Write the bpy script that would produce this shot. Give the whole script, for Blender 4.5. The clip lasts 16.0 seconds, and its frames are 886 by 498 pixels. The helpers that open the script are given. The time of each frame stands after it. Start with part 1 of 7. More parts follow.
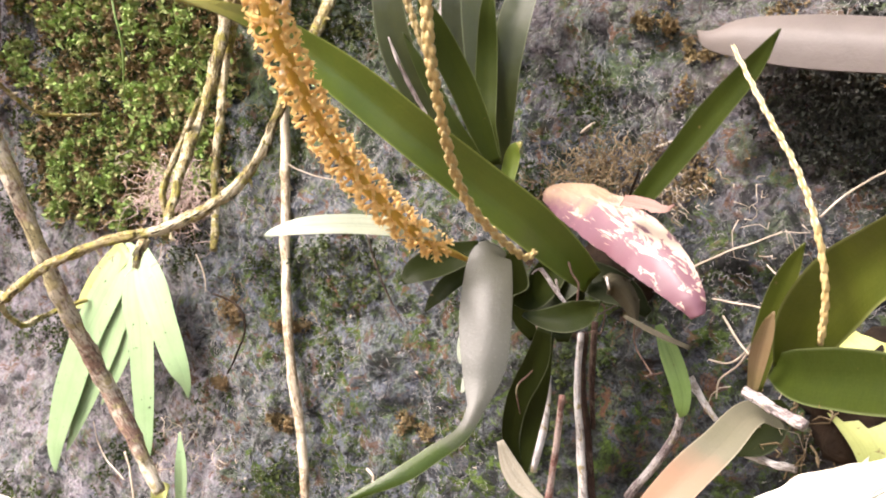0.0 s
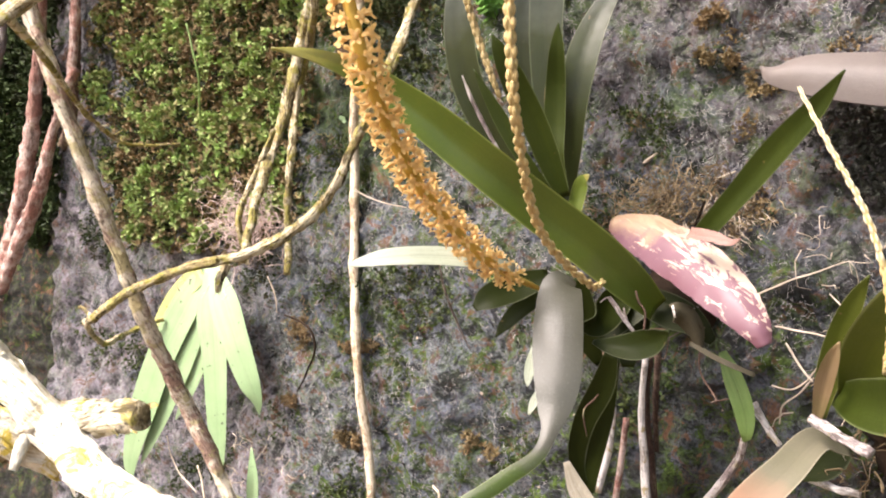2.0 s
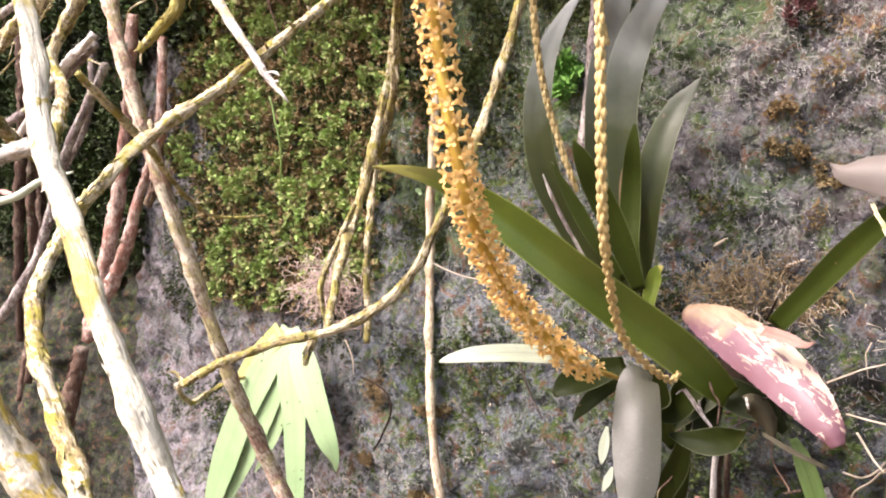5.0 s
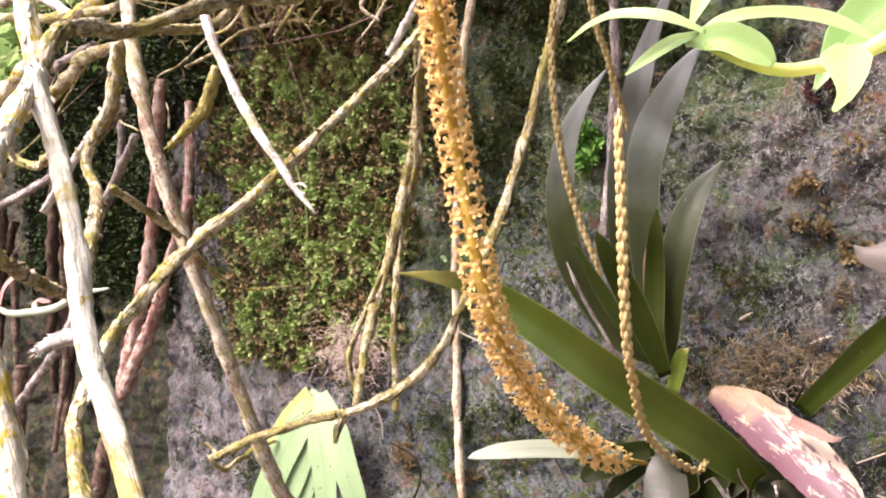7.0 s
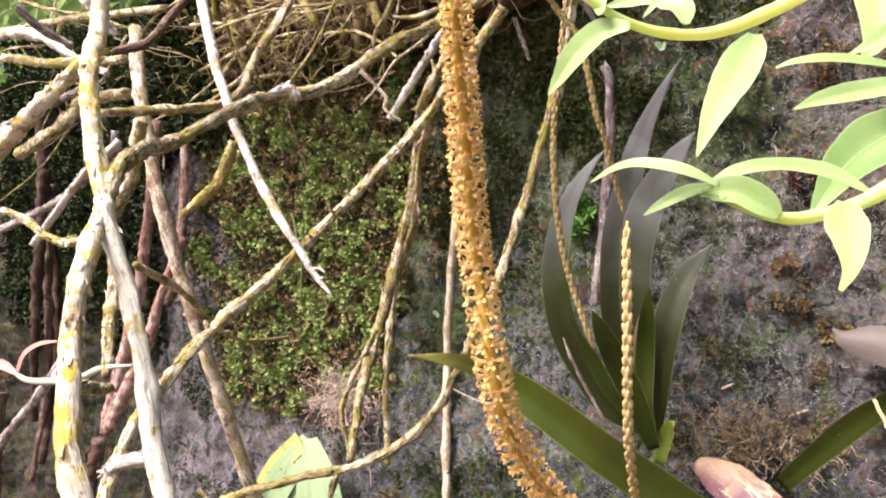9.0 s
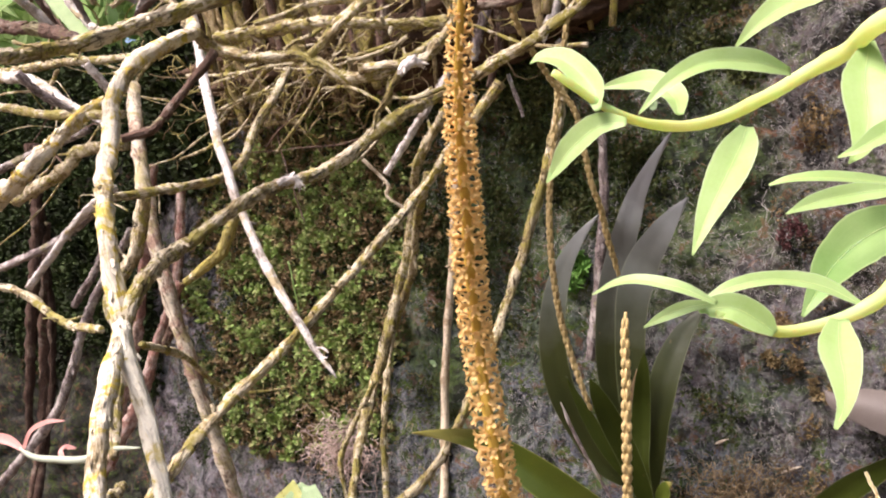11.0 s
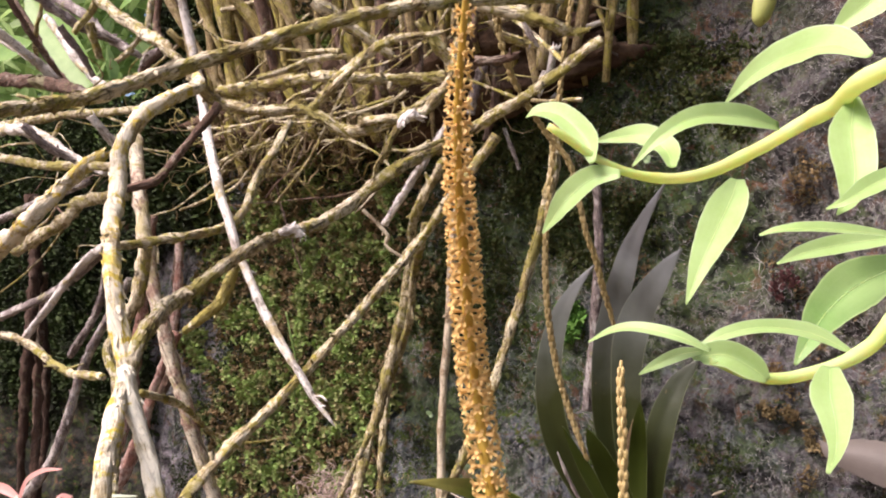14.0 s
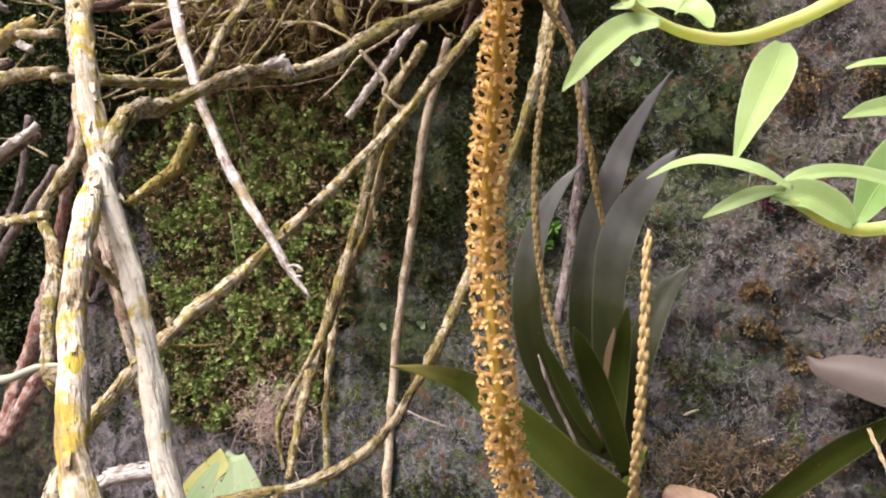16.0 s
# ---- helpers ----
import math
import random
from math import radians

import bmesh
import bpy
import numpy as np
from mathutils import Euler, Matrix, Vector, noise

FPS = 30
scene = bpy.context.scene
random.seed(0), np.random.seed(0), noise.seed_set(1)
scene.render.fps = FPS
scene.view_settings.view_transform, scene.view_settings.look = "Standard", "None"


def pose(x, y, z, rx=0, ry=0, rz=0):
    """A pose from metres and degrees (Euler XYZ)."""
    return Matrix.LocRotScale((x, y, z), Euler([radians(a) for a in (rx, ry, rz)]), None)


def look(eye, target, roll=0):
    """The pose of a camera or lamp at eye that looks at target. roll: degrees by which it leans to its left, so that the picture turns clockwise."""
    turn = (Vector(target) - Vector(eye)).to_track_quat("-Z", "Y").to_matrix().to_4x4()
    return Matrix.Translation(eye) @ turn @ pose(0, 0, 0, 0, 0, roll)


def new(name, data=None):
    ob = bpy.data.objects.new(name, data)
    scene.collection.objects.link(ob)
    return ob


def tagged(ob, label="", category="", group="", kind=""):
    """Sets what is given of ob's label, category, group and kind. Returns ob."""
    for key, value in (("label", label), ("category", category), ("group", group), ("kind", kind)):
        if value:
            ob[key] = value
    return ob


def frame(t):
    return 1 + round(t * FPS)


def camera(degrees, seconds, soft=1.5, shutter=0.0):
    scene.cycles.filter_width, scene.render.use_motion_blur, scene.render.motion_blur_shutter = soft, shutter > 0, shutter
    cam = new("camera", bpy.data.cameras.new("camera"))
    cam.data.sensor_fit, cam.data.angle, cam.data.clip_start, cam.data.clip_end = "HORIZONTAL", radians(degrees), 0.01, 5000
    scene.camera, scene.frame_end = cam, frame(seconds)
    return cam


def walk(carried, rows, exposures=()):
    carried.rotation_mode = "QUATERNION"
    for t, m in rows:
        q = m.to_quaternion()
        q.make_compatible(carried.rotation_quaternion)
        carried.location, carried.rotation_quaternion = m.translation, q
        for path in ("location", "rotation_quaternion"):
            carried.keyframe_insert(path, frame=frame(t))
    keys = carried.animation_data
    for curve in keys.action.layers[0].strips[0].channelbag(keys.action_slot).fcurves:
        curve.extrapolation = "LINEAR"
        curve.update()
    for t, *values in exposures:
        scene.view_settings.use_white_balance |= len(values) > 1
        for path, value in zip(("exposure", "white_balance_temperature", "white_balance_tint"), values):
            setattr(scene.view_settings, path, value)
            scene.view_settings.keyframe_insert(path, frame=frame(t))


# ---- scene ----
cam = camera(53.1, 16.0, 2.0)
METRES, EYE, TILT, LEAN, TURN = 0.27, 1.4, 0.0, 0.0, 0.0
ROWS = [
    (0.0, 0.0, 0.0, 0.0, 0.0, 0.0, -0.0),
    (0.5, -0.0298, -0.0251, 0.0077, 1.22, 0.14, -0.08),
    (1.0, -0.0479, -0.0515, 0.0181, 2.35, 0.43, -0.19),
    (1.5, -0.0464, -0.0577, 0.0208, 2.72, 0.74, -0.12),
    (2.0, -0.0452, -0.0683, 0.0244, 2.81, 0.87, -0.21),
    (2.5, -0.051, -0.0699, 0.0266, 2.75, 1.0, -0.32),
    (3.0, -0.0603, -0.0865, 0.0481, 3.28, 1.24, -0.38),
    (3.5, -0.0817, -0.1118, 0.0656, 3.95, 1.67, -0.49),
    (6.0, -0.0999, -0.193, 0.2209, 7.52, 2.19, 0.05),
    (6.5, -0.0918, -0.2066, 0.2562, 8.14, 2.76, 0.45),
    (7.0, -0.0963, -0.191, 0.2833, 7.6, 2.76, 0.48),
    (7.5, -0.1037, -0.2331, 0.2815, 6.95, 3.21, 0.0),
    (8.0, -0.1211, -0.2655, 0.3158, 6.32, 3.93, -0.68),
    (10.5, -0.1706, -0.2864, 0.4754, 4.74, 3.09, -0.56),
    (11.0, -0.1692, -0.3148, 0.5014, 4.77, 4.11, -0.48),
    (11.5, -0.1666, -0.3224, 0.5037, 4.9, 5.27, -0.34),
    (12.0, -0.1694, -0.3275, 0.5045, 5.04, 6.38, -0.25),
    (12.5, -0.1684, -0.3411, 0.5036, 5.1, 7.73, -0.26),
    (13.0, -0.1683, -0.3418, 0.5004, 4.93, 8.07, -0.34),
    (13.5, -0.1723, -0.3362, 0.4962, 4.69, 7.82, -0.45),
    (14.0, -0.1715, -0.3369, 0.4945, 4.45, 7.5, -0.62),
    (14.5, -0.1975, -0.3034, 0.4701, 3.39, 7.16, -0.93),
    (15.0, -0.2383, -0.2698, 0.4389, 1.87, 6.65, -1.58),
    (15.5, -0.2667, -0.2419, 0.4115, 0.27, 5.91, -2.45),
    (16.0, -0.2931, -0.1733, 0.3657, -1.33, 5.26, -3.46),
]
EXPOSURES = [(0.0, 2.36, 6500, 13), (1.0, 2.26, 6500, 13), (3.5, 2.28, 6500, 13), (6.0, 2.32, 6500, 18), (7.0, 2.08, 6500, 19), (8.0, 2.0, 6500, 19), (10.5, 1.56, 6500, 18), (12.5, 1.44, 6500, 19), (16.0, 1.3, 6500, 18)]
walk(cam, [(t, pose(0, 0, EYE, TILT, LEAN, TURN) @ pose(METRES * x, METRES * y, METRES * z, 90 + pitch, roll, yaw)) for t, x, y, z, yaw, pitch, roll in ROWS], EXPOSURES)

# ---- light: bright overcast sky over a shaded rock face ----
SUN_EL, SUN_AZ = 50.0, 236.0
world = bpy.data.worlds.new("sky")
scene.world = world
world.use_nodes = True
wn = world.node_tree.nodes
sky = wn.new("ShaderNodeTexSky")
sky.sky_type, sky.sun_disc = "NISHITA", False
sky.sun_elevation, sky.sun_rotation = radians(SUN_EL), radians(SUN_AZ)
sky.air_density, sky.dust_density, sky.ozone_density = 1.0, 4.0, 0.6
wn["Background"].inputs["Strength"].default_value = 0.10
world.node_tree.links.new(sky.outputs[0], wn["Background"].inputs["Color"])
sun = new("sun", bpy.data.lights.new("sun", "SUN"))
sun.data.energy, sun.data.angle, sun.data.color = 3.1, radians(32), (1.0, 0.895, 0.845)
SUN_DIR = Vector((math.sin(radians(SUN_AZ)) * math.cos(radians(SUN_EL)), math.cos(radians(SUN_AZ)) * math.cos(radians(SUN_EL)), math.sin(radians(SUN_EL))))
sun.matrix_world = look(SUN_DIR * 20, (0, 0, 0))

# ---- the rock face's own axes: u along it to the right, h out of it ----
WALL_O = Vector((0, 0.49, 0))
WALL_U = Vector((1, -0.62, 0)).normalized()
WALL_N = Vector((-0.62, -1, 0)).normalized()


def on_wall(u, z, h=0.0):
    return WALL_O + WALL_U * u + WALL_N * h + Vector((0, 0, z))


# ---- materials ----
def ramp_node(nt, fac, stops):
    r = nt.nodes.new("ShaderNodeValToRGB")
    e = r.color_ramp.elements
    while len(e) < len(stops):
        e.new(0.5)
    for k, (p, c) in enumerate(stops):
        e[k].position = p
        e[k].color = (*c, 1) if len(c) == 3 else c
    nt.links.new(fac, r.inputs[0])
    return r.outputs[0]


def noise_node(nt, vec, scale, detail=6.0, rough=0.6, distort=0.0):
    n = nt.nodes.new("ShaderNodeTexNoise")
    n.inputs["Scale"].default_value, n.inputs["Detail"].default_value = scale, detail
    n.inputs["Roughness"].default_value, n.inputs["Distortion"].default_value = rough, distort
    nt.links.new(vec, n.inputs["Vector"])
    return n.outputs["Fac"]


def mix_node(nt, fac, a, b, mode="MIX"):
    m = nt.nodes.new("ShaderNodeMix")
    m.data_type, m.blend_type, m.clamp_factor = "RGBA", mode, True
    for sock, v in ((m.inputs["Factor"], fac), (m.inputs["A"], a), (m.inputs["B"], b)):
        if isinstance(v, (int, float)):
            sock.default_value = v
        elif isinstance(v, tuple):
            sock.default_value = (*v, 1)
        else:
            nt.links.new(v, sock)
    return m.outputs["Result"]


def math_node(nt, op, a, b=0.0):
    m = nt.nodes.new("ShaderNodeMath")
    m.operation = op
    for sock, v in zip(m.inputs, (a, b)):
        if isinstance(v, (int, float)):
            sock.default_value = v
        else:
            nt.links.new(v, sock)
    return m.outputs[0]


def blank(name):
    m = bpy.data.materials.new(name)
    m.use_nodes = True
    nt = m.node_tree
    return m, nt, nt.nodes["Principled BSDF"], nt.nodes.new("ShaderNodeTexCoord").outputs["Object"]


def bump_node(nt, bsdf, height, strength, distance):
    b = nt.nodes.new("ShaderNodeBump")
    b.inputs["Strength"].default_value, b.inputs["Distance"].default_value = strength, distance
    nt.links.new(height, b.inputs["Height"])
    nt.links.new(b.outputs[0], bsdf.inputs["Normal"])


def bark(name, base, pale, lichen, pale_at=0.52, lichen_at=0.58, dark=(0.03, 0.022, 0.015), rough=0.85, crack=0.85):
    """Stick or aerial root: furrowed bark with long fibres, pale crust patches, coloured lichen, dark cracks."""
    m, nt, bsdf, vec = blank(name)
    mul = lambda a, b: math_node(nt, "MULTIPLY", a, b)
    at = nt.nodes.new("ShaderNodeAttribute")
    at.attribute_name = "fibre"
    fib = at.outputs["Vector"]
    big = noise_node(nt, vec, 60, 5, 0.65, 0.4)
    mid = noise_node(nt, vec, 150, 6, 0.68, 0.6)
    fine = noise_node(nt, vec, 700, 5, 0.7)
    fibre = noise_node(nt, fib, 1500, 4, 0.62, 0.3)
    strand = noise_node(nt, fib, 560, 4, 0.6, 0.9)
    worn = math_node(nt, "ADD", big, mul(math_node(nt, "SUBTRACT", fibre, 0.5), 0.35))
    col = mix_node(nt, ramp_node(nt, math_node(nt, "ADD", mul(fine, 0.4), mul(fibre, 0.6)), [(0.36, (0, 0, 0)), (0.62, (1, 1, 1))]), tuple(c * 0.32 for c in base), base)
    col = mix_node(nt, ramp_node(nt, worn, [(pale_at - 0.05, (0, 0, 0)), (pale_at + 0.05, (1, 1, 1))]), col, mix_node(nt, fine, tuple(c * 0.72 for c in pale), pale))
    broad = math_node(nt, "ADD", noise_node(nt, vec, 30, 4, 0.6, 0.8), mul(math_node(nt, "SUBTRACT", mid, 0.5), 0.3))
    moss = math_node(nt, "MAXIMUM", ramp_node(nt, mid, [(lichen_at, (0, 0, 0)), (lichen_at + 0.06, (1, 1, 1))]), ramp_node(nt, broad, [(lichen_at + 0.01, (0, 0, 0)), (lichen_at + 0.07, (0.9, 0.9, 0.9))]))
    col = mix_node(nt, moss, col, mix_node(nt, fine, tuple(c * 0.5 for c in lichen), lichen))
    col = mix_node(nt, ramp_node(nt, strand, [(0.36, (crack,) * 3), (0.46, (0, 0, 0))]), col, mix_node(nt, 0.35, dark, tuple(c * 0.4 for c in base)))
    spots = noise_node(nt, vec, 300, 5, 0.65, 1.0)
    col = mix_node(nt, ramp_node(nt, spots, [(0.34, (crack,) * 3), (0.41, (0, 0, 0))]), col, dark)
    nt.links.new(col, bsdf.inputs["Base Color"])
    bsdf.inputs["Roughness"].default_value = rough
    bsdf.inputs["Specular IOR Level"].default_value = 0.25
    h = math_node(nt, "ADD", math_node(nt, "ADD", mul(strand, 1.1), mul(fibre, 0.5)), math_node(nt, "ADD", mul(fine, 0.4), mul(mid, 0.7)))
    bump_node(nt, bsdf, h, 1.0, 0.0006 + 0.0018 * crack)
    return m


def leaf(name, base, alt, vein, rough=0.38, glow=0.0, spots=(0.1, 0.07, 0.03), spot_at=0.28, streak=0.4, dust=0.0, upper_tone=None, spec=0.32, tip=None, ribs=26.0, veins=1.0, rim=0.0):
    """Leaf skin: two greens in soft clouds, long veins, a keel line, few blemishes, light passing through."""
    m, nt, bsdf, vec = blank(name)
    cloud = noise_node(nt, vec, 38, 4, 0.55)
    grain = noise_node(nt, vec, 900, 3, 0.6)
    uv = nt.nodes.new("ShaderNodeSeparateXYZ")
    nt.links.new(nt.nodes["Texture Coordinate"].outputs["UV"], uv.inputs[0])
    mp = nt.nodes.new("ShaderNodeMapping")
    mp.inputs["Scale"].default_value = (ribs, 1.6, 1.0)
    nt.links.new(nt.nodes["Texture Coordinate"].outputs["UV"], mp.inputs["Vector"])
    lines = noise_node(nt, mp.outputs[0], 1.0, 4, 0.7, 0.2)
    keel = ramp_node(nt, math_node(nt, "ABSOLUTE", math_node(nt, "SUBTRACT", uv.outputs["X"], 0.5)), [(0.0, (1, 1, 1)), (0.035, (0.3, 0.3, 0.3)), (0.16, (0, 0, 0))])
    col = mix_node(nt, ramp_node(nt, cloud, [(0.35, (0, 0, 0)), (0.68, (1, 1, 1))]), base, alt)
    col = mix_node(nt, ramp_node(nt, lines, [(0.38, (0.5 * veins,) * 3), (0.55, (0, 0, 0))]), col, tuple(c * 0.5 for c in base))
    col = mix_node(nt, math_node(nt, "MULTIPLY", keel, 0.45 * veins), col, tuple(c * 0.4 for c in base))
    col = mix_node(nt, math_node(nt, "MULTIPLY", grain, streak), col, vein)
    if rim:
        edge = ramp_node(nt, math_node(nt, "ABSOLUTE", math_node(nt, "SUBTRACT", uv.outputs["X"], 0.5)), [(0.455, (0, 0, 0)), (0.485, (1, 1, 1))])
        col = mix_node(nt, math_node(nt, "MULTIPLY", edge, rim), col, tuple(min(0.9, c * 2.2 + 0.05) for c in vein))
    if tip:
        col = mix_node(nt, ramp_node(nt, math_node(nt, "ADD", uv.outputs["Y"], math_node(nt, "MULTIPLY", cloud, 0.3)), [(tip[0], (0, 0, 0)), (tip[1], (1, 1, 1))]), col, tip[2])
    bl = noise_node(nt, vec, 210, 5, 0.6)
    col = mix_node(nt, ramp_node(nt, bl, [(spot_at - 0.02, (1, 1, 1)), (spot_at + 0.03, (0, 0, 0))]), col, spots)
    # Tone blended in with height; for LEAF_SHADE it is painted sky sheen.
    if upper_tone:
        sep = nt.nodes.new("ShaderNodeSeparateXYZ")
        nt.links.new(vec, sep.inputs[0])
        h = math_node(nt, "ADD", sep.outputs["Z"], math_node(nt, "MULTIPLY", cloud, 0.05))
        col = mix_node(nt, math_node(nt, "MULTIPLY", math_node(nt, "SUBTRACT", h, upper_tone[0]), upper_tone[1]), col, upper_tone[2])
    if dust:
        d = noise_node(nt, vec, 1500, 2, 0.5)
        col = mix_node(nt, math_node(nt, "MULTIPLY", ramp_node(nt, d, [(0.62, (0, 0, 0)), (0.7, (1, 1, 1))]), dust), col, (0.7, 0.7, 0.62))
    nt.links.new(col, bsdf.inputs["Base Color"])
    bsdf.inputs["Roughness"].default_value = rough
    bsdf.inputs["Specular IOR Level"].default_value = spec
    bump_node(nt, bsdf, math_node(nt, "ADD", math_node(nt, "MULTIPLY", lines, 0.6 * veins), math_node(nt, "ADD", math_node(nt, "MULTIPLY", grain, 0.2), cloud)), 0.35, 0.0015)
    if glow:
        t = nt.nodes.new("ShaderNodeBsdfTranslucent")
        nt.links.new(col, t.inputs["Color"])
        s = nt.nodes.new("ShaderNodeMixShader")
        s.inputs[0].default_value = glow
        nt.links.new(bsdf.outputs[0], s.inputs[1])
        nt.links.new(t.outputs[0], s.inputs[2])
        nt.links.new(s.outputs[0], nt.nodes["Material Output"].inputs["Surface"])
    return m


def plain(name, a, b, scale, rough=0.8, bump=0.4, depth=0.0006, rand=0.0):
    m, nt, bsdf, vec = blank(name)
    n = noise_node(nt, vec, scale, 5, 0.65)
    col = mix_node(nt, ramp_node(nt, n, [(0.32, (0, 0, 0)), (0.68, (1, 1, 1))]), a, b)
    if rand:
        info = nt.nodes.new("ShaderNodeNewGeometry")
        col = mix_node(nt, math_node(nt, "MULTIPLY", info.outputs["Random Per Island"], rand), col, tuple(c * 0.3 for c in a))
    nt.links.new(col, bsdf.inputs["Base Color"])
    bsdf.inputs["Roughness"].default_value = rough
    bsdf.inputs["Specular IOR Level"].default_value = 0.12 if rough > 0.88 else 0.4
    bump_node(nt, bsdf, n, bump, depth)
    return m


def ridges(nt, vec, scale, width, distort=1.6):
    """Thin winding threads: where a noise crosses its middle."""
    n = noise_node(nt, vec, scale, 3, 0.55, distort)
    d = math_node(nt, "ABSOLUTE", math_node(nt, "SUBTRACT", n, 0.5))
    return ramp_node(nt, d, [(0.0, (1, 1, 1)), (width, (0, 0, 0))])


def step_node(nt, v, a, b):
    """Smooth 0 to 1 as v goes from a to b."""
    m = nt.nodes.new("ShaderNodeMapRange")
    m.interpolation_type = "SMOOTHSTEP"
    nt.links.new(v, m.inputs["Value"])
    lo, hi, c, d = (a, b, 0.0, 1.0) if a < b else (b, a, 1.0, 0.0)
    for k, x in zip(("From Min", "From Max", "To Min", "To Max"), (lo, hi, c, d)):
        m.inputs[k].default_value = x
    return m.outputs["Result"]


def rock_material():
    """Blue-grey rock with lilac weathered zones, a film of algae, rust, frosty crusts, dark pits and painted shade."""
    m, nt, bsdf, vec = blank("weathered_rock")
    mul = lambda a, b: math_node(nt, "MULTIPLY", a, b)
    huge = noise_node(nt, vec, 7, 5, 0.6, 0.5)
    big = noise_node(nt, vec, 19, 6, 0.65, 0.5)
    mid = noise_node(nt, vec, 62, 7, 0.7, 0.5)
    fine = noise_node(nt, vec, 240, 8, 0.75, 1.2)
    grit = noise_node(nt, vec, 900, 5, 0.75)
    sep = nt.nodes.new("ShaderNodeSeparateXYZ")
    nt.links.new(vec, sep.inputs[0])
    shift = mul(math_node(nt, "SUBTRACT", math_node(nt, "ADD", mul(huge, 0.5), mul(big, 0.5)), 0.5), 0.5)
    X = math_node(nt, "ADD", sep.outputs["X"], shift)
    Z = math_node(nt, "SUBTRACT", sep.outputs["Z"], shift)
    tone = ramp_node(nt, math_node(nt, "ADD", mul(mid, 0.55), mul(fine, 0.45)), [(0.4, (0, 0, 0)), (0.6, (1, 1, 1))])
    col = mix_node(nt, tone, (0.01, 0.016, 0.017), (0.07, 0.09, 0.092))
    blue = ramp_node(nt, noise_node(nt, vec, 70, 6, 0.7, 0.8), [(0.47, (0, 0, 0)), (0.57, (0.9, 0.9, 0.9))])
    col = mix_node(nt, blue, col, mix_node(nt, fine, (0.055, 0.068, 0.1), (0.165, 0.18, 0.245)))
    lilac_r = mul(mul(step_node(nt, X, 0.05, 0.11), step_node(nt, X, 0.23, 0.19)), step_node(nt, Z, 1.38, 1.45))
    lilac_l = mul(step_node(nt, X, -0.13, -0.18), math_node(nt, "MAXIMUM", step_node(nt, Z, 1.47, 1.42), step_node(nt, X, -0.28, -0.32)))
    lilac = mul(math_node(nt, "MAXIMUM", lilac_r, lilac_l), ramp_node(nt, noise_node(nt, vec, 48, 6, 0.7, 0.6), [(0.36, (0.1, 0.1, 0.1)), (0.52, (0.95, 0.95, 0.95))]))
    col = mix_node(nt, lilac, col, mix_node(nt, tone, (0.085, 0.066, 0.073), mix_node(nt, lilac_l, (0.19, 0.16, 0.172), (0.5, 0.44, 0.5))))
    # Left recess: root-mat brown, with the recess's shade put into the colour.
    recess_brown = mul(step_node(nt, X, -0.37, -0.43), ramp_node(nt, big, [(0.4, (0.95, 0.95, 0.95)), (0.58, (0.2, 0.2, 0.2))]))
    col = mix_node(nt, recess_brown, col, mix_node(nt, tone, (0.03, 0.022, 0.018), (0.16, 0.115, 0.095)))
    # Further in, near black: more of the recess's shade painted on the rock.
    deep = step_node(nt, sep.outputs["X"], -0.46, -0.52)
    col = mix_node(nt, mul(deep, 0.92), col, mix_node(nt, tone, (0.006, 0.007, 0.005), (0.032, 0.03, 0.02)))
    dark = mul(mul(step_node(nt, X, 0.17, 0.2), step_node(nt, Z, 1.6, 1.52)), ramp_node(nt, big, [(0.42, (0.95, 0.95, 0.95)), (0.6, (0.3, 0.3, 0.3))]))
    # Below the orchids: dark algae stain and the plants' shade, both put into colour.
    stain_shade = mul(mul(step_node(nt, X, -0.02, 0.05), step_node(nt, Z, 1.43, 1.37)), ramp_node(nt, big, [(0.42, (0.8, 0.8, 0.8)), (0.62, (0.3, 0.3, 0.3))]))
    dark = math_node(nt, "MAXIMUM", dark, stain_shade)
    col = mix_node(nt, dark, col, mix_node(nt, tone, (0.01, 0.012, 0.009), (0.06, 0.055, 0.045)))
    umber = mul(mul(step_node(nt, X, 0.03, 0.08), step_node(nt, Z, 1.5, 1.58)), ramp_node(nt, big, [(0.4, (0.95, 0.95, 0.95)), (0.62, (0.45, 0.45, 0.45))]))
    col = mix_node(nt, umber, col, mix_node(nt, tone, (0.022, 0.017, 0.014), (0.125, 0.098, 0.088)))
    film = mul(mul(step_node(nt, X, -0.22, -0.17), step_node(nt, X, 0.12, 0.05)), step_node(nt, Z, 1.46, 1.54))
    keep = math_node(nt, "SUBTRACT", 1.0, math_node(nt, "MAXIMUM", math_node(nt, "MAXIMUM", mul(film, 0.6), mul(recess_brown, 0.8)), math_node(nt, "MAXIMUM", math_node(nt, "MAXIMUM", mul(dark, 0.7), mul(deep, 0.9)), mul(umber, 0.45))))
    keep = mul(keep, math_node(nt, "SUBTRACT", 1.0, mul(step_node(nt, X, 0.02, 0.1), 0.45)))
    frost = mul(ramp_node(nt, fine, [(0.5, (0, 0, 0)), (0.66, (1, 1, 1))]), ramp_node(nt, big, [(0.38, (0.08, 0.08, 0.08)), (0.6, (1, 1, 1))]))
    tint = ramp_node(nt, noise_node(nt, vec, 15, 4, 0.6, 0.5), [(0.38, (0.18, 0.24, 0.25)), (0.5, (0.27, 0.25, 0.31)), (0.62, (0.3, 0.27, 0.23))])
    col = mix_node(nt, mul(mul(frost, 0.5), keep), col, tint)
    web = math_node(nt, "MAXIMUM", ridges(nt, vec, 110, 0.05), mul(ridges(nt, vec, 210, 0.07, 2.2), 0.85))
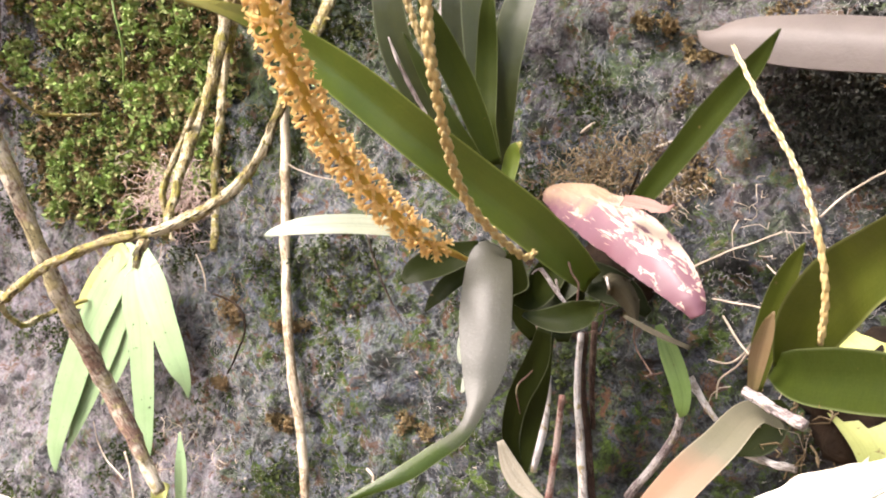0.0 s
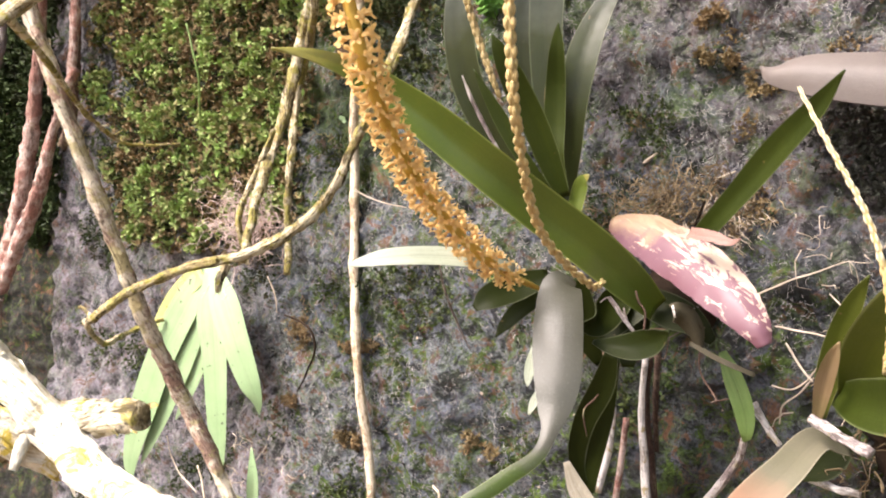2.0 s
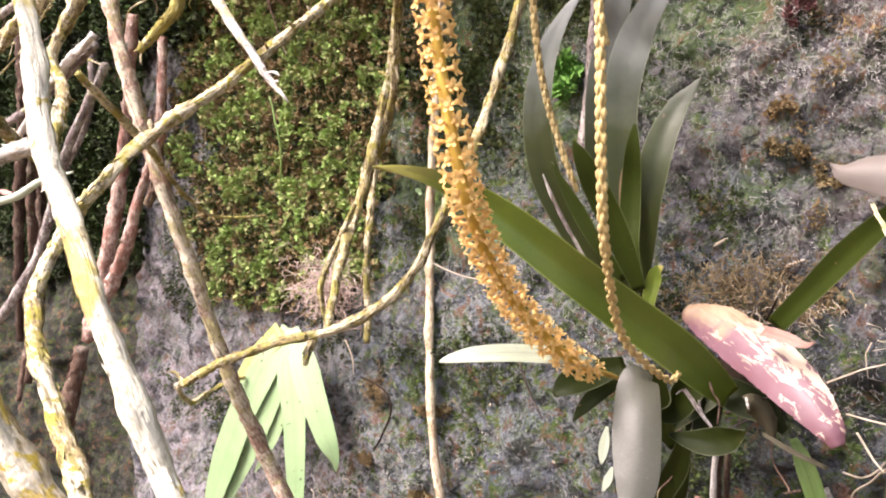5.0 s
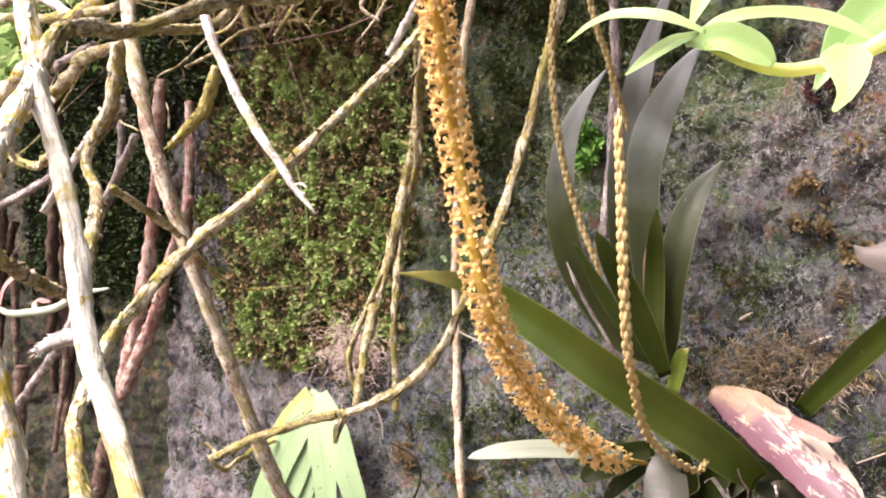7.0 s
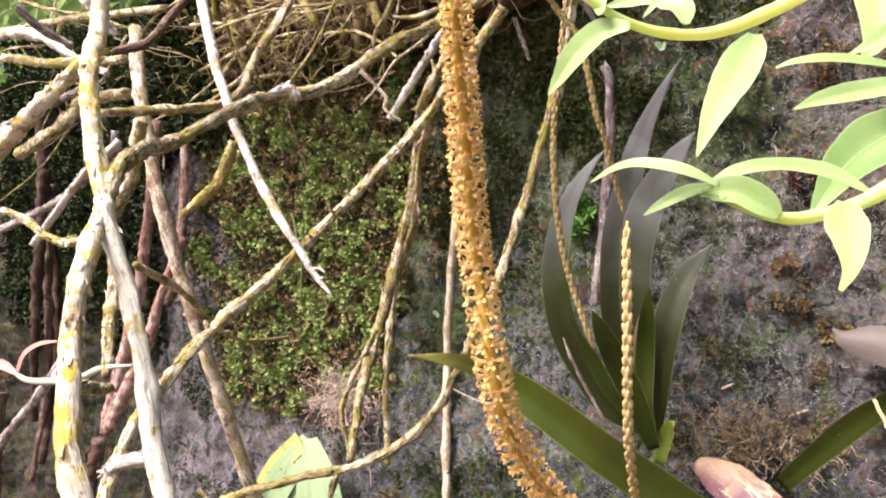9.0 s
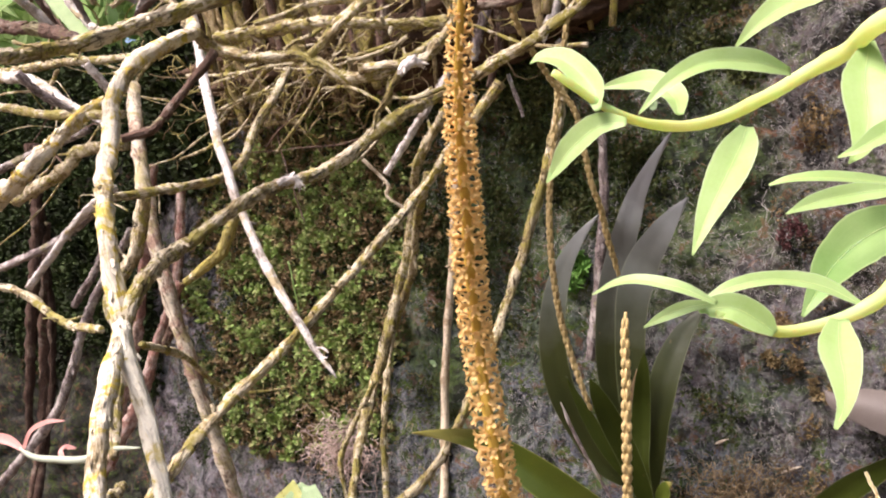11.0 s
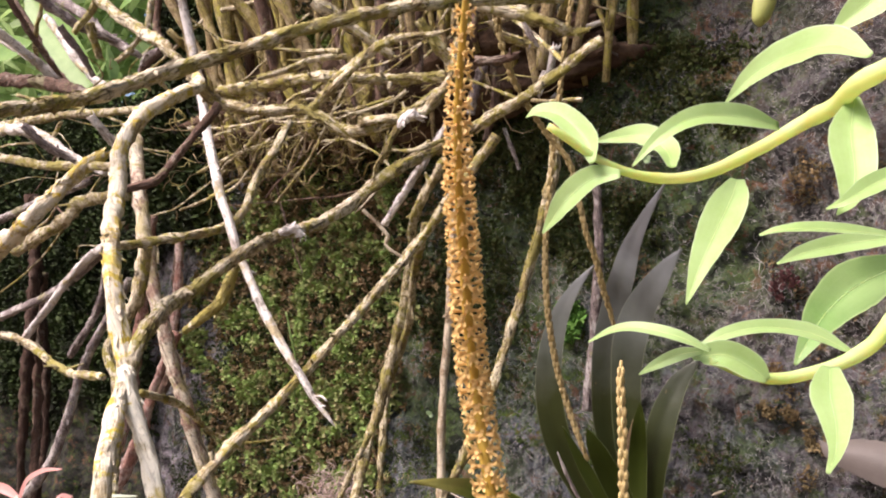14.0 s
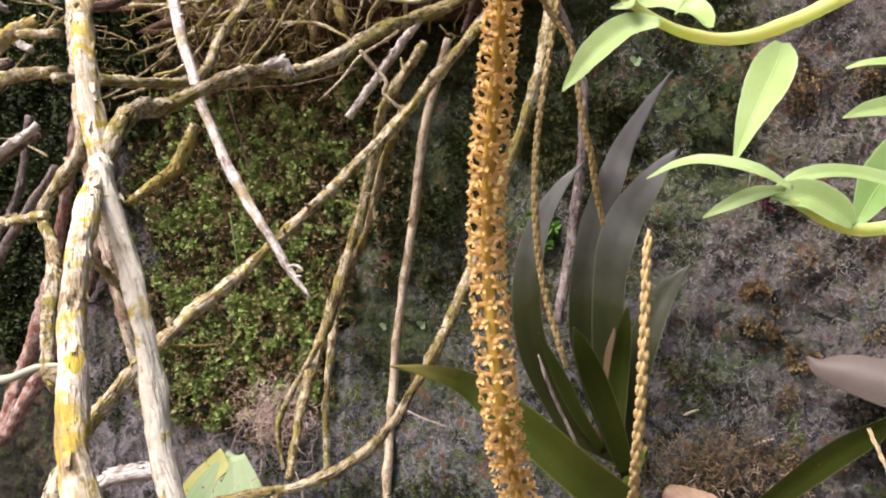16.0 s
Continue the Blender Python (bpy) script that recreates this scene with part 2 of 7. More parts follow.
    web = mul(mul(web, keep), ramp_node(nt, noise_node(nt, vec, 24, 4, 0.6), [(0.36, (0.1, 0.1, 0.1)), (0.6, (0.85, 0.85, 0.85))]))
    col = mix_node(nt, web, col, (0.33, 0.35, 0.36))
    speck = ramp_node(nt, noise_node(nt, vec, 105, 6, 0.72, 0.7), [(0.48, (0, 0, 0)), (0.55, (1, 1, 1))])
    patch = ramp_node(nt, noise_node(nt, vec, 21, 5, 0.65, 0.5), [(0.36, (0.15, 0.15, 0.15)), (0.56, (1, 1, 1))])
    alga = mul(math_node(nt, "MAXIMUM", mul(film, 0.7), mul(speck, patch)), math_node(nt, "SUBTRACT", 1.0, math_node(nt, "MAXIMUM", mul(lilac, 0.65), mul(umber, 0.5))))
    col = mix_node(nt, alga, col, mix_node(nt, tone, (0.025, 0.05, 0.008), (0.12, 0.19, 0.03)))
    rust = mul(ramp_node(nt, noise_node(nt, vec, 85, 6, 0.74, 0.7), [(0.54, (0, 0, 0)), (0.6, (0.9, 0.9, 0.9))]), ramp_node(nt, noise_node(nt, vec, 16, 5, 0.65, 0.6), [(0.4, (0.1, 0.1, 0.1)), (0.56, (1, 1, 1))]))
    col = mix_node(nt, rust, col, mix_node(nt, fine, (0.08, 0.035, 0.018), (0.25, 0.13, 0.075)))
    grain = ramp_node(nt, noise_node(nt, vec, 300, 6, 0.75, 0.8), [(0.36, (0.8, 0.8, 0.8)), (0.52, (0, 0, 0))])
    col = mix_node(nt, grain, col, mix_node(nt, 0.72, col, (0.012, 0.012, 0.012)))
    gleam = mul(keep, ramp_node(nt, noise_node(nt, vec, 380, 6, 0.75, 0.8), [(0.56, (0, 0, 0)), (0.66, (0.42, 0.42, 0.42))]))
    col = mix_node(nt, gleam, col, mix_node(nt, 0.5, col, (0.42, 0.4, 0.42)))
    pits = ramp_node(nt, noise_node(nt, vec, 85, 5, 0.62, 0.9), [(0.38, (1, 1, 1)), (0.46, (0, 0, 0))])
    pits = math_node(nt, "MAXIMUM", pits, ramp_node(nt, noise_node(nt, vec, 34, 6, 0.66, 0.8), [(0.34, (1, 1, 1)), (0.41, (0, 0, 0))]))
    pits = math_node(nt, "MAXIMUM", pits, ramp_node(nt, noise_node(nt, vec, 330, 3, 0.6, 0.6), [(0.31, (0.8, 0.8, 0.8)), (0.38, (0, 0, 0))]))
    col = mix_node(nt, mul(pits, 0.8), col, (0.015, 0.015, 0.014))
    nt.links.new(col, bsdf.inputs["Base Color"])
    bsdf.inputs["Roughness"].default_value = 0.92
    bsdf.inputs["Specular IOR Level"].default_value = 0.2
    h = math_node(nt, "ADD", mul(mid, 1.2), math_node(nt, "ADD", mul(fine, 0.9), mul(grit, 0.3)))
    h = math_node(nt, "ADD", h, math_node(nt, "SUBTRACT", mul(web, 0.2), mul(pits, 0.6)))
    bump_node(nt, bsdf, h, 1.0, 0.005)
    return m


def moss_material(name, stops, scale=26, rand=0.55):
    """Moss in patches of several greens and browns, each leaflet its own shade."""
    m, nt, bsdf, vec = blank(name)
    n = noise_node(nt, vec, scale, 5, 0.68, 0.4)
    col = ramp_node(nt, n, [(0.34 + 0.32 * k / (len(stops) - 1), c) for k, c in enumerate(stops)])
    info = nt.nodes.new("ShaderNodeNewGeometry")
    f = math_node(nt, "MULTIPLY", info.outputs["Random Per Island"], rand)
    col = mix_node(nt, f, col, mix_node(nt, noise_node(nt, vec, 90, 2), tuple(c * 0.3 for c in stops[0]), stops[-1]))
    nt.links.new(col, bsdf.inputs["Base Color"])
    bsdf.inputs["Roughness"].default_value = 0.75
    bsdf.inputs["Specular IOR Level"].default_value = 0.2
    return m


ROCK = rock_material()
BARK_PALE = bark("bark_pale_lichen", (0.48, 0.38, 0.21), (0.8, 0.73, 0.58), (0.68, 0.52, 0.09), 0.45, 0.53, crack=0.3)
BARK_WHITE = bark("bark_bleached", (0.52, 0.46, 0.4), (0.78, 0.74, 0.7), (0.5, 0.41, 0.22), 0.44, 0.6, crack=0.45)
BARK_YELLOW = bark("bark_yellow_moss", (0.41, 0.32, 0.16), (0.76, 0.68, 0.50), (0.42, 0.37, 0.09), 0.48, 0.525)
CANE = bark("cane_olive", (0.4, 0.32, 0.11), (0.58, 0.48, 0.24), (0.48, 0.43, 0.09), 0.53, 0.54, crack=0.6)
CANE_DARK = bark("cane_brown", (0.34, 0.25, 0.12), (0.52, 0.42, 0.25), (0.42, 0.36, 0.11), 0.54, 0.57, crack=0.6)
BARK_BROWN = bark("bark_brown", (0.19, 0.115, 0.085), (0.33, 0.27, 0.22), (0.33, 0.3, 0.17), 0.6, 0.6)
CANE_BROWN = bark("stalk_dark_brown", (0.09, 0.05, 0.035), (0.17, 0.12, 0.09), (0.12, 0.1, 0.05), 0.6, 0.62)
BARK_GREY = bark("bark_grey_violet", (0.32, 0.26, 0.25), (0.56, 0.51, 0.48), (0.38, 0.35, 0.2), 0.53, 0.6)
BARK_STEM = bark("bark_stem_brown", (0.5, 0.33, 0.25), (0.8, 0.72, 0.56), (0.58, 0.5, 0.26), 0.48, 0.56, crack=0.7)
BARK_CREAM = bark("bark_cream", (0.62, 0.54, 0.34), (0.84, 0.8, 0.66), (0.62, 0.5, 0.14), 0.42, 0.58, crack=0.3)
BARK_CRUST = bark("bark_crusted", (0.5, 0.39, 0.19), (0.8, 0.72, 0.52), (0.44, 0.38, 0.08), 0.46, 0.53)
BARK_RED = bark("root_red_brown", (0.42, 0.22, 0.175), (0.6, 0.46, 0.4), (0.5, 0.38, 0.28), 0.52, 0.64, crack=0.6)
ROOT_TAN = bark("root_tan", (0.58, 0.44, 0.29), (0.8, 0.7, 0.52), (0.56, 0.44, 0.24), 0.48, 0.64, (0.16, 0.09, 0.05), crack=0.5)
ROOT_MOSSY = bark("root_mossy", (0.4, 0.32, 0.14), (0.74, 0.66, 0.46), (0.38, 0.34, 0.08), 0.5, 0.53, crack=1.0)
HAIR = plain("root_hair", (0.32, 0.26, 0.19), (0.55, 0.48, 0.39), 90, 0.8)
TUFT = plain("root_tuft_fibre", (0.42, 0.3, 0.26), (0.68, 0.56, 0.5), 60, 0.85, rand=0.5)
DEBRIS = plain("dry_debris", (0.1, 0.064, 0.032), (0.42, 0.33, 0.2), 50, 0.9, rand=0.6)
LICHEN = plain("frosty_lichen", (0.26, 0.25, 0.24), (0.56, 0.545, 0.52), 25, 0.95, rand=0.6)
MOSS = moss_material("moss_leaflets", [(0.21, 0.13, 0.07), (0.13, 0.19, 0.055), (0.29, 0.46, 0.12), (0.17, 0.26, 0.07), (0.5, 0.42, 0.23)], 60, 0.6)
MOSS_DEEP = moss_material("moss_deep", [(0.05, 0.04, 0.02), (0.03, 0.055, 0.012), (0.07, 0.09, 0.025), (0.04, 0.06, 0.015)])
MOSS_CRUST = plain("moss_crust_yellow", (0.24, 0.2, 0.05), (0.48, 0.42, 0.18), 60, 0.85, rand=0.5)
MOSS_SHADE = moss_material("moss_shade", [(0.012, 0.012, 0.008), (0.02, 0.032, 0.01), (0.05, 0.08, 0.02), (0.03, 0.035, 0.016)])
CRUST_BLACK = moss_material("crust_black", [(0.012, 0.012, 0.011), (0.032, 0.032, 0.027), (0.02, 0.024, 0.016), (0.06, 0.06, 0.05)], 60)
MOSS_OLIVE = moss_material("moss_olive", [(0.02, 0.022, 0.01), (0.06, 0.075, 0.02), (0.035, 0.04, 0.016), (0.13, 0.14, 0.045)], 60)
MOSS_BROWN = moss_material("moss_dry", [(0.07, 0.048, 0.026), (0.24, 0.165, 0.085), (0.13, 0.1, 0.045), (0.33, 0.25, 0.13)], 60)
MOSS_RED = moss_material("crust_red", [(0.06, 0.022, 0.022), (0.12, 0.05, 0.05), (0.09, 0.04, 0.04)])
MOSS_BRIGHT = moss_material("moss_bright", [(0.07, 0.17, 0.03), (0.12, 0.27, 0.05), (0.19, 0.34, 0.08)])
LEAF_DARK = leaf("leaf_olive", (0.015, 0.024, 0.002), (0.025, 0.036, 0.004), (0.036, 0.044, 0.008), 0.42, 0.06, spec=0.14, veins=0.3, rim=0.45)
LEAF_LONG = leaf("leaf_long_green", (0.066, 0.107, 0.009), (0.094, 0.13, 0.014), (0.12, 0.145, 0.024), 0.3, 0.12, tip=(0.95, 1.25, (0.22, 0.21, 0.05)), spec=0.5, veins=0.25, rim=0.5)
LEAF_OLIVE = leaf("leaf_mid_olive", (0.036, 0.05, 0.004), (0.055, 0.066, 0.007), (0.072, 0.078, 0.016), 0.36, 0.08, spec=0.25, veins=0.25, rim=0.5)
# Greyer towards the tips: sky sheen put into the colour by height.
LEAF_SHADE = leaf("leaf_dusk_green", (0.015, 0.022, 0.003), (0.026, 0.033, 0.006), (0.036, 0.042, 0.012), 0.36, 0.05, spec=0.35, upper_tone=(1.545, 11.0, (0.16, 0.168, 0.176)), veins=0.35, rim=0.5)
LEAF_GREY = leaf("leaf_grey_underside", (0.18, 0.16, 0.11), (0.24, 0.215, 0.16), (0.27, 0.25, 0.2), 0.5, 0.15, (0.36, 0.33, 0.26), 0.24, 0.3, 0.15)
LEAF_TURNED = leaf("leaf_turned_grey", (0.024, 0.042, 0.003), (0.034, 0.054, 0.004), (0.046, 0.062, 0.009), 0.36, 0.12, (0.3, 0.29, 0.24), 0.25, 0.2, 0.03, upper_tone=(1.355, 100.0, (0.046, 0.046, 0.033)), veins=0.12, rim=0.8)
# Darker copy of the olive leaf, with the crown's shade in its colour.
LEAF_OLIVE_SHADED = leaf("leaf_olive_shaded", (0.007, 0.011, 0.001), (0.012, 0.017, 0.002), (0.018, 0.022, 0.004), 0.45, 0.04, spec=0.1, veins=0.3, rim=0.5)
LEAF_TAN = leaf("leaf_withered_tan", (0.05, 0.044, 0.026), (0.078, 0.069, 0.042), (0.09, 0.078, 0.054), 0.6, 0.05, (0.03, 0.02, 0.01), 0.36, spec=0.2)
LEAF_FLAP = leaf("leaf_flap_pink", (0.26, 0.14, 0.12), (0.33, 0.2, 0.17), (0.3, 0.2, 0.15), 0.6, 0.2, (0.4, 0.3, 0.22), 0.36)
LEAF_SHOOT = leaf("leaf_fresh_shoot", (0.13, 0.22, 0.05), (0.18, 0.27, 0.08), (0.22, 0.3, 0.1), 0.45, 0.2)
LEAF_PALE = leaf("leaf_pale_silver", (0.36, 0.42, 0.31), (0.48, 0.52, 0.42), (0.52, 0.55, 0.45), 0.5, 0.2)
LEAF_ASH = leaf("leaf_ash_pink", (0.088, 0.073, 0.066), (0.12, 0.1, 0.09), (0.12, 0.104, 0.094), 0.55, 0.05, (0.3, 0.28, 0.24), 0.25, veins=0.1)
LEAF_VINE = leaf("leaf_vine_lime", (0.4, 0.59, 0.19), (0.5, 0.68, 0.3), (0.57, 0.7, 0.41), 0.42, 0.5, (0.3, 0.42, 0.12), 0.2, ribs=13.0, spec=0.4, veins=0.16, rim=0.25)
LEAF_VINE_DEEP = leaf("leaf_vine_green", (0.2, 0.37, 0.1), (0.3, 0.46, 0.17), (0.32, 0.46, 0.2), 0.42, 0.35, (0.2, 0.3, 0.1), 0.2, ribs=13.0, veins=0.2, rim=0.3)
STEM_VINE = leaf("stem_vine_lime", (0.66, 0.8, 0.3), (0.76, 0.84, 0.42), (0.8, 0.85, 0.52), 0.45, 0.5, (0.55, 0.52, 0.16), 0.2, 0.2, veins=0.1)
LEAF_FERN = leaf("leaf_fan_mint", (0.22, 0.35, 0.16), (0.3, 0.41, 0.22), (0.34, 0.44, 0.27), 0.5, 0.2, (0.07, 0.09, 0.05), 0.32, veins=0.5)
LEAF_YELLOW = leaf("leaf_yellowing", (0.34, 0.38, 0.1), (0.44, 0.45, 0.17), (0.45, 0.46, 0.2), 0.45, 0.2, (0.15, 0.1, 0.03), 0.33, veins=0.5)
LEAF_ORANGE = leaf("leaf_orange_dying", (0.1, 0.1, 0.062), (0.135, 0.125, 0.085), (0.16, 0.14, 0.1), 0.48, 0.12, (0.26, 0.13, 0.06), 0.28, tip=(0.62, 1.05, (0.27, 0.115, 0.06)), veins=0.25, rim=0.4)
LEAF_RUST = leaf("leaf_rust_fold", (0.2, 0.13, 0.07), (0.13, 0.11, 0.035), (0.24, 0.17, 0.105), 0.45, 0.1)
for socket, value in (("Subsurface Weight", 0.5), ("Subsurface Scale", 0.012)):
    STEM_VINE.node_tree.nodes["Principled BSDF"].inputs[socket].default_value = value
SUCCULENT = leaf("succulent_pink", (0.5, 0.2, 0.18), (0.6, 0.3, 0.27), (0.6, 0.35, 0.3), 0.45, 0.05)
PETAL = leaf("floret_orange", (0.76, 0.5, 0.15), (0.83, 0.6, 0.26), (0.86, 0.68, 0.39), 0.5, 0.35, (0.45, 0.2, 0.03), 0.25, veins=0.0)
RACHIS = plain("rachis_ochre", (0.42, 0.27, 0.04), (0.58, 0.42, 0.09), 120, 0.55, rand=0.0)
BUD = plain("bud_ochre", (0.27, 0.19, 0.06), (0.5, 0.4, 0.2), 150, 0.45, rand=0.45)
BUD_TAN = plain("bud_tan", (0.42, 0.3, 0.1), (0.7, 0.55, 0.28), 150, 0.45, rand=0.35)
BUD_PALE = plain("bud_cream", (0.56, 0.48, 0.28), (0.8, 0.74, 0.56), 90, 0.5, rand=0.25)
SOIL = plain("leaf_litter_soil", (0.05, 0.035, 0.022), (0.14, 0.1, 0.06), 9, 0.95, 0.8, 0.02)
FAR_LEAF = leaf("far_leaf", (0.14, 0.28, 0.04), (0.22, 0.36, 0.08), (0.24, 0.36, 0.12), 0.45, 0.4, ribs=13.0, veins=0.3)
FAR_GREEN = leaf("far_foliage", (0.24, 0.38, 0.1), (0.36, 0.5, 0.19), (0.42, 0.52, 0.26), 0.5, 0.5)
CLUMP_PEAT = plain("clump_peat", (0.04, 0.025, 0.018), (0.14, 0.09, 0.06), 60, 0.95, 0.9, 0.006)
# Near black: shade at the orchids' crowns put into colour; also black twigs.
SHADE_BLACK = plain("shade_black", (0.008, 0.006, 0.004), (0.03, 0.019, 0.012), 40, 0.95, 0.9, 0.004)


def pink_material():
    """Dusty pink skin, tan towards the base, with torn streaks of dry white tissue along its upper half."""
    m, nt, bsdf, vec = blank("leaf_pink_peeling")
    mul = lambda a, b: math_node(nt, "MULTIPLY", a, b)
    sep = nt.nodes.new("ShaderNodeSeparateXYZ")
    nt.links.new(vec, sep.inputs[0])
    X, Z = math_node(nt, "SUBTRACT", sep.outputs["X"], PINK_AT[0]), math_node(nt, "SUBTRACT", sep.outputs["Z"], PINK_AT[1])
    ca, sa = PINK_AXIS
    along = math_node(nt, "ADD", mul(X, ca), mul(Z, sa))
    above = math_node(nt, "SUBTRACT", mul(Z, ca), mul(X, sa))
    grain = nt.nodes.new("ShaderNodeCombineXYZ")
    nt.links.new(mul(along, 0.5), grain.inputs[0])
    nt.links.new(mul(above, 1.1), grain.inputs[2])
    n = noise_node(nt, grain.outputs[0], 230, 7, 0.72, 0.6)
    c = noise_node(nt, vec, 70, 5, 0.6)
    col = mix_node(nt, c, (0.084, 0.033, 0.045), (0.135, 0.06, 0.077))
    edge = math_node(nt, "ADD", mul(above, 9.0), math_node(nt, "ADD", n, 0.0))
    white = ramp_node(nt, edge, [(0.58, (0, 0, 0)), (0.63, (1, 1, 1))])
    col = mix_node(nt, white, col, mix_node(nt, c, (0.26, 0.19, 0.13), (0.5, 0.42, 0.35)))
    base = math_node(nt, "SUBTRACT", math_node(nt, "ADD", mul(above, 10.0), mul(c, 0.5)), mul(along, 10.5))
    col = mix_node(nt, ramp_node(nt, base, [(0.1, (0, 0, 0)), (0.24, (0.9, 0.9, 0.9))]), col, mix_node(nt, n, (0.11, 0.07, 0.034), (0.28, 0.19, 0.115)))
    nt.links.new(col, bsdf.inputs["Base Color"])
    bsdf.inputs["Roughness"].default_value = 0.5
    bump_node(nt, bsdf, math_node(nt, "ADD", mul(white, 0.35), math_node(nt, "ADD", mul(c, 0.5), mul(n, 0.3))), 0.4, 0.0002)
    return m


PINK_AT, PINK_AXIS = ((0.0469, 1.4253), (0.6814, -0.7319))
PINK = pink_material()


# ---- mesh helpers ----
def link(name, bm, mat, parent=None, label="", smooth=True):
    me = bpy.data.meshes.new(name)
    bm.normal_update()
    bm.to_mesh(me)
    bm.free()
    me.materials.append(mat)
    if smooth:
        me.polygons.foreach_set("use_smooth", [True] * len(me.polygons))
    ob = new(name, me)
    if parent:
        ob.parent = parent
        ob.matrix_parent_inverse = Matrix.Translation(parent.location).inverted()
    if label:
        ob["label"] = label
    return ob


def part(name, bm, mat, parent, label="", smooth=True):
    """One mesh object under a thing or under a part."""
    return link(name, bm, mat, parent, label, smooth)


def empty(name, at, label, category, group=""):
    e = new(name)
    e.location = at
    e.empty_display_size = 0.01
    bpy.context.view_layer.update()
    return tagged(e, label, category, group)


def spline(rows, n=7):
    """Catmull-Rom through rows of any width."""
    c = np.array(rows, float)
    p = np.vstack([2 * c[0] - c[1], c, 2 * c[-1] - c[-2]])
    out = []
    for i in range(len(c) - 1):
        a, b, d, e = p[i:i + 4]
        for k in range(n):
            s = k / n
            out.append(0.5 * (2 * b + (d - a) * s + (2 * a - 5 * b + 4 * d - e) * s * s + (3 * b - a - 3 * d + e) * s ** 3))
    out.append(c[-1])
    return np.array(out)


def frames(pts):
    """Tangent, side and up along a line, carried without twist."""
    v = [Vector(p[:3]) for p in pts]
    res, side = [], None
    for i in range(len(v)):
        t = (v[min(i + 1, len(v) - 1)] - v[max(i - 1, 0)]).normalized()
        if side is None:
            ref = Vector((0, 0, 1)) if abs(t.z) < 0.9 else Vector((1, 0, 0))
            side = t.cross(ref).normalized()
        else:
            side = (side - t * side.dot(t)).normalized()
        res.append((v[i], t, side, t.cross(side)))
    return res


def tube(bm, rows, sides=9, n=7, lump=0.18, freq=220.0, wobble=0.0, seed=0, nodes=0.0, groove=0.0):
    """A closed, uneven round stick along rows of x, y, z, radius; groove: how deep its long furrows are."""
    pts = spline(rows, n)
    fibre = bm.verts.layers.float_vector.get("fibre") or bm.verts.layers.float_vector.new("fibre")
    mean = float(np.mean(pts[:, 3]))
    off = Vector((seed * 1.7, seed * 0.9, seed * 2.3))
    rings = []
    fr = frames(pts)
    run = 0.0
    for i, (o, t, s, u) in enumerate(fr):
        r = max(pts[i][3], 0.0001)
        if i:
            run += (o - fr[i - 1][0]).length
        if wobble:
            w = noise.noise_vector(o * 70 + off) * wobble
            o = o + w
        swell = 1 + nodes * max(0.0, math.cos(run * 2 * math.pi / 0.042 + seed) - 0.75) * 4
        ring = []
        for k in range(sides):
            a = 2 * math.pi * k / sides
            d = s * math.cos(a) + u * math.sin(a)
            q = o + d * r
            rr = r * swell * (1 + lump * 0.7 * noise.noise(q * freq + off) + lump * 0.8 * noise.noise(q * freq * 0.35 + off) + lump * 0.55 * noise.noise(q * freq * 2.4 + off))
            if groove:
                b = a + run * 30
                rr *= 1 + groove * noise.noise(Vector((math.cos(b) * 1.7 + seed, math.sin(b) * 1.7, run * 22))) + groove * 0.6 * noise.noise(Vector((math.cos(b) * 3.4, math.sin(b) * 3.4 + seed, run * 60)))
            v = bm.verts.new(o + d * rr)
            v[fibre] = (math.cos(a + run * 30) * mean, math.sin(a + run * 30) * mean, run * 0.16 + seed * 0.031)
            ring.append(v)
        rings.append(ring)
    for a, b in zip(rings, rings[1:]):
        for k in range(sides):
            bm.faces.new((a[k], a[(k + 1) % sides], b[(k + 1) % sides], b[k]))
    bm.faces.new(rings[0][::-1])
    bm.faces.new(rings[-1])
    return fr


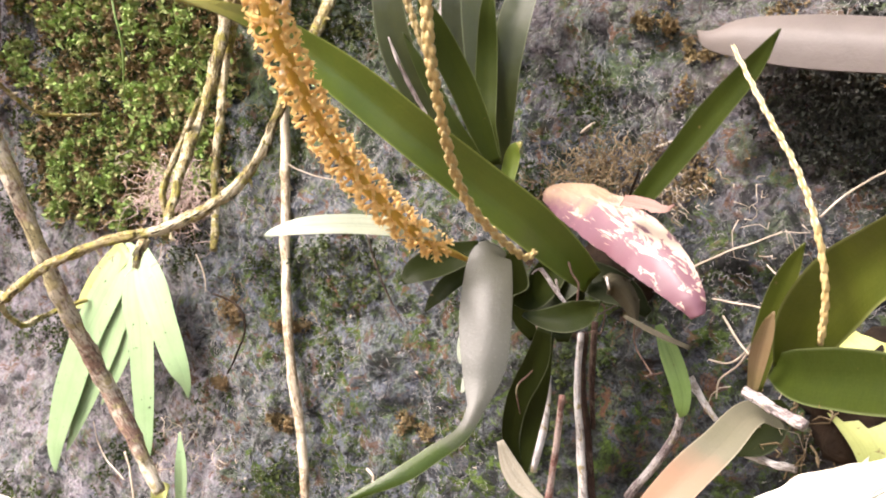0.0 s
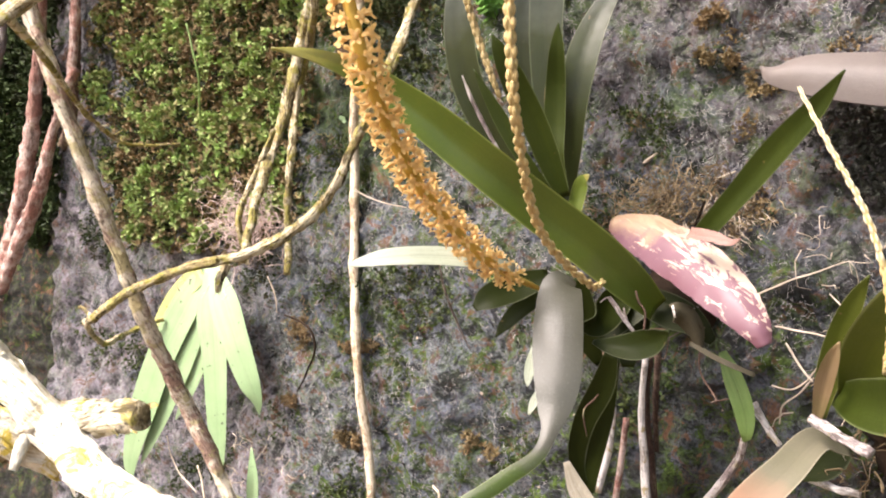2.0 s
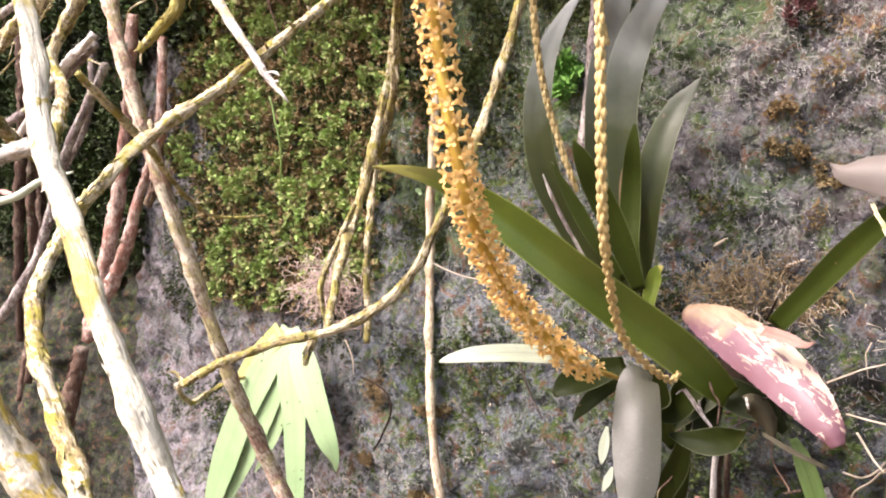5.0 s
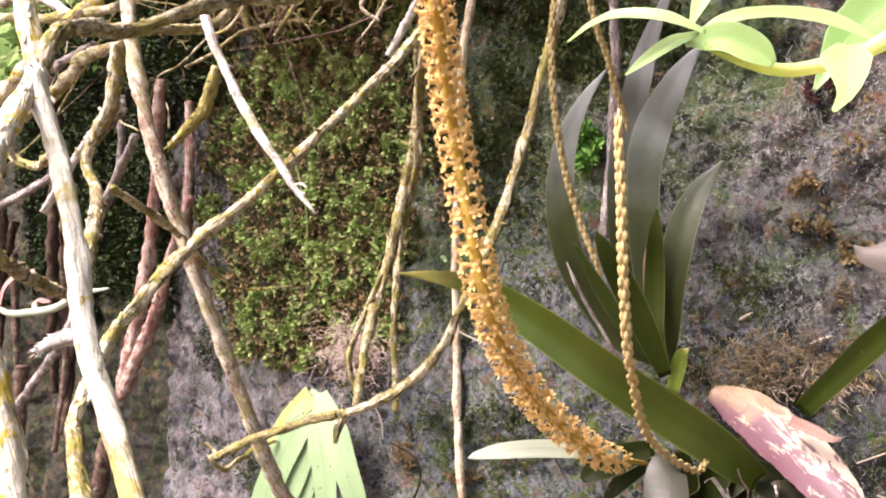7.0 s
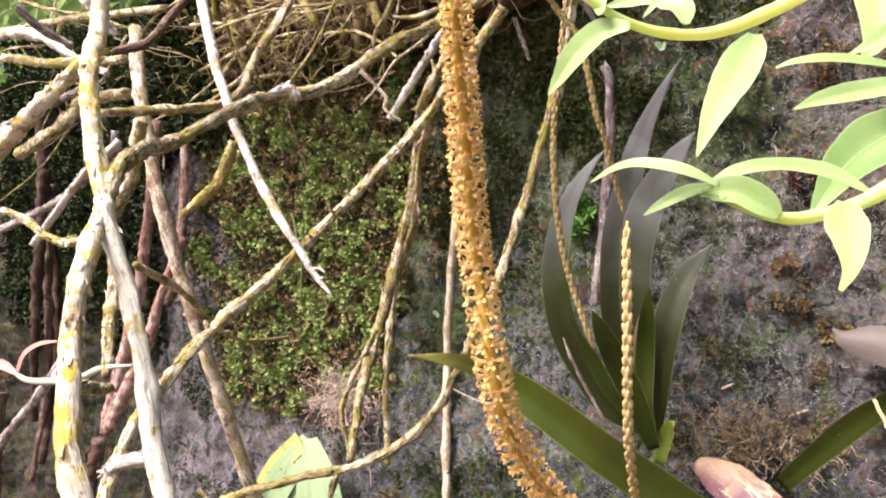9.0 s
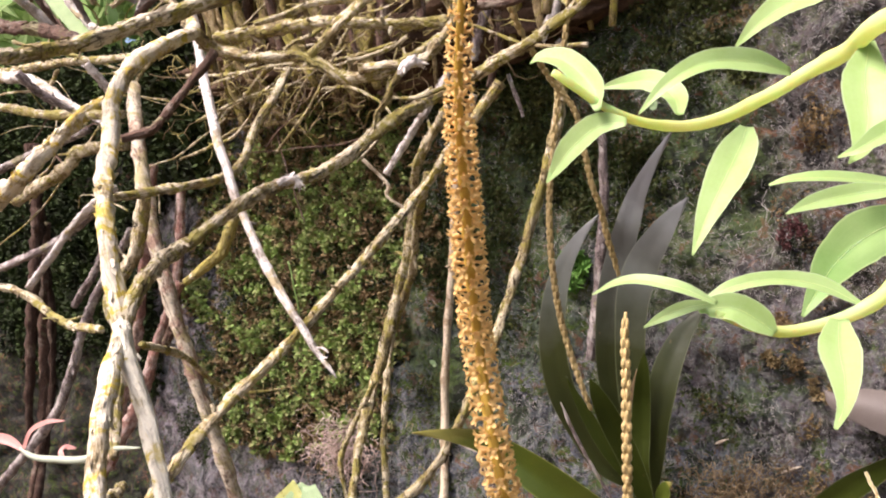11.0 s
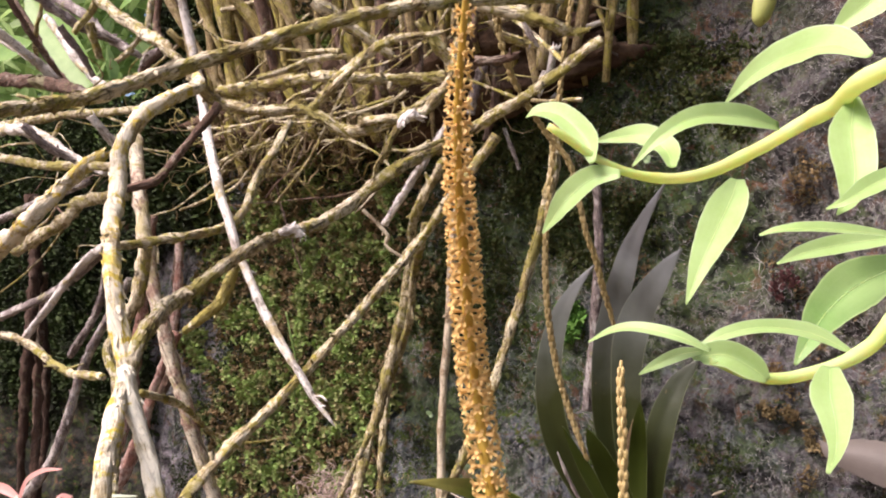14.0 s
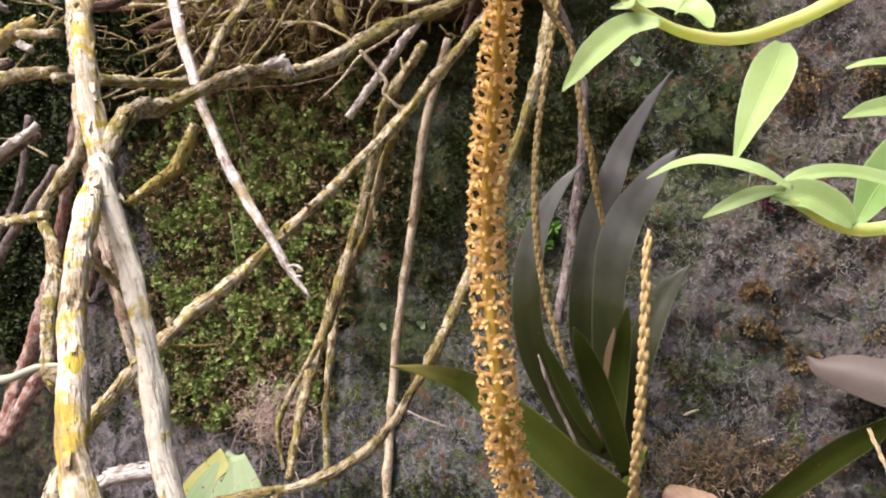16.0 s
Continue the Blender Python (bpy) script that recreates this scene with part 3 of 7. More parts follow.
def blade(bm, rows, face=(-0.25, -1.0, 0.25), fold=0.22, thick=0.0009, n=6, across=6, roll=(0.0, 0.0), ripple=0.0, seed=0, bend=1.4):
    """A leaf with thickness along rows of x, y, z, half width; face: the way its skin looks; fold: how far the edges rise."""
    pts = spline(rows, n)
    F = Vector(face).normalized()
    top, low, rib = [], [], []
    m = len(pts) - 1
    for i in range(m + 1):
        o = Vector(pts[i][:3])
        t = (Vector(pts[min(i + 1, m)][:3]) - Vector(pts[max(i - 1, 0)][:3])).normalized()
        side = t.cross(F)
        if side.length < 0.15:
            side = t.cross(Vector((0, 0, 1)))
        side.normalize()
        nrm = side.cross(t).normalized()
        a = radians(roll[0] + (roll[1] - roll[0]) * i / m)
        side, nrm = side * math.cos(a) + nrm * math.sin(a), nrm * math.cos(a) - side * math.sin(a)
        w = max(pts[i][3], 0.00015)
        ra, rb = [], []
        for k in range(across + 1):
            s = 2 * k / across - 1
            edge = 1.0 + (ripple * noise.noise(Vector((i * 0.7, s * 2, seed * 3.1))) if abs(s) > 0.9 else 0.0)
            lift = fold * w * (abs(s) ** bend) + ripple * w * 0.6 * noise.noise(Vector((i * 0.35 + seed, s * 1.3, 5.0)))
            p = o + side * (s * w * edge) + nrm * lift
            th = thick * (1 - 0.75 * s * s)
            ra.append(bm.verts.new(p + nrm * th * 0.5))
            rb.append(bm.verts.new(p - nrm * th * 0.5))
        top.append(ra)
        low.append(rb)
        rib.append((*(o + nrm * thick * 0.55), max(0.0001, w * 0.022)))
    for i in range(m):
        for k in range(across):
            bm.faces.new((top[i][k], top[i + 1][k], top[i + 1][k + 1], top[i][k + 1]))
            bm.faces.new((low[i][k], low[i][k + 1], low[i + 1][k + 1], low[i + 1][k]))
        bm.faces.new((top[i][0], low[i][0], low[i + 1][0], top[i + 1][0]))
        bm.faces.new((top[i][-1], top[i + 1][-1], low[i + 1][-1], low[i][-1]))
        for row in (top, low):
            for k in (0, -1):
                bm.edges.get((row[i][k], row[i + 1][k])).smooth = False
    for k in range(across):
        bm.faces.new((top[0][k], top[0][k + 1], low[0][k + 1], low[0][k]))
        bm.faces.new((top[-1][k], low[-1][k], low[-1][k + 1], top[-1][k + 1]))
    uv = bm.loops.layers.uv.new("along")
    where = {}
    for i in range(m + 1):
        for k in range(across + 1):
            where[top[i][k]] = where[low[i][k]] = (k / across, i / m)
    for f in bm.faces:
        for c in f.loops:
            c[uv].uv = where[c.vert]
    return rib


def leaf_part(parent, rows, mat, label="", name="leaf", rib=None, **kw):
    bm = bmesh.new()
    line = blade(bm, rows, **kw)
    ob = part(name, bm, mat, parent, label)
    if rib:
        bm = bmesh.new()
        tube(bm, line[1:-2:2], 5, 2, 0.0)
        me = link("midrib", bm, rib)
        me.parent = ob
        me.matrix_parent_inverse = Matrix.Translation(parent.location).inverted() @ Matrix.Translation(parent.location)
    return ob


def spurs(rows, count, length, seed):
    """Rows for short broken side twigs standing on a stick."""
    rng = random.Random(seed)
    fr = frames(spline(rows, 7))
    rad = spline(rows, 7)[:, 3]
    res = []
    for _ in range(count):
        k = rng.randrange(3, len(fr) - 3)
        o, t, s, u = fr[k]
        a = rng.uniform(0, 6.28)
        d = (s * math.cos(a) + u * math.sin(a)) * 0.8 + t * rng.uniform(-0.5, 0.9)
        L = length * rng.uniform(0.4, 1.2)
        r = rad[k]
        b = o + d * L * 0.55
        c = o + d * L + Vector((0, 0, rng.uniform(-0.3, 0.1) * L))
        res.append([(*o, r * 0.5), (*b, r * 0.38), (*c, r * 0.2)])
    return res


def stick(name, rows, mat, label, category="branch", group="", twigs=0, twig_len=0.008, sides=9, lump=0.2, nodes=0.06, wobble=0.0007, seed=1, extra=(), flakes=70, crust=None):
    """A branch or root: a thing with its stem and its broken side twigs."""
    e = empty(name, rows[0][:3], label, category, group)
    bm = bmesh.new()
    tube(bm, rows, sides + 3, 20, lump, 240, wobble, seed, nodes, min(0.42, 0.08 + lump))
    part("stem", bm, mat, e)
    if flakes:
        rng = random.Random(seed * 7 + 1)
        pts = spline(rows, 12)
        fr = frames(pts)
        bm = bmesh.new()
        for _ in range(flakes * 2):
            k = rng.randrange(1, len(fr) - 1)
            o, t, s, u = fr[k]
            o, t = o + t * rng.uniform(0, 0.002), t * rng.choice((1, -1))
            a = rng.uniform(0, 6.28)
            d = s * math.cos(a) + u * math.sin(a)
            x = d.cross(t)
            r = pts[k][3]
            L, w = r * rng.uniform(0.35, 1.2), r * rng.uniform(0.12, 0.34)
            c = o + d * r * 0.9
            q = [c - x * w, c + x * w, c + t * L + x * w * 0.6 + d * L * rng.uniform(0.05, 0.35), c + t * L - x * w * 0.7 + d * L * rng.uniform(0.05, 0.35)]
            tip = bm.verts.new(c + t * L * 1.3 + d * L * rng.uniform(0.1, 0.5))
            v = [bm.verts.new(z) for z in q]
            low = bm.verts.new(c + t * L * 0.6 - d * r * 0.15)
            for f in ((v[0], v[1], v[2], v[3]), (v[3], v[2], tip), (v[1], v[0], low), (v[2], v[1], low), (v[0], v[3], low), (v[3], tip, low), (tip, v[2], low)):
                bm.faces.new(f)
        tagged(part("loose_bark", bm, crust or mat, e, smooth=False), kind="stuff")
    for r in [*spurs(rows, twigs, twig_len, seed), *extra]:
        bm = bmesh.new()
        tube(bm, r, 6, 4, 0.25, 300, 0.0002, seed + 3)
        part("side_twig", bm, mat, e)
    return e


def hairs(bm, starts, length, radius, rng, normal, sides=3, curl=0.6, steps=4):
    for o in starts:
        d = Vector((rng.gauss(0, 1), rng.gauss(0, 1), rng.gauss(0, 1))) + normal * 0.6
        d.normalize()
        L = length * rng.uniform(0.5, 1.4)
        rows, p = [], Vector(o)
        for k in range(steps):
            rows.append((*p, radius * (1 - 0.7 * k / steps)))
            d = (d + Vector((rng.gauss(0, curl), rng.gauss(0, curl), rng.gauss(0, curl)))).normalized()
            p = p + d * L / steps
        tube(bm, rows, sides, 1, 0.0)


# ---- rock face ----
def relief(u, z):
    """How far the rock stands out of its mean plane, in metres."""
    p = Vector((u, z, 0.0))
    d = 0.010 * noise.noise(p * 5.5) + 0.007 * noise.noise(p * 14 + Vector((3, 1, 0))) + (0.0055 + 0.005 * min(1.0, max(0.0, u * 8))) * noise.noise(p * 36) + 0.0044 * noise.noise(p * 90 + Vector((0, 7, 0)))
    d += 0.0018 * noise.noise(p * 220) - 0.014 * max(0.0, noise.noise(p * 31 + Vector((9, 2, 0))) - 0.3)
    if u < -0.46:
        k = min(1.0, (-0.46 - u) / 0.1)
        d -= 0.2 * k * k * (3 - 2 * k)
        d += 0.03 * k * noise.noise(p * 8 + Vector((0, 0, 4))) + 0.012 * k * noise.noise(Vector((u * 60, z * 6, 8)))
    # Unseen overhang above 1.9 m, stronger to the right, added to shade the rock.
    if z > 1.9:
        d += (0.5 + 0.5 * min(1.0, max(-0.4, u * 2.5))) * (z - 1.9) + 0.05 * noise.noise(p * 3)
    return d - 0.004


def rock_top(u):
    """The rock's upper edge: high over the plants, low where the green shows past it."""
    k = min(1.0, max(0.0, (-0.35 - u) / 0.08))
    return 3.0 - 1.2 * k * k * (3 - 2 * k)


def grid_axis(lo, hi, fine_lo, fine_hi, fine, coarse):
    return list(np.arange(lo, fine_lo, coarse)) + list(np.arange(fine_lo, fine_hi, fine)) + list(np.arange(fine_hi, hi + coarse, coarse))


def build_wall():
    us = grid_axis(-1.6, 2.0, -0.56, 0.42, 0.0032, 0.04)
    us = sorted({round(u, 4) for u in [*us, *np.arange(-1.2, -0.56, 0.009)]})
    zs = grid_axis(0.0, 3.0, 1.12, 1.92, 0.0032, 0.06)
    nu, nz = len(us), len(zs)
    verts, faces = [], []
    for u in us:
        top = rock_top(u) + 0.03 * noise.noise(Vector((u * 7, 3, 0)))
        for z in zs:
            zz = min(z, top)
            verts.append(tuple(on_wall(u, zz, relief(u, zz) - max(0.0, z - top) * 0.6)))
    for i in range(nu - 1):
        for j in range(nz - 1):
            a = i * nz + j
            faces.append((a, a + nz, a + nz + 1, a + 1))
    rim = [i * nz + nz - 1 for i in range(nu)]
    rim = [0] + [j for j in range(1, nz - 1)] + rim + [(nu - 1) * nz + j for j in range(nz - 2, -1, -1)]
    back = len(verts)
    for k in rim:
        v = Vector(verts[k])
        verts.append(tuple(v - WALL_N * 1.2))
    for k in range(len(rim) - 1):
        faces.append((rim[k], rim[k + 1], back + k + 1, back + k))
    faces.append(tuple(back + k for k in range(len(rim))))
    me = bpy.data.meshes.new("wall_rock")
    me.from_pydata(verts, [], faces)
    me.polygons.foreach_set("use_smooth", [True] * len(me.polygons))
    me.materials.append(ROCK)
    ob = new("wall_rock", me)
    tagged(ob, "grey weathered rock face with pale lichen and dark pits", "rock face", kind="structure")


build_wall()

bm = bmesh.new()
bmesh.ops.create_grid(bm, x_segments=60, y_segments=60, size=300)
for v in bm.verts:
    v.co.z = 0.02 * noise.noise(v.co * 0.4) - 0.01
g = link("ground", bm, SOIL)
tagged(g, "dark soil with leaf litter under the rock face", "ground", kind="structure")


def surface(u, z, lift=0.0):
    return on_wall(u, z, relief(u, z) + lift)


# ---- moss and lichen on the rock ----
TUFT_AT = (-0.011, 1.564)
def moss_amount(u, z):
    """Where moss grows: a broad cushion up the middle, thin cover near the clump."""
    n = noise.noise(Vector((u * 12, z * 12, 2.0))) * 0.75 + noise.noise(Vector((u * 34, z * 34, 9.0))) * 0.6
    a = 0.95 - abs((u + 0.265) / 0.125) ** 2 - max(0.0, (1.44 - z) / 0.03) - max(0.0, (u + 0.17) * 8 + (1.52 - z) * 3)
    b = 0.18 - abs((u + 0.07) / 0.13) ** 2 - max(0.0, (1.53 - z) / 0.05)
    d = -0.02 - abs((u - 0.06) / 0.1) ** 2 - max(0.0, (1.64 - z) / 0.06)
    return max(a, b, d) + n


def leaflets(name, mat, count, seed, size, test, label, category, span=(-0.42, 0.4), lobes=3, wide=(0.18, 0.4), out=1.0):
    rng = random.Random(seed)
    verts, faces = [], []
    made = 0
    while made < count:
        u, z = rng.uniform(*span), rng.uniform(1.15, 1.92)
        if not test(u, z, rng):
            continue
        made += 1
        o = surface(u, z, rng.uniform(0, size * 1.6))
        for _ in range(lobes):
            d = Vector((rng.gauss(0, 1), rng.gauss(0, 1), rng.gauss(0, 1))) + WALL_N * out + Vector((0, 0, 0.3))
            d.normalize()
            s = d.cross(Vector((rng.gauss(0, 1), rng.gauss(0, 1), rng.gauss(0, 1)))).normalized()
            L, w = size * rng.uniform(0.5, 1.3), size * rng.uniform(*wide)
            nn = d.cross(s)
            k = len(verts)
            verts += [tuple(o), tuple(o + d * L * 0.5 + s * w + nn * w * 0.4), tuple(o + d * L), tuple(o + d * L * 0.5 - s * w + nn * w * 0.4), tuple(o + d * L * 0.5 - nn * w * 0.2)]
            faces += [(k, k + 1, k + 4), (k + 1, k + 2, k + 4), (k + 2, k + 3, k + 4), (k + 3, k, k + 4)]
    me = bpy.data.meshes.new(name)
    me.from_pydata(verts, [], faces)
    me.materials.append(mat)
    tagged(new(name, me), label, category, kind="stuff")


def gap(u, z):
    return noise.noise(Vector((u * 46, z * 46, 15.0))) + 0.7 * noise.noise(Vector((u * 95, z * 95, 4.0)))


leaflets("moss", MOSS, 8000, 11, 0.005, lambda u, z, r: u < -0.13 + 0.04 * noise.noise(Vector((u * 30, z * 30, 6.0))) and moss_amount(u, z) > 0.3 + r.uniform(-0.35, 0.35) + max(0.0, z - 1.6) * 3.0 and gap(u, z) > r.uniform(-0.05, 0.35), "bright and olive green moss cushions on the rock", "moss", lobes=5, wide=(0.22, 0.5), out=0.6)
# Dark underlayer: darker moss, plus the shade between cushions put into its colour.
leaflets("deep_moss", MOSS_DEEP, 11000, 18, 0.0042, lambda u, z, r: moss_amount(u, z) > 0.15 + r.uniform(-0.3, 0.3), "dark moss under the brighter cushions, painting the shade between them", "moss")
leaflets("dry_moss", MOSS_BROWN, 6500, 12, 0.0046, lambda u, z, r: u < -0.12 and 0.05 < moss_amount(u, z) + r.uniform(-0.2, 0.2) and gap(u, z) < r.uniform(-0.3, 0.4), "brown dry moss among the green cushions", "moss", lobes=4, wide=(0.18, 0.45), out=0.6)
leaflets("olive_moss", MOSS_OLIVE, 4200, 17, 0.0036, lambda u, z, r: u > -0.13 and z > 1.5 and 0.1 < moss_amount(u, z) + r.uniform(-0.2, 0.2) and gap(u, z) < r.uniform(-0.3, 0.4), "dark olive moss scattered on the rock", "moss", lobes=4, wide=(0.18, 0.4), out=0.6)
leaflets("algae", MOSS_DEEP, 8000, 13, 0.0028, lambda u, z, r: u < 0.1 and noise.noise(Vector((u * 22, z * 22, 31.0))) > r.uniform(0.1, 0.5), "small specks of green growth on the rock", "moss")
# Moss in the recess is near black: the recess's shade is in its colour.
leaflets("shade_moss", MOSS_SHADE, 24000, 14, 0.009, lambda u, z, r: (u < -0.45 and z > 1.46 + 0.1 * noise.noise(Vector((u * 20, z * 4, 1.0))) or z > 1.64) and noise.noise(Vector((u * 9, z * 9, 3.0))) > r.uniform(-0.8, 0.05), "green moss in the recess at the rock's edge, darkened as shade", "moss", (-1.15, -0.36))
leaflets("dark_crust", CRUST_BLACK, 4000, 15, 0.0034, lambda u, z, r: ((u - 0.25) / 0.085) ** 2 + ((z - 1.465) / 0.045) ** 2 < r.uniform(0.2, 1.2), "blackish crust of dry moss on the rock", "moss")
leaflets("brown_crust", MOSS_BROWN, 3600, 16, 0.0022, lambda u, z, r: u > 0.02 and z > 1.42 and noise.noise(Vector((u * 26, z * 26, 71.0))) + 0.5 * noise.noise(Vector((u * 60, z * 60, 7.0))) > r.uniform(0.34, 0.6), "brown crusts of dry moss on the rock", "moss")


def lichen_fuzz():
    rng = random.Random(5)
    bm_v, bm_f = [], []
    n = 0
    while n < 76000:
        u, z = rng.uniform(-0.42, 0.36), rng.uniform(1.18, 1.85)
        if noise.noise(Vector((u * 15, z * 15, 50.0))) < rng.uniform(-0.6, 0.3) + 1.2 * max(0.0, u - 0.08) or moss_amount(u, z) > 0.45:
            continue
        # Pale threads thinned below the orchid, to stand in for the shade there.
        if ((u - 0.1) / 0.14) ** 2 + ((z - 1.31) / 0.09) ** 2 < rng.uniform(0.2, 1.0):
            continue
        n += 1
        p = surface(u, z, 0.0004)
        ang = rng.uniform(0, 6.28)
        L, w = rng.uniform(0.002, 0.006), rng.uniform(0.00004, 0.00009)
        for k in range(4):
            d = WALL_U * math.cos(ang) + Vector((0, 0, math.sin(ang))) + WALL_N * rng.uniform(-0.25, 0.35)
            s = d.cross(WALL_N).normalized() * w
            i = len(bm_v)
            if k == 0:
                bm_v += [tuple(p - s), tuple(p + s)]
                i += 2
            p = p + d * L / 4
            bm_v += [tuple(p - s), tuple(p + s)]
            bm_f.append((i - 2, i - 1, i + 1, i))
            ang += rng.gauss(0, 1.3)
    me = bpy.data.meshes.new("lichen")
    me.from_pydata(bm_v, [], bm_f)
    me.materials.append(LICHEN)
    tagged(new("lichen", me), "frosty white lichen threads on the rock", "lichen", kind="stuff")


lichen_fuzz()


def debris_patch(u, z, su, sz, count, seed, mat=DEBRIS, length=0.012, radius=0.0004, name="dry_root_mat", label="brown dry rootlets matted on the rock", lift=0.006, rise=0.0):
    rng = random.Random(seed)
    bm = bmesh.new()
    st = []
    for _ in range(count):
        a, b = rng.gauss(u, su), rng.gauss(z, sz)
        st.append(surface(a, b, abs(rng.gauss(0, lift)) + rise))
    hairs(bm, st, length, radius, rng, WALL_N * 0.3, 3, 0.8, 5)
    tagged(link(name, bm, mat), label, "roots", kind="stuff")


# ---- flower spikes ----
def floret_mesh():
    """One small open floret: a round throat and four narrow petals set crosswise; it looks along +z."""
    bm = bmesh.new()
    n = 8
    base = [bm.verts.new((0.24 * math.cos(6.2832 * k / n), 0.24 * math.sin(6.2832 * k / n), -0.8)) for k in range(n)]
    rim = [bm.verts.new((0.5 * math.cos(6.2832 * k / n), 0.5 * math.sin(6.2832 * k / n), 0.12)) for k in range(n)]
    lip = [bm.verts.new((0.3 * math.cos(6.2832 * k / n), 0.3 * math.sin(6.2832 * k / n), 0.34)) for k in range(n)]
    for k in range(n):
        j = (k + 1) % n
        bm.faces.new((base[k], base[j], rim[j], rim[k]))
        bm.faces.new((rim[k], rim[j], lip[j], lip[k]))
    bm.faces.new(lip)
    for m in (0.98, 2.16, 4.12, 5.3):
        d, x = Vector((math.cos(m), math.sin(m), 0)), Vector((-math.sin(m), math.cos(m), 0))
        rows = [(0.34, 0.26, 0.0), (0.66, 0.34, 0.16), (0.95, 0.3, 0.3), (1.17, 0.13, 0.52)]
        prev = None
        for r, w, z in rows:
            cur = [bm.verts.new(d * r + x * w + Vector((0, 0, z + 0.1))), bm.verts.new(d * r + Vector((0, 0, z - 0.04))), bm.verts.new(d * r - x * w + Vector((0, 0, z + 0.1)))]
            if prev:
                bm.faces.new((prev[0], prev[1], cur[1], cur[0]))
                bm.faces.new((prev[1], prev[2], cur[2], cur[1]))
            prev = cur
    me = bpy.data.meshes.new("floret")
    bm.normal_update()
    bm.to_mesh(me)
    bm.free()
    me.materials.append(PETAL)
    return me


def flower_spike(rows):
    e = empty("flower_spike", rows[0][:3], "thick orange flower spike with rings of tiny open florets", "flower spike")
    stalk = [(x, y, z, max(r * 0.3, 0.0009)) for x, y, z, r in rows]
    bm = bmesh.new()
    tube(bm, stalk, 10, 10, 0.12, 300)
    part("rachis", bm, RACHIS, e, "ochre yellow rachis")
    pts = spline(rows, 40)
    fr = frames(pts)
    me = floret_mesh()
    rng = random.Random(3)
    run, nxt, turn, made = 0.0, 0.034, 0.0, 0
    rest_v, rest_f = [], []
    src_v = [v.co.copy() for v in me.vertices]
    src_f = [tuple(p.vertices) for p in me.polygons]
    for i in range(1, len(fr)):
        run += (fr[i][0] - fr[i - 1][0]).length
        if run < nxt:
            continue
        o, t, s, u = fr[i]
        r = pts[i][3]
        count = 6 if r > 0.004 else 5 if r > 0.0026 else 4
        nxt = run + (0.0046 if r > 0.004 else 0.0052 if r > 0.0026 else 0.0075)
        if r < 0.0014:
            count = 2
        turn += 0.5236 if count == 6 else 0.63
        for k in range(count):
            a = turn + 6.2832 * k / count + rng.uniform(-0.09, 0.09)
            d = (s * math.cos(a) + u * math.sin(a)).normalized()
            q = o + d * (r * 0.78) + t * rng.uniform(-0.0006, 0.0006)
            size = min(0.0023, 0.0003 + r * 0.3) * rng.uniform(0.88, 1.12)
            axis = (d + t * rng.uniform(-0.05, 0.2) + Vector((rng.gauss(0, 0.07), rng.gauss(0, 0.07), rng.gauss(0, 0.07)))).normalized()
            side = t.cross(axis).normalized()
            up = axis.cross(side)
            turned = Matrix((side, up, axis)).transposed().to_4x4()
            m = Matrix.Translation(q) @ turned @ Matrix.Rotation(rng.gauss(0, 0.12), 4, "Z") @ Matrix.Diagonal((size, size, size * 1.1, 1))
            made += 1
            if made <= 300:
                f = new("floret", me)
                f.parent = e
                f.matrix_parent_inverse = Matrix.Translation(e.location).inverted()
                f.matrix_basis = m
            else:
                b = len(rest_v)
                rest_v += [tuple(m @ v) for v in src_v]
                rest_f += [tuple(j + b for j in p) for p in src_f]
            ped = o + d * (r * 0.3)
            b = len(rest_v)
            w = t * size * 0.22
            x = d.cross(t).normalized() * size * 0.22
            rest_v += [tuple(ped + w), tuple(ped - w + x), tuple(ped - w - x), tuple(q + w), tuple(q - w + x), tuple(q - w - x)]
            rest_f += [(b, b + 1, b + 4, b + 3), (b + 1, b + 2, b + 5, b + 4), (b + 2, b, b + 3, b + 5)]
    rm = bpy.data.meshes.new("spike_tip")
    rm.from_pydata(rest_v, [], rest_f)
    rm.materials.append(PETAL)
    ob = new("spike_tip", rm)
    ob.parent = e
    ob.matrix_parent_inverse = Matrix.Translation(e.location).inverted()
    tagged(ob, "small florets and their stalks", kind="stuff")


flower_spike([(0.0134, 0.3843, 1.3939, 0.003), (-0.0122, 0.3359, 1.4075, 0.007), (-0.0372, 0.294, 1.4356, 0.00725), (-0.0508, 0.2511, 1.4709, 0.007), (-0.0599, 0.2379, 1.5248, 0.0065), (-0.0626, 0.2037, 1.5696, 0.006), (-0.0622, 0.1587, 1.6039, 0.0042), (-0.0564, 0.1181, 1.6427, 0.0022)])


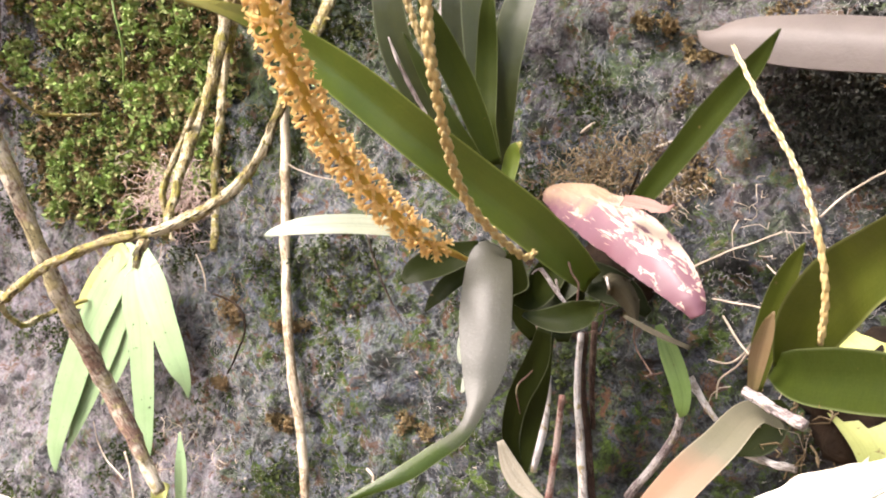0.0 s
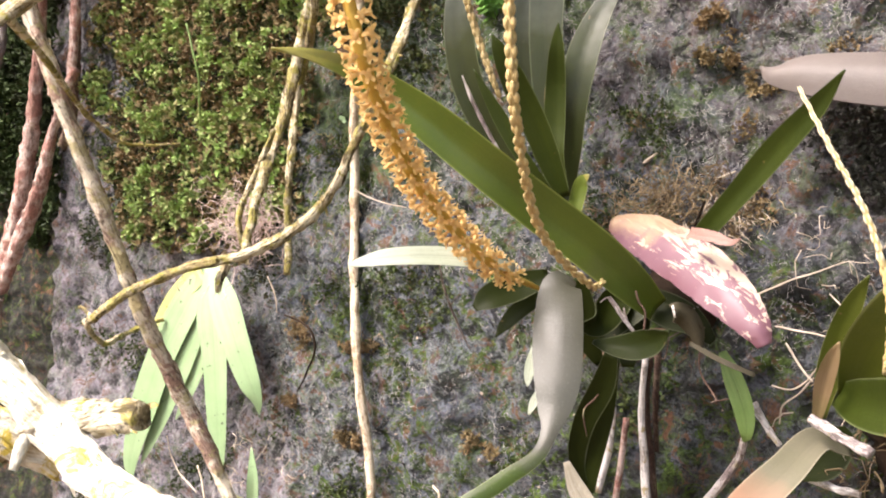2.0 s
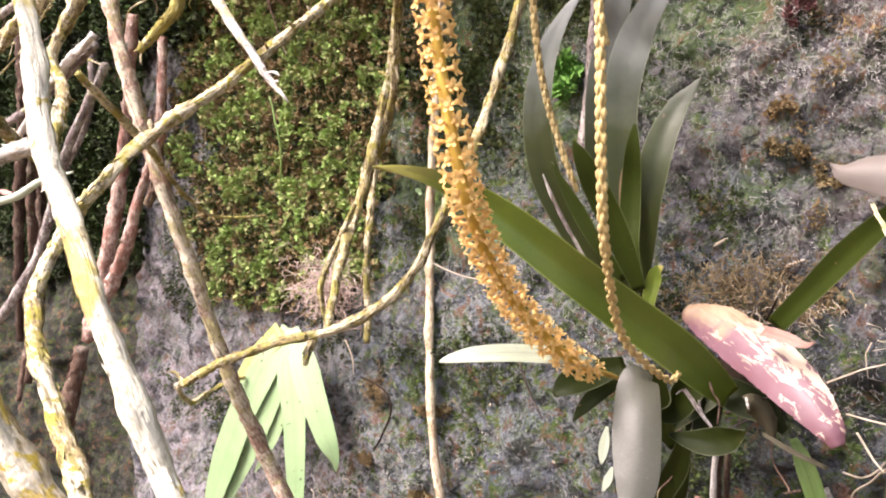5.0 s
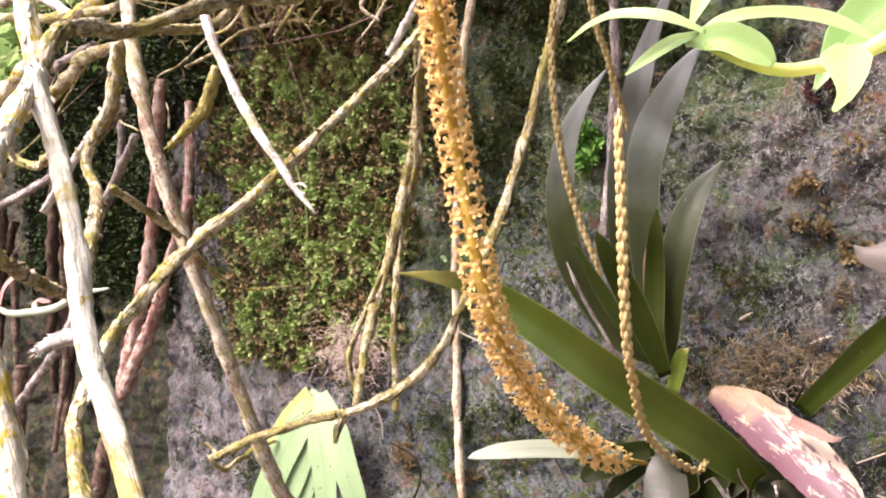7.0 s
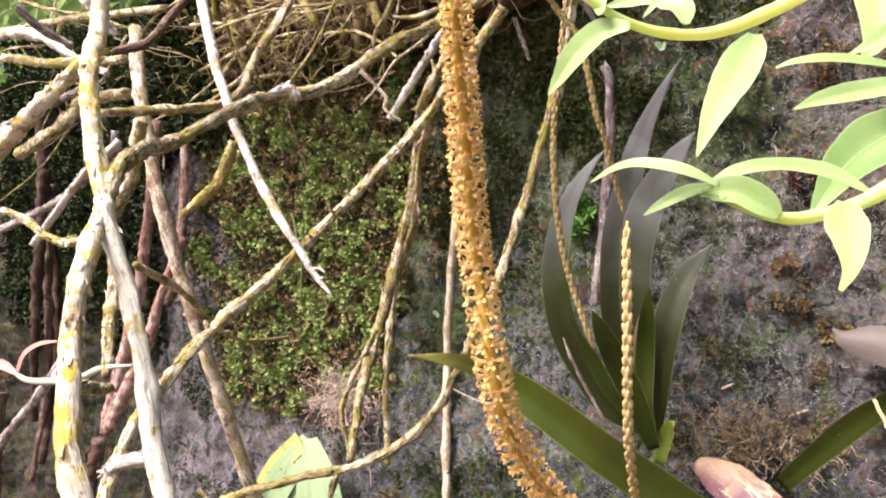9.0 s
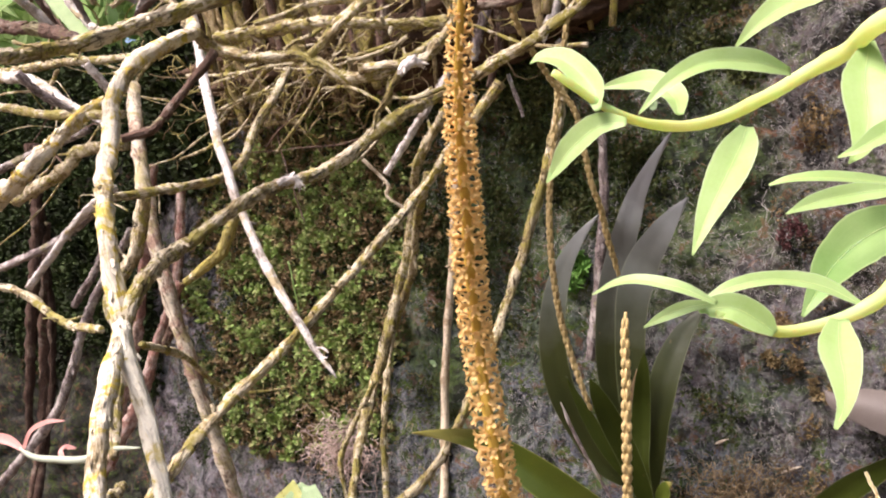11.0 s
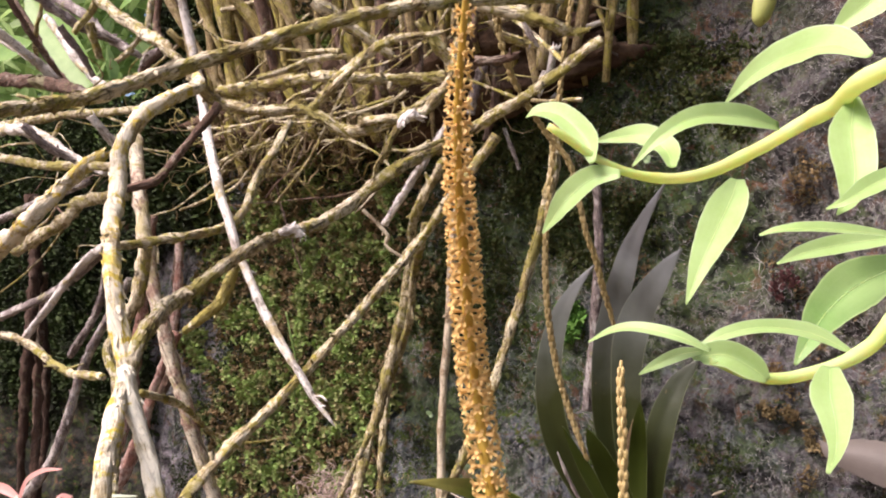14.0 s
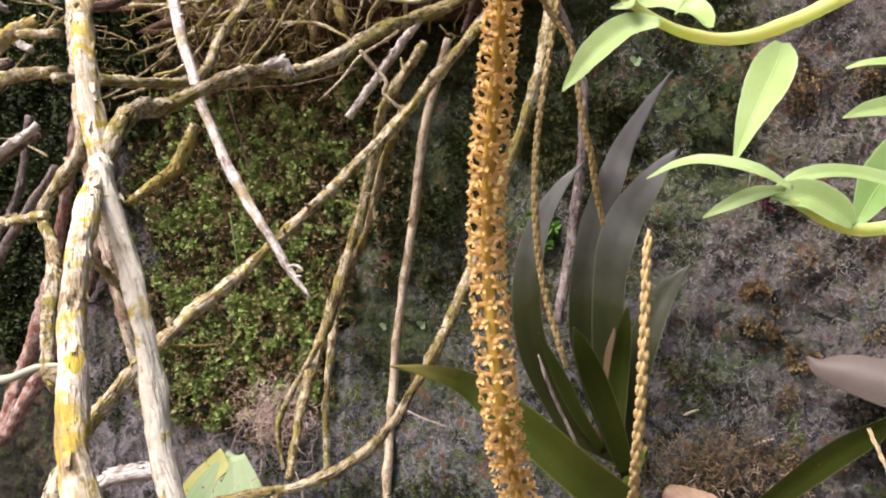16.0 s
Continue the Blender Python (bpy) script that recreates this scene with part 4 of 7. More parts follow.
def bud_spike(rows, mat, label, step=0.0034, size=0.62, seed=0, core=0.62, low=None):
    """A slender spike covered with two winding rows of small closed buds."""
    e = empty("bud_spike", rows[0][:3], label, "flower spike", "slender bud spikes")
    bm = bmesh.new()
    tube(bm, [(x, y, z, r * core) for x, y, z, r in rows], 7, 8, 0.08, 300)
    part("rachis", bm, low or mat, e)
    pts = spline(rows, 30)
    fr = frames(pts)
    rng = random.Random(seed)
    bm = bmesh.new()
    tube(bm, [(0, 0, -0.9, 0.1), (0.12, 0, -0.35, 0.8), (0.2, 0, 0.35, 0.85), (0.3, 0, 0.95, 0.35), (0.36, 0, 1.15, 0.08)], 6, 2, 0.0)
    bud = bpy.data.meshes.new("bud")
    bm.normal_update()
    bm.to_mesh(bud)
    bm.free()
    bud.materials.append(mat)
    bud.polygons.foreach_set("use_smooth", [True] * len(bud.polygons))
    ripe = bud
    if low:
        ripe = bud.copy()
        ripe.materials[0] = low
    run, nxt, k = 0.0, 0.004, 0
    for i in range(1, len(fr)):
        run += (fr[i][0] - fr[i - 1][0]).length
        if run < nxt:
            continue
        o, t, s, u = fr[i]
        r = pts[i][3]
        nxt = run + step * rng.uniform(0.9, 1.1)
        k += 1
        for j in range(3):
            a = k * 1.05 + j * 2.094
            d = s * math.cos(a) + u * math.sin(a)
            m = Matrix((d, t.cross(d), t)).transposed().to_4x4()
            f = new("bud", ripe if i < len(fr) * (0.45 + rng.uniform(-0.08, 0.08)) else bud)
            f.parent = e
            f.matrix_parent_inverse = Matrix.Translation(e.location).inverted()
            f.matrix_basis = Matrix.Translation(o + d * r * 0.62) @ m @ Matrix.Diagonal((r * size, r * size, step * 0.62, 1))


bud_spike([(-0.0159, 0.3453, 1.7226, 0.0012), (-0.0193, 0.3549, 1.6992, 0.0013), (-0.0218, 0.3634, 1.6746, 0.0014), (-0.0249, 0.3714, 1.6462, 0.0014), (-0.0287, 0.3783, 1.6014, 0.0015), (-0.0286, 0.382, 1.575, 0.0016), (-0.0262, 0.387, 1.552, 0.0016), (-0.0222, 0.392, 1.531, 0.0016), (-0.0165, 0.395, 1.512, 0.0016), (-0.01, 0.396, 1.4935, 0.0014), (-0.006, 0.398, 1.484, 0.001)], BUD, "slender ochre bud spike hanging behind the flower spike", seed=1)
bud_spike([(-0.059, 0.3223, 1.7352, 0.0017), (-0.0496, 0.3382, 1.6853, 0.0016), (-0.0311, 0.3612, 1.6573, 0.0015), (-0.0173, 0.3667, 1.6404, 0.0015), (-0.012, 0.3694, 1.6209, 0.0015), (-0.0075, 0.3732, 1.6021, 0.0015), (-0.0027, 0.3781, 1.5905, 0.0016), (0.0015, 0.3848, 1.5758, 0.0016), (0.0057, 0.3908, 1.5639, 0.0014), (0.0077, 0.3929, 1.557, 0.001)], BUD, "slender hanging ochre bud spike with a bare tip", seed=2)
bud_spike([(-0.0063, 0.2431, 1.5362, 0.0009), (-0.0066, 0.2437, 1.5275, 0.0014), (-0.0061, 0.245, 1.5134, 0.0016), (-0.0058, 0.2464, 1.4935, 0.0017), (-0.0051, 0.251, 1.4737, 0.0017), (-0.0025, 0.265, 1.4494, 0.0017), (0.0076, 0.3077, 1.4183, 0.0017), (0.0306, 0.3511, 1.3976, 0.0015), (0.0391, 0.3693, 1.3995, 0.0013)], BUD_TAN, "slender upright ochre bud spike from the plant base", seed=3)
bud_spike([(0.1353, 0.3179, 1.3658, 0.00145), (0.1328, 0.3077, 1.3845, 0.0014), (0.128, 0.3024, 1.405, 0.00134), (0.121, 0.3009, 1.4251, 0.00124), (0.1094, 0.3022, 1.4483, 0.00108), (0.0999, 0.3057, 1.47, 0.0008)], BUD_PALE, "cream bud spike bending over with a white tip", 0.003, 0.5, seed=4, core=0.78, low=BUD_TAN)


# ---- the orchid in the middle ----
def plant(name, at, label, leaves, group=""):
    e = empty(name, at, label, "orchid plant", group)
    for rows, mat, lab, kw in leaves:
        leaf_part(e, rows, mat, lab, **kw)
    return e


orchid = plant("orchid_plant", surface(0.1, 1.39, 0.02), "orchid with long olive strap leaves rooted on the rock", [
    ([(0.0645, 0.3909, 1.3862, 0.0058), (0.0508, 0.3775, 1.3977, 0.0085), (0.0345, 0.3643, 1.4105, 0.0097), (0.012, 0.3512, 1.4264, 0.0096), (-0.0093, 0.3369, 1.4417, 0.0089), (-0.0316, 0.3272, 1.4588, 0.0083), (-0.0489, 0.3219, 1.4706, 0.007), (-0.0615, 0.3163, 1.478, 0.0051), (-0.0765, 0.3044, 1.4823, 0.0026), (-0.0904, 0.2979, 1.4838, 0.0004)], LEAF_LONG, "long glossy green strap leaf", dict(fold=0.4, thick=0.0024, n=8, bend=1.5, across=10)),
    ([(0.0851, 0.3843, 1.42, 0.0045), (0.0956, 0.3695, 1.4356, 0.00518), (0.1065, 0.351, 1.4528, 0.00582), (0.115, 0.3305, 1.4666, 0.00442), (0.1196, 0.3147, 1.478, 0.0005)], LEAF_DARK, "narrow upright green leaf", dict(fold=0.35, thick=0.0016, n=8)),
    ([(0.0225, 0.3567, 1.4007, 0.0039), (0.0186, 0.3525, 1.3972, 0.0084), (0.0169, 0.3427, 1.3865, 0.0099), (0.0157, 0.3339, 1.3736, 0.0101), (0.0152, 0.3272, 1.3612, 0.0091), (0.0138, 0.323, 1.3509, 0.0066), (0.0116, 0.3187, 1.3427, 0.0033), (0.0066, 0.3139, 1.3345, 0.0027), (-0.0039, 0.3101, 1.3279, 0.0031), (-0.0153, 0.3061, 1.3215, 0.0029), (-0.0337, 0.303, 1.3139, 0.0007)], LEAF_TURNED, "hanging leaf, grey on top, green at its end", dict(fold=-0.1, thick=0.0012, n=8)),
    ([(-0.0009, 0.3435, 1.4046, 0.00175), (-0.018, 0.3364, 1.4081, 0.00343), (-0.0348, 0.3327, 1.4093, 0.00382), (-0.0513, 0.33, 1.4086, 0.00337), (-0.062, 0.3308, 1.4065, 0.0019), (-0.0666, 0.3313, 1.405, 0.0005)], LEAF_PALE, "pale silvery leaf seen edge on", dict(fold=0.15, thick=0.0012)),
    ([(0.0165, 0.3915, 1.4002, 0.00374), (0.0015, 0.3891, 1.3953, 0.00694), (-0.0108, 0.3849, 1.3904, 0.00613), (-0.0176, 0.3832, 1.3856, 0.00171)], LEAF_OLIVE_SHADED, "", dict(fold=0.25, thick=0.0012)),
    ([(0.0167, 0.3973, 1.3927, 0.00253), (0.004, 0.3934, 1.3852, 0.00426), (-0.0035, 0.3922, 1.3778, 0.003), (-0.0079, 0.389, 1.3725, 0.0005)], LEAF_OLIVE_SHADED, "", dict(fold=0.25, thick=0.0012)),
    ([(0.032, 0.3512, 1.3739, 0.00095), (0.0386, 0.3454, 1.3726, 0.0036), (0.0458, 0.3394, 1.3728, 0.0056), (0.0519, 0.3337, 1.3749, 0.0058), (0.0557, 0.3283, 1.3781, 0.0038), (0.0575, 0.3233, 1.3809, 0.00045)], LEAF_OLIVE_SHADED, "short boat-shaped green leaf", dict(fold=0.45, thick=0.0016, face=(0, -1, 0.35))),
    ([(0.0452, 0.3914, 1.3653, 0.00324), (0.0422, 0.3991, 1.3494, 0.0056), (0.0342, 0.4099, 1.3297, 0.00523), (0.0317, 0.4174, 1.3098, 0.00399), (0.0377, 0.4196, 1.2906, 0.00134)], LEAF_OLIVE_SHADED, "", dict(fold=0.3, thick=0.0012, roll=(0, 35))),
    ([(0.0476, 0.4016, 1.3619, 0.00307), (0.0446, 0.4094, 1.335, 0.00444), (0.0402, 0.418, 1.3097, 0.004), (0.0377, 0.4196, 1.2906, 0.0016)], LEAF_OLIVE_SHADED, "", dict(fold=0.2, thick=0.0012)),
    ([(0.0267, 0.4146, 1.3104, 0.00159), (0.0317, 0.4115, 1.298, 0.00446), (0.0379, 0.4077, 1.2898, 0.00416), (0.0464, 0.4024, 1.2849, 0.00103)], LEAF_GREY, "withered grey leaf end", dict(fold=0.2, thick=0.001)),
    ([(0.0811, 0.3737, 1.3693, 0.00129), (0.0789, 0.3723, 1.3768, 0.00385), (0.0749, 0.3711, 1.383, 0.0050), (0.0712, 0.3695, 1.3855, 0.00455), (0.0686, 0.3675, 1.3858, 0.00377)], LEAF_TAN, "folded brown-grey old leaf", dict(fold=-0.6, thick=0.001)),
    ([(0.096, 0.3952, 1.3662, 0.00176), (0.0999, 0.3928, 1.3552, 0.00426), (0.1042, 0.3901, 1.3406, 0.00448), (0.1052, 0.3895, 1.3303, 0.00298), (0.1049, 0.392, 1.3258, 0.00075)], LEAF_SHOOT, "light green drooping shoot", dict(fold=0.2, thick=0.0012)),
    ([(0.0761, 0.3722, 1.3718, 0.0008), (0.0875, 0.3652, 1.3653, 0.0012), (0.0998, 0.3575, 1.3599, 0.00091)], LEAF_TAN, "dry grey leaf sheath", dict(fold=0.4, thick=0.001)),
    ([(0.011, 0.4244, 1.3646, 0.0007), (0.0099, 0.425, 1.357, 0.00251), (0.0089, 0.4257, 1.35, 0.00223), (0.0083, 0.426, 1.3449, 0.00042)], LEAF_PALE, "torn pale leaf scrap", dict(fold=0.2, thick=0.0006)),
    ([(0.0137, 0.4227, 1.3443, 0.00055), (0.0116, 0.424, 1.3377, 0.00222), (0.0089, 0.4256, 1.331, 0.00056)], LEAF_PALE, "torn pale leaf scrap", dict(fold=0.2, thick=0.0006)),
    ([(0.03, 0.389, 1.4002, 0.00322), (0.0328, 0.3932, 1.3852, 0.00551), (0.0357, 0.3973, 1.3699, 0.00481), (0.041, 0.3998, 1.3595, 0.00204)], LEAF_OLIVE_SHADED, "", dict(fold=0.3, thick=0.0014)),
    ([(0.0523, 0.3987, 1.3952, 0.00635), (0.044, 0.3921, 1.3853, 0.0075), (0.037, 0.3847, 1.3794, 0.00613), (0.0291, 0.3778, 1.3786, 0.00169)], LEAF_OLIVE_SHADED, "", dict(fold=0.4, thick=0.0014, face=(-0.2, -1, -0.2))),
    ([(0.0381, 0.3978, 1.3697, 0.00376), (0.0466, 0.3975, 1.3793, 0.0075), (0.0568, 0.3963, 1.3873, 0.0075), (0.0656, 0.395, 1.3926, 0.00322)], LEAF_OLIVE_SHADED, "dark leaf base at the crown", dict(fold=0.3, thick=0.0016)),
    ([(0.0877, 0.3786, 1.3719, 0.00209), (0.0803, 0.3858, 1.3798, 0.0065), (0.0704, 0.393, 1.3849, 0.008), (0.0588, 0.4002, 1.3918, 0.00487)], LEAF_OLIVE_SHADED, "dark leaf base at the crown", dict(fold=0.35, thick=0.0016)),
    ([(0.0541, 0.4005, 1.358, 0.00272), (0.0543, 0.4015, 1.3685, 0.0075), (0.0565, 0.402, 1.3791, 0.0085), (0.0591, 0.4021, 1.3883, 0.00544)], LEAF_OLIVE_SHADED, "dark leaf base at the crown", dict(fold=0.3, thick=0.0016)),
])
leaf_part(orchid, [(0.0469, 0.4021, 1.4258, 0.00399), (0.0537, 0.392, 1.4228, 0.00857), (0.0627, 0.3782, 1.4173, 0.01127), (0.0746, 0.3555, 1.406, 0.01178), (0.084, 0.3379, 1.394, 0.00985), (0.0909, 0.3289, 1.3827, 0.00632), (0.0942, 0.3269, 1.3751, 0.00281)], PINK, "fleshy pink leaf with torn white patches", fold=-0.2, thick=0.0026, n=12, across=14, ripple=0.07, seed=4)
leaf_part(orchid, [(0.0718, 0.3525, 1.4191, 0.00234), (0.0754, 0.3444, 1.4179, 0.00251), (0.0798, 0.337, 1.4159, 0.00224), (0.0833, 0.3324, 1.4147, 0.00132), (0.0857, 0.3286, 1.4162, 0.00033)], LEAF_FLAP, "curled tan-pink leaf flap", fold=0.3, thick=0.0008, ripple=0.3, seed=7)
for rows, mat, lab in (([(0.0801, 0.3815, 1.4224, 0.00062), (0.0808, 0.374, 1.428, 0.00061), (0.0814, 0.3666, 1.4335, 0.00036)], SHADE_BLACK, "short black twig"), ([(0.1059, 0.3937, 1.3295, 0.00176), (0.1046, 0.3993, 1.3163, 0.00204), (0.0986, 0.4112, 1.3007, 0.0021), (0.088, 0.4237, 1.2815, 0.00203)], BARK_GREY, "grey root under the green shoot"), ([(0.0645, 0.4144, 1.3606, 0.0015), (0.0634, 0.419, 1.3359, 0.0016), (0.0655, 0.4231, 1.3081, 0.0021), (0.068, 0.4273, 1.2744, 0.0022)], BARK_WHITE, "bleached split stalk"), ([(0.0668, 0.4174, 1.3606, 0.0019), (0.0662, 0.424, 1.3359, 0.0021), (0.0692, 0.4281, 1.3081, 0.0026), (0.072, 0.4323, 1.2744, 0.0028)], CANE_BROWN, "brown hanging stalk"), ([(0.0723, 0.4229, 1.3652, 0.0016), (0.0719, 0.4278, 1.3353, 0.0015), (0.073, 0.4306, 1.3125, 0.0012)], CANE_BROWN, ""), ([(0.0502, 0.4236, 1.3395, 0.00162), (0.049, 0.4244, 1.3191, 0.00189), (0.0439, 0.4275, 1.2926, 0.00163)], BARK_WHITE, "bleached hanging root"), ([(0.0579, 0.4306, 1.3289, 0.00165), (0.0554, 0.4321, 1.3066, 0.00165), (0.0515, 0.4345, 1.2757, 0.00194)], BARK_RED, ""), ([(-0.0357, 0.418, 1.4069, 0.00048), (-0.0343, 0.4524, 1.3916, 0.00061), (-0.0283, 0.4722, 1.3732, 0.00063), (-0.0215, 0.4892, 1.3576, 0.00037)], BARK_GREY, "thin grey root"),
                       ([(0.04, 0.3626, 1.3919, 0.00086), (0.0428, 0.3621, 1.3881, 0.00098), (0.0469, 0.3611, 1.3817, 0.00086), (0.0515, 0.3599, 1.3754, 0.00061)], BARK_GREY, "dry grey split stalk with hooked ends"), ([(0.04, 0.3626, 1.3919, 0.00037), (0.0377, 0.3629, 1.3909, 0.00037), (0.0365, 0.363, 1.3897, 0.00025)], BARK_GREY, ""), ([(0.0461, 0.3616, 1.3877, 0.00037), (0.0465, 0.3614, 1.385, 0.00044), (0.0474, 0.3611, 1.3827, 0.00037)], BARK_GREY, ""), ([(0.0524, 0.371, 1.3946, 0.0005), (0.0538, 0.3706, 1.3897, 0.0005), (0.0563, 0.3699, 1.3856, 0.0005), (0.0563, 0.3697, 1.3812, 0.0005), (0.0555, 0.3694, 1.3758, 0.00038)], BARK_BROWN, "crooked thin rootlet"), ([(0.0688, 0.3676, 1.3858, 0.0026), (0.0683, 0.3677, 1.3857, 0.0028), (0.0679, 0.3678, 1.3856, 0.0022)], BARK_WHITE, "pale broken end of the old leaf")):
    bm = bmesh.new()
    tube(bm, rows, 8, 8, 0.2, 260, 0.0003)
    part("root", bm, mat, orchid, lab)
rng = random.Random(21)
for k in range(6):
    a, b = 0.1 + rng.uniform(-0.02, 0.035), 1.385 + rng.uniform(-0.02, 0.02)
    o = surface(a, b, 0.03 + rng.uniform(0, 0.03))
    rows = [(*o, 0.0005)]
    for _ in range(4):
        o = o + Vector((rng.gauss(0, 0.007), rng.gauss(0, 0.006), rng.uniform(-0.02, 0.002)))
        rows.append((*o, 0.0004))
    bm = bmesh.new()
    tube(bm, rows, 5, 5, 0.2)
    part("root", bm, [BARK_GREY, BARK_BROWN, BARK_BROWN][k % 3], orchid)
# Lump filling the hollow between leaf bases; its near-black colour paints the shade there.
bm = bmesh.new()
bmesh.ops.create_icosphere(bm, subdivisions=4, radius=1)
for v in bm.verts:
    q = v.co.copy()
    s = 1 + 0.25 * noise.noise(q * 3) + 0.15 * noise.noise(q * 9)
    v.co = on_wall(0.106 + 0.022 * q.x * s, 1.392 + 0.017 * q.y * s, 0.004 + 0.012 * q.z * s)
part("crown", bm, SHADE_BLACK, orchid, "root crown, near black with painted shade")

# ---- fan of dusky leaves above it ----
fan = plant("fan_orchid", surface(0.064, 1.432, 0.01), "fan of dusky grey-green sword leaves standing on the rock", [
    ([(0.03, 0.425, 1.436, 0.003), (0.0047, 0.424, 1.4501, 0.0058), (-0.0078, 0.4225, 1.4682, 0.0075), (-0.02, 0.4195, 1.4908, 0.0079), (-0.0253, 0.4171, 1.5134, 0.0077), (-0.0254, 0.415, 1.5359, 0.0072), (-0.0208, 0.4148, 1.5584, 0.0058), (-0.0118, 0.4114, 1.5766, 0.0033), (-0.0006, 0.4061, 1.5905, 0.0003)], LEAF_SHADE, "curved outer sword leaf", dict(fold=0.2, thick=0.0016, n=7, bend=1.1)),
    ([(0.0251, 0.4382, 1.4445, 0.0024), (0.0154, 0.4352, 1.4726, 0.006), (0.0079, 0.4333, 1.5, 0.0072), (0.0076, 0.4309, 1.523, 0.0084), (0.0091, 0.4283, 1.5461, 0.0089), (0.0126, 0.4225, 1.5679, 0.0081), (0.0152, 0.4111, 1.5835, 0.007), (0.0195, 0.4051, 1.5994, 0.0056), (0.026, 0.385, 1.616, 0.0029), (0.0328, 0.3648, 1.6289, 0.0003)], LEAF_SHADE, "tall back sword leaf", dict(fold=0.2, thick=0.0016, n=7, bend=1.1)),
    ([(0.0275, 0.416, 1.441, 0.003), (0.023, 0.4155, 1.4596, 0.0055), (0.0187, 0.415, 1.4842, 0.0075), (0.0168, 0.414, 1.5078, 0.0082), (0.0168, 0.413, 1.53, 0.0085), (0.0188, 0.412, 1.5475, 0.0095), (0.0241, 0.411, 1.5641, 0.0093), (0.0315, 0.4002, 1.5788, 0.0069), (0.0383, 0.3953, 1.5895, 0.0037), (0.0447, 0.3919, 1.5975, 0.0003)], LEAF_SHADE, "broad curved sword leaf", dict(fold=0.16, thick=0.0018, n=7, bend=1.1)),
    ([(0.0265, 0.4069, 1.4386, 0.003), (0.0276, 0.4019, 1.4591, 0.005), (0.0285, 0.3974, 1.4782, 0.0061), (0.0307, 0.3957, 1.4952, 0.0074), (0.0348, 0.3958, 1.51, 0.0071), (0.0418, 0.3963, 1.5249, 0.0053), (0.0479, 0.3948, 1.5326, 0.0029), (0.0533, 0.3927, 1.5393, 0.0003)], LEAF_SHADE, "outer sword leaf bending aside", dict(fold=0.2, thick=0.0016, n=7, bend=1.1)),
    ([(0.0238, 0.4001, 1.4381, 0.003), (0.0198, 0.397, 1.4549, 0.0043), (0.0196, 0.3969, 1.4719, 0.0051), (0.0199, 0.3941, 1.4888, 0.0048), (0.0198, 0.3882, 1.5031, 0.0037), (0.02, 0.3859, 1.5112, 0.0019), (0.0202, 0.3847, 1.5157, 0.0003)], LEAF_DARK, "short upright olive leaf", dict(fold=0.3, thick=0.0014)),
    ([(0.022, 0.3793, 1.4361, 0.003), (0.0158, 0.3757, 1.4511, 0.0051), (0.0093, 0.3717, 1.4662, 0.0058), (0.0025, 0.3674, 1.4792, 0.0059), (-0.0036, 0.3624, 1.4909, 0.0048), (-0.0076, 0.3599, 1.4987, 0.0028), (-0.0101, 0.3588, 1.5039, 0.0003)], LEAF_DARK, "short green front leaf", dict(fold=0.26, thick=0.0014)),
    ([(0.0189, 0.4178, 1.4408, 0.0018), (0.0047, 0.4156, 1.4591, 0.0032), (-0.0045, 0.4149, 1.475, 0.0037), (-0.0122, 0.4136, 1.4885, 0.0023), (-0.0187, 0.4128, 1.5009, 0.0003)], LEAF_DARK, "narrow green leaf", dict(fold=0.3, thick=0.0014)),
    ([(0.0236, 0.4149, 1.442, 0.003), (0.0206, 0.415, 1.4662, 0.0037), (0.0195, 0.414, 1.4898, 0.0036), (0.02, 0.412, 1.5055, 0.0003)], LEAF_RUST, "narrow brownish inner leaf", dict(fold=0.3, thick=0.0014)),
    ([(0.0279, 0.4021, 1.425, 0.003), (0.0319, 0.3996, 1.4425, 0.00362), (0.035, 0.3954, 1.4475, 0.00083)], LEAF_LONG, "small new leaf", dict(fold=0.3, thick=0.0014)),
])
bm = bmesh.new()
tube(bm, [(0.004, 0.3857, 1.439, 0.0007), (-0.0045, 0.3827, 1.453, 0.0008), (-0.0116, 0.38, 1.4654, 0.0009), (-0.0176, 0.3789, 1.4768, 0.0009), (-0.0233, 0.3772, 1.4902, 0.0004)], 9, 8, 0.35, groove=0.4)
part("old_stalk", bm, BARK_GREY, fan, "dry grey split stalk")
stick("aerial_root", [(-0.0008, 0.467, 1.5072, 0.00293), (0.004, 0.464, 1.5558, 0.00325), (0.0066, 0.4565, 1.6031, 0.0029), (0.0054, 0.4514, 1.6407, 0.00256), (0.003, 0.4528, 1.6487, 0.00245)], BARK_GREY, "pale grey root hanging behind the leaf fan", "root", "aerial roots", 3, 0.006)
debris_patch(0.102, 1.438, 0.018, 0.008, 480, 31, length=0.012, radius=0.00038, lift=0.012)
debris_patch(0.085, 1.425, 0.018, 0.008, 90, 32, lift=0.014)
debris_patch(0.125, 1.425, 0.02, 0.007, 80, 33, HAIR, 0.012, 0.0003, "pale_rootlets", "pale thin rootlets over the root crown", 0.01)

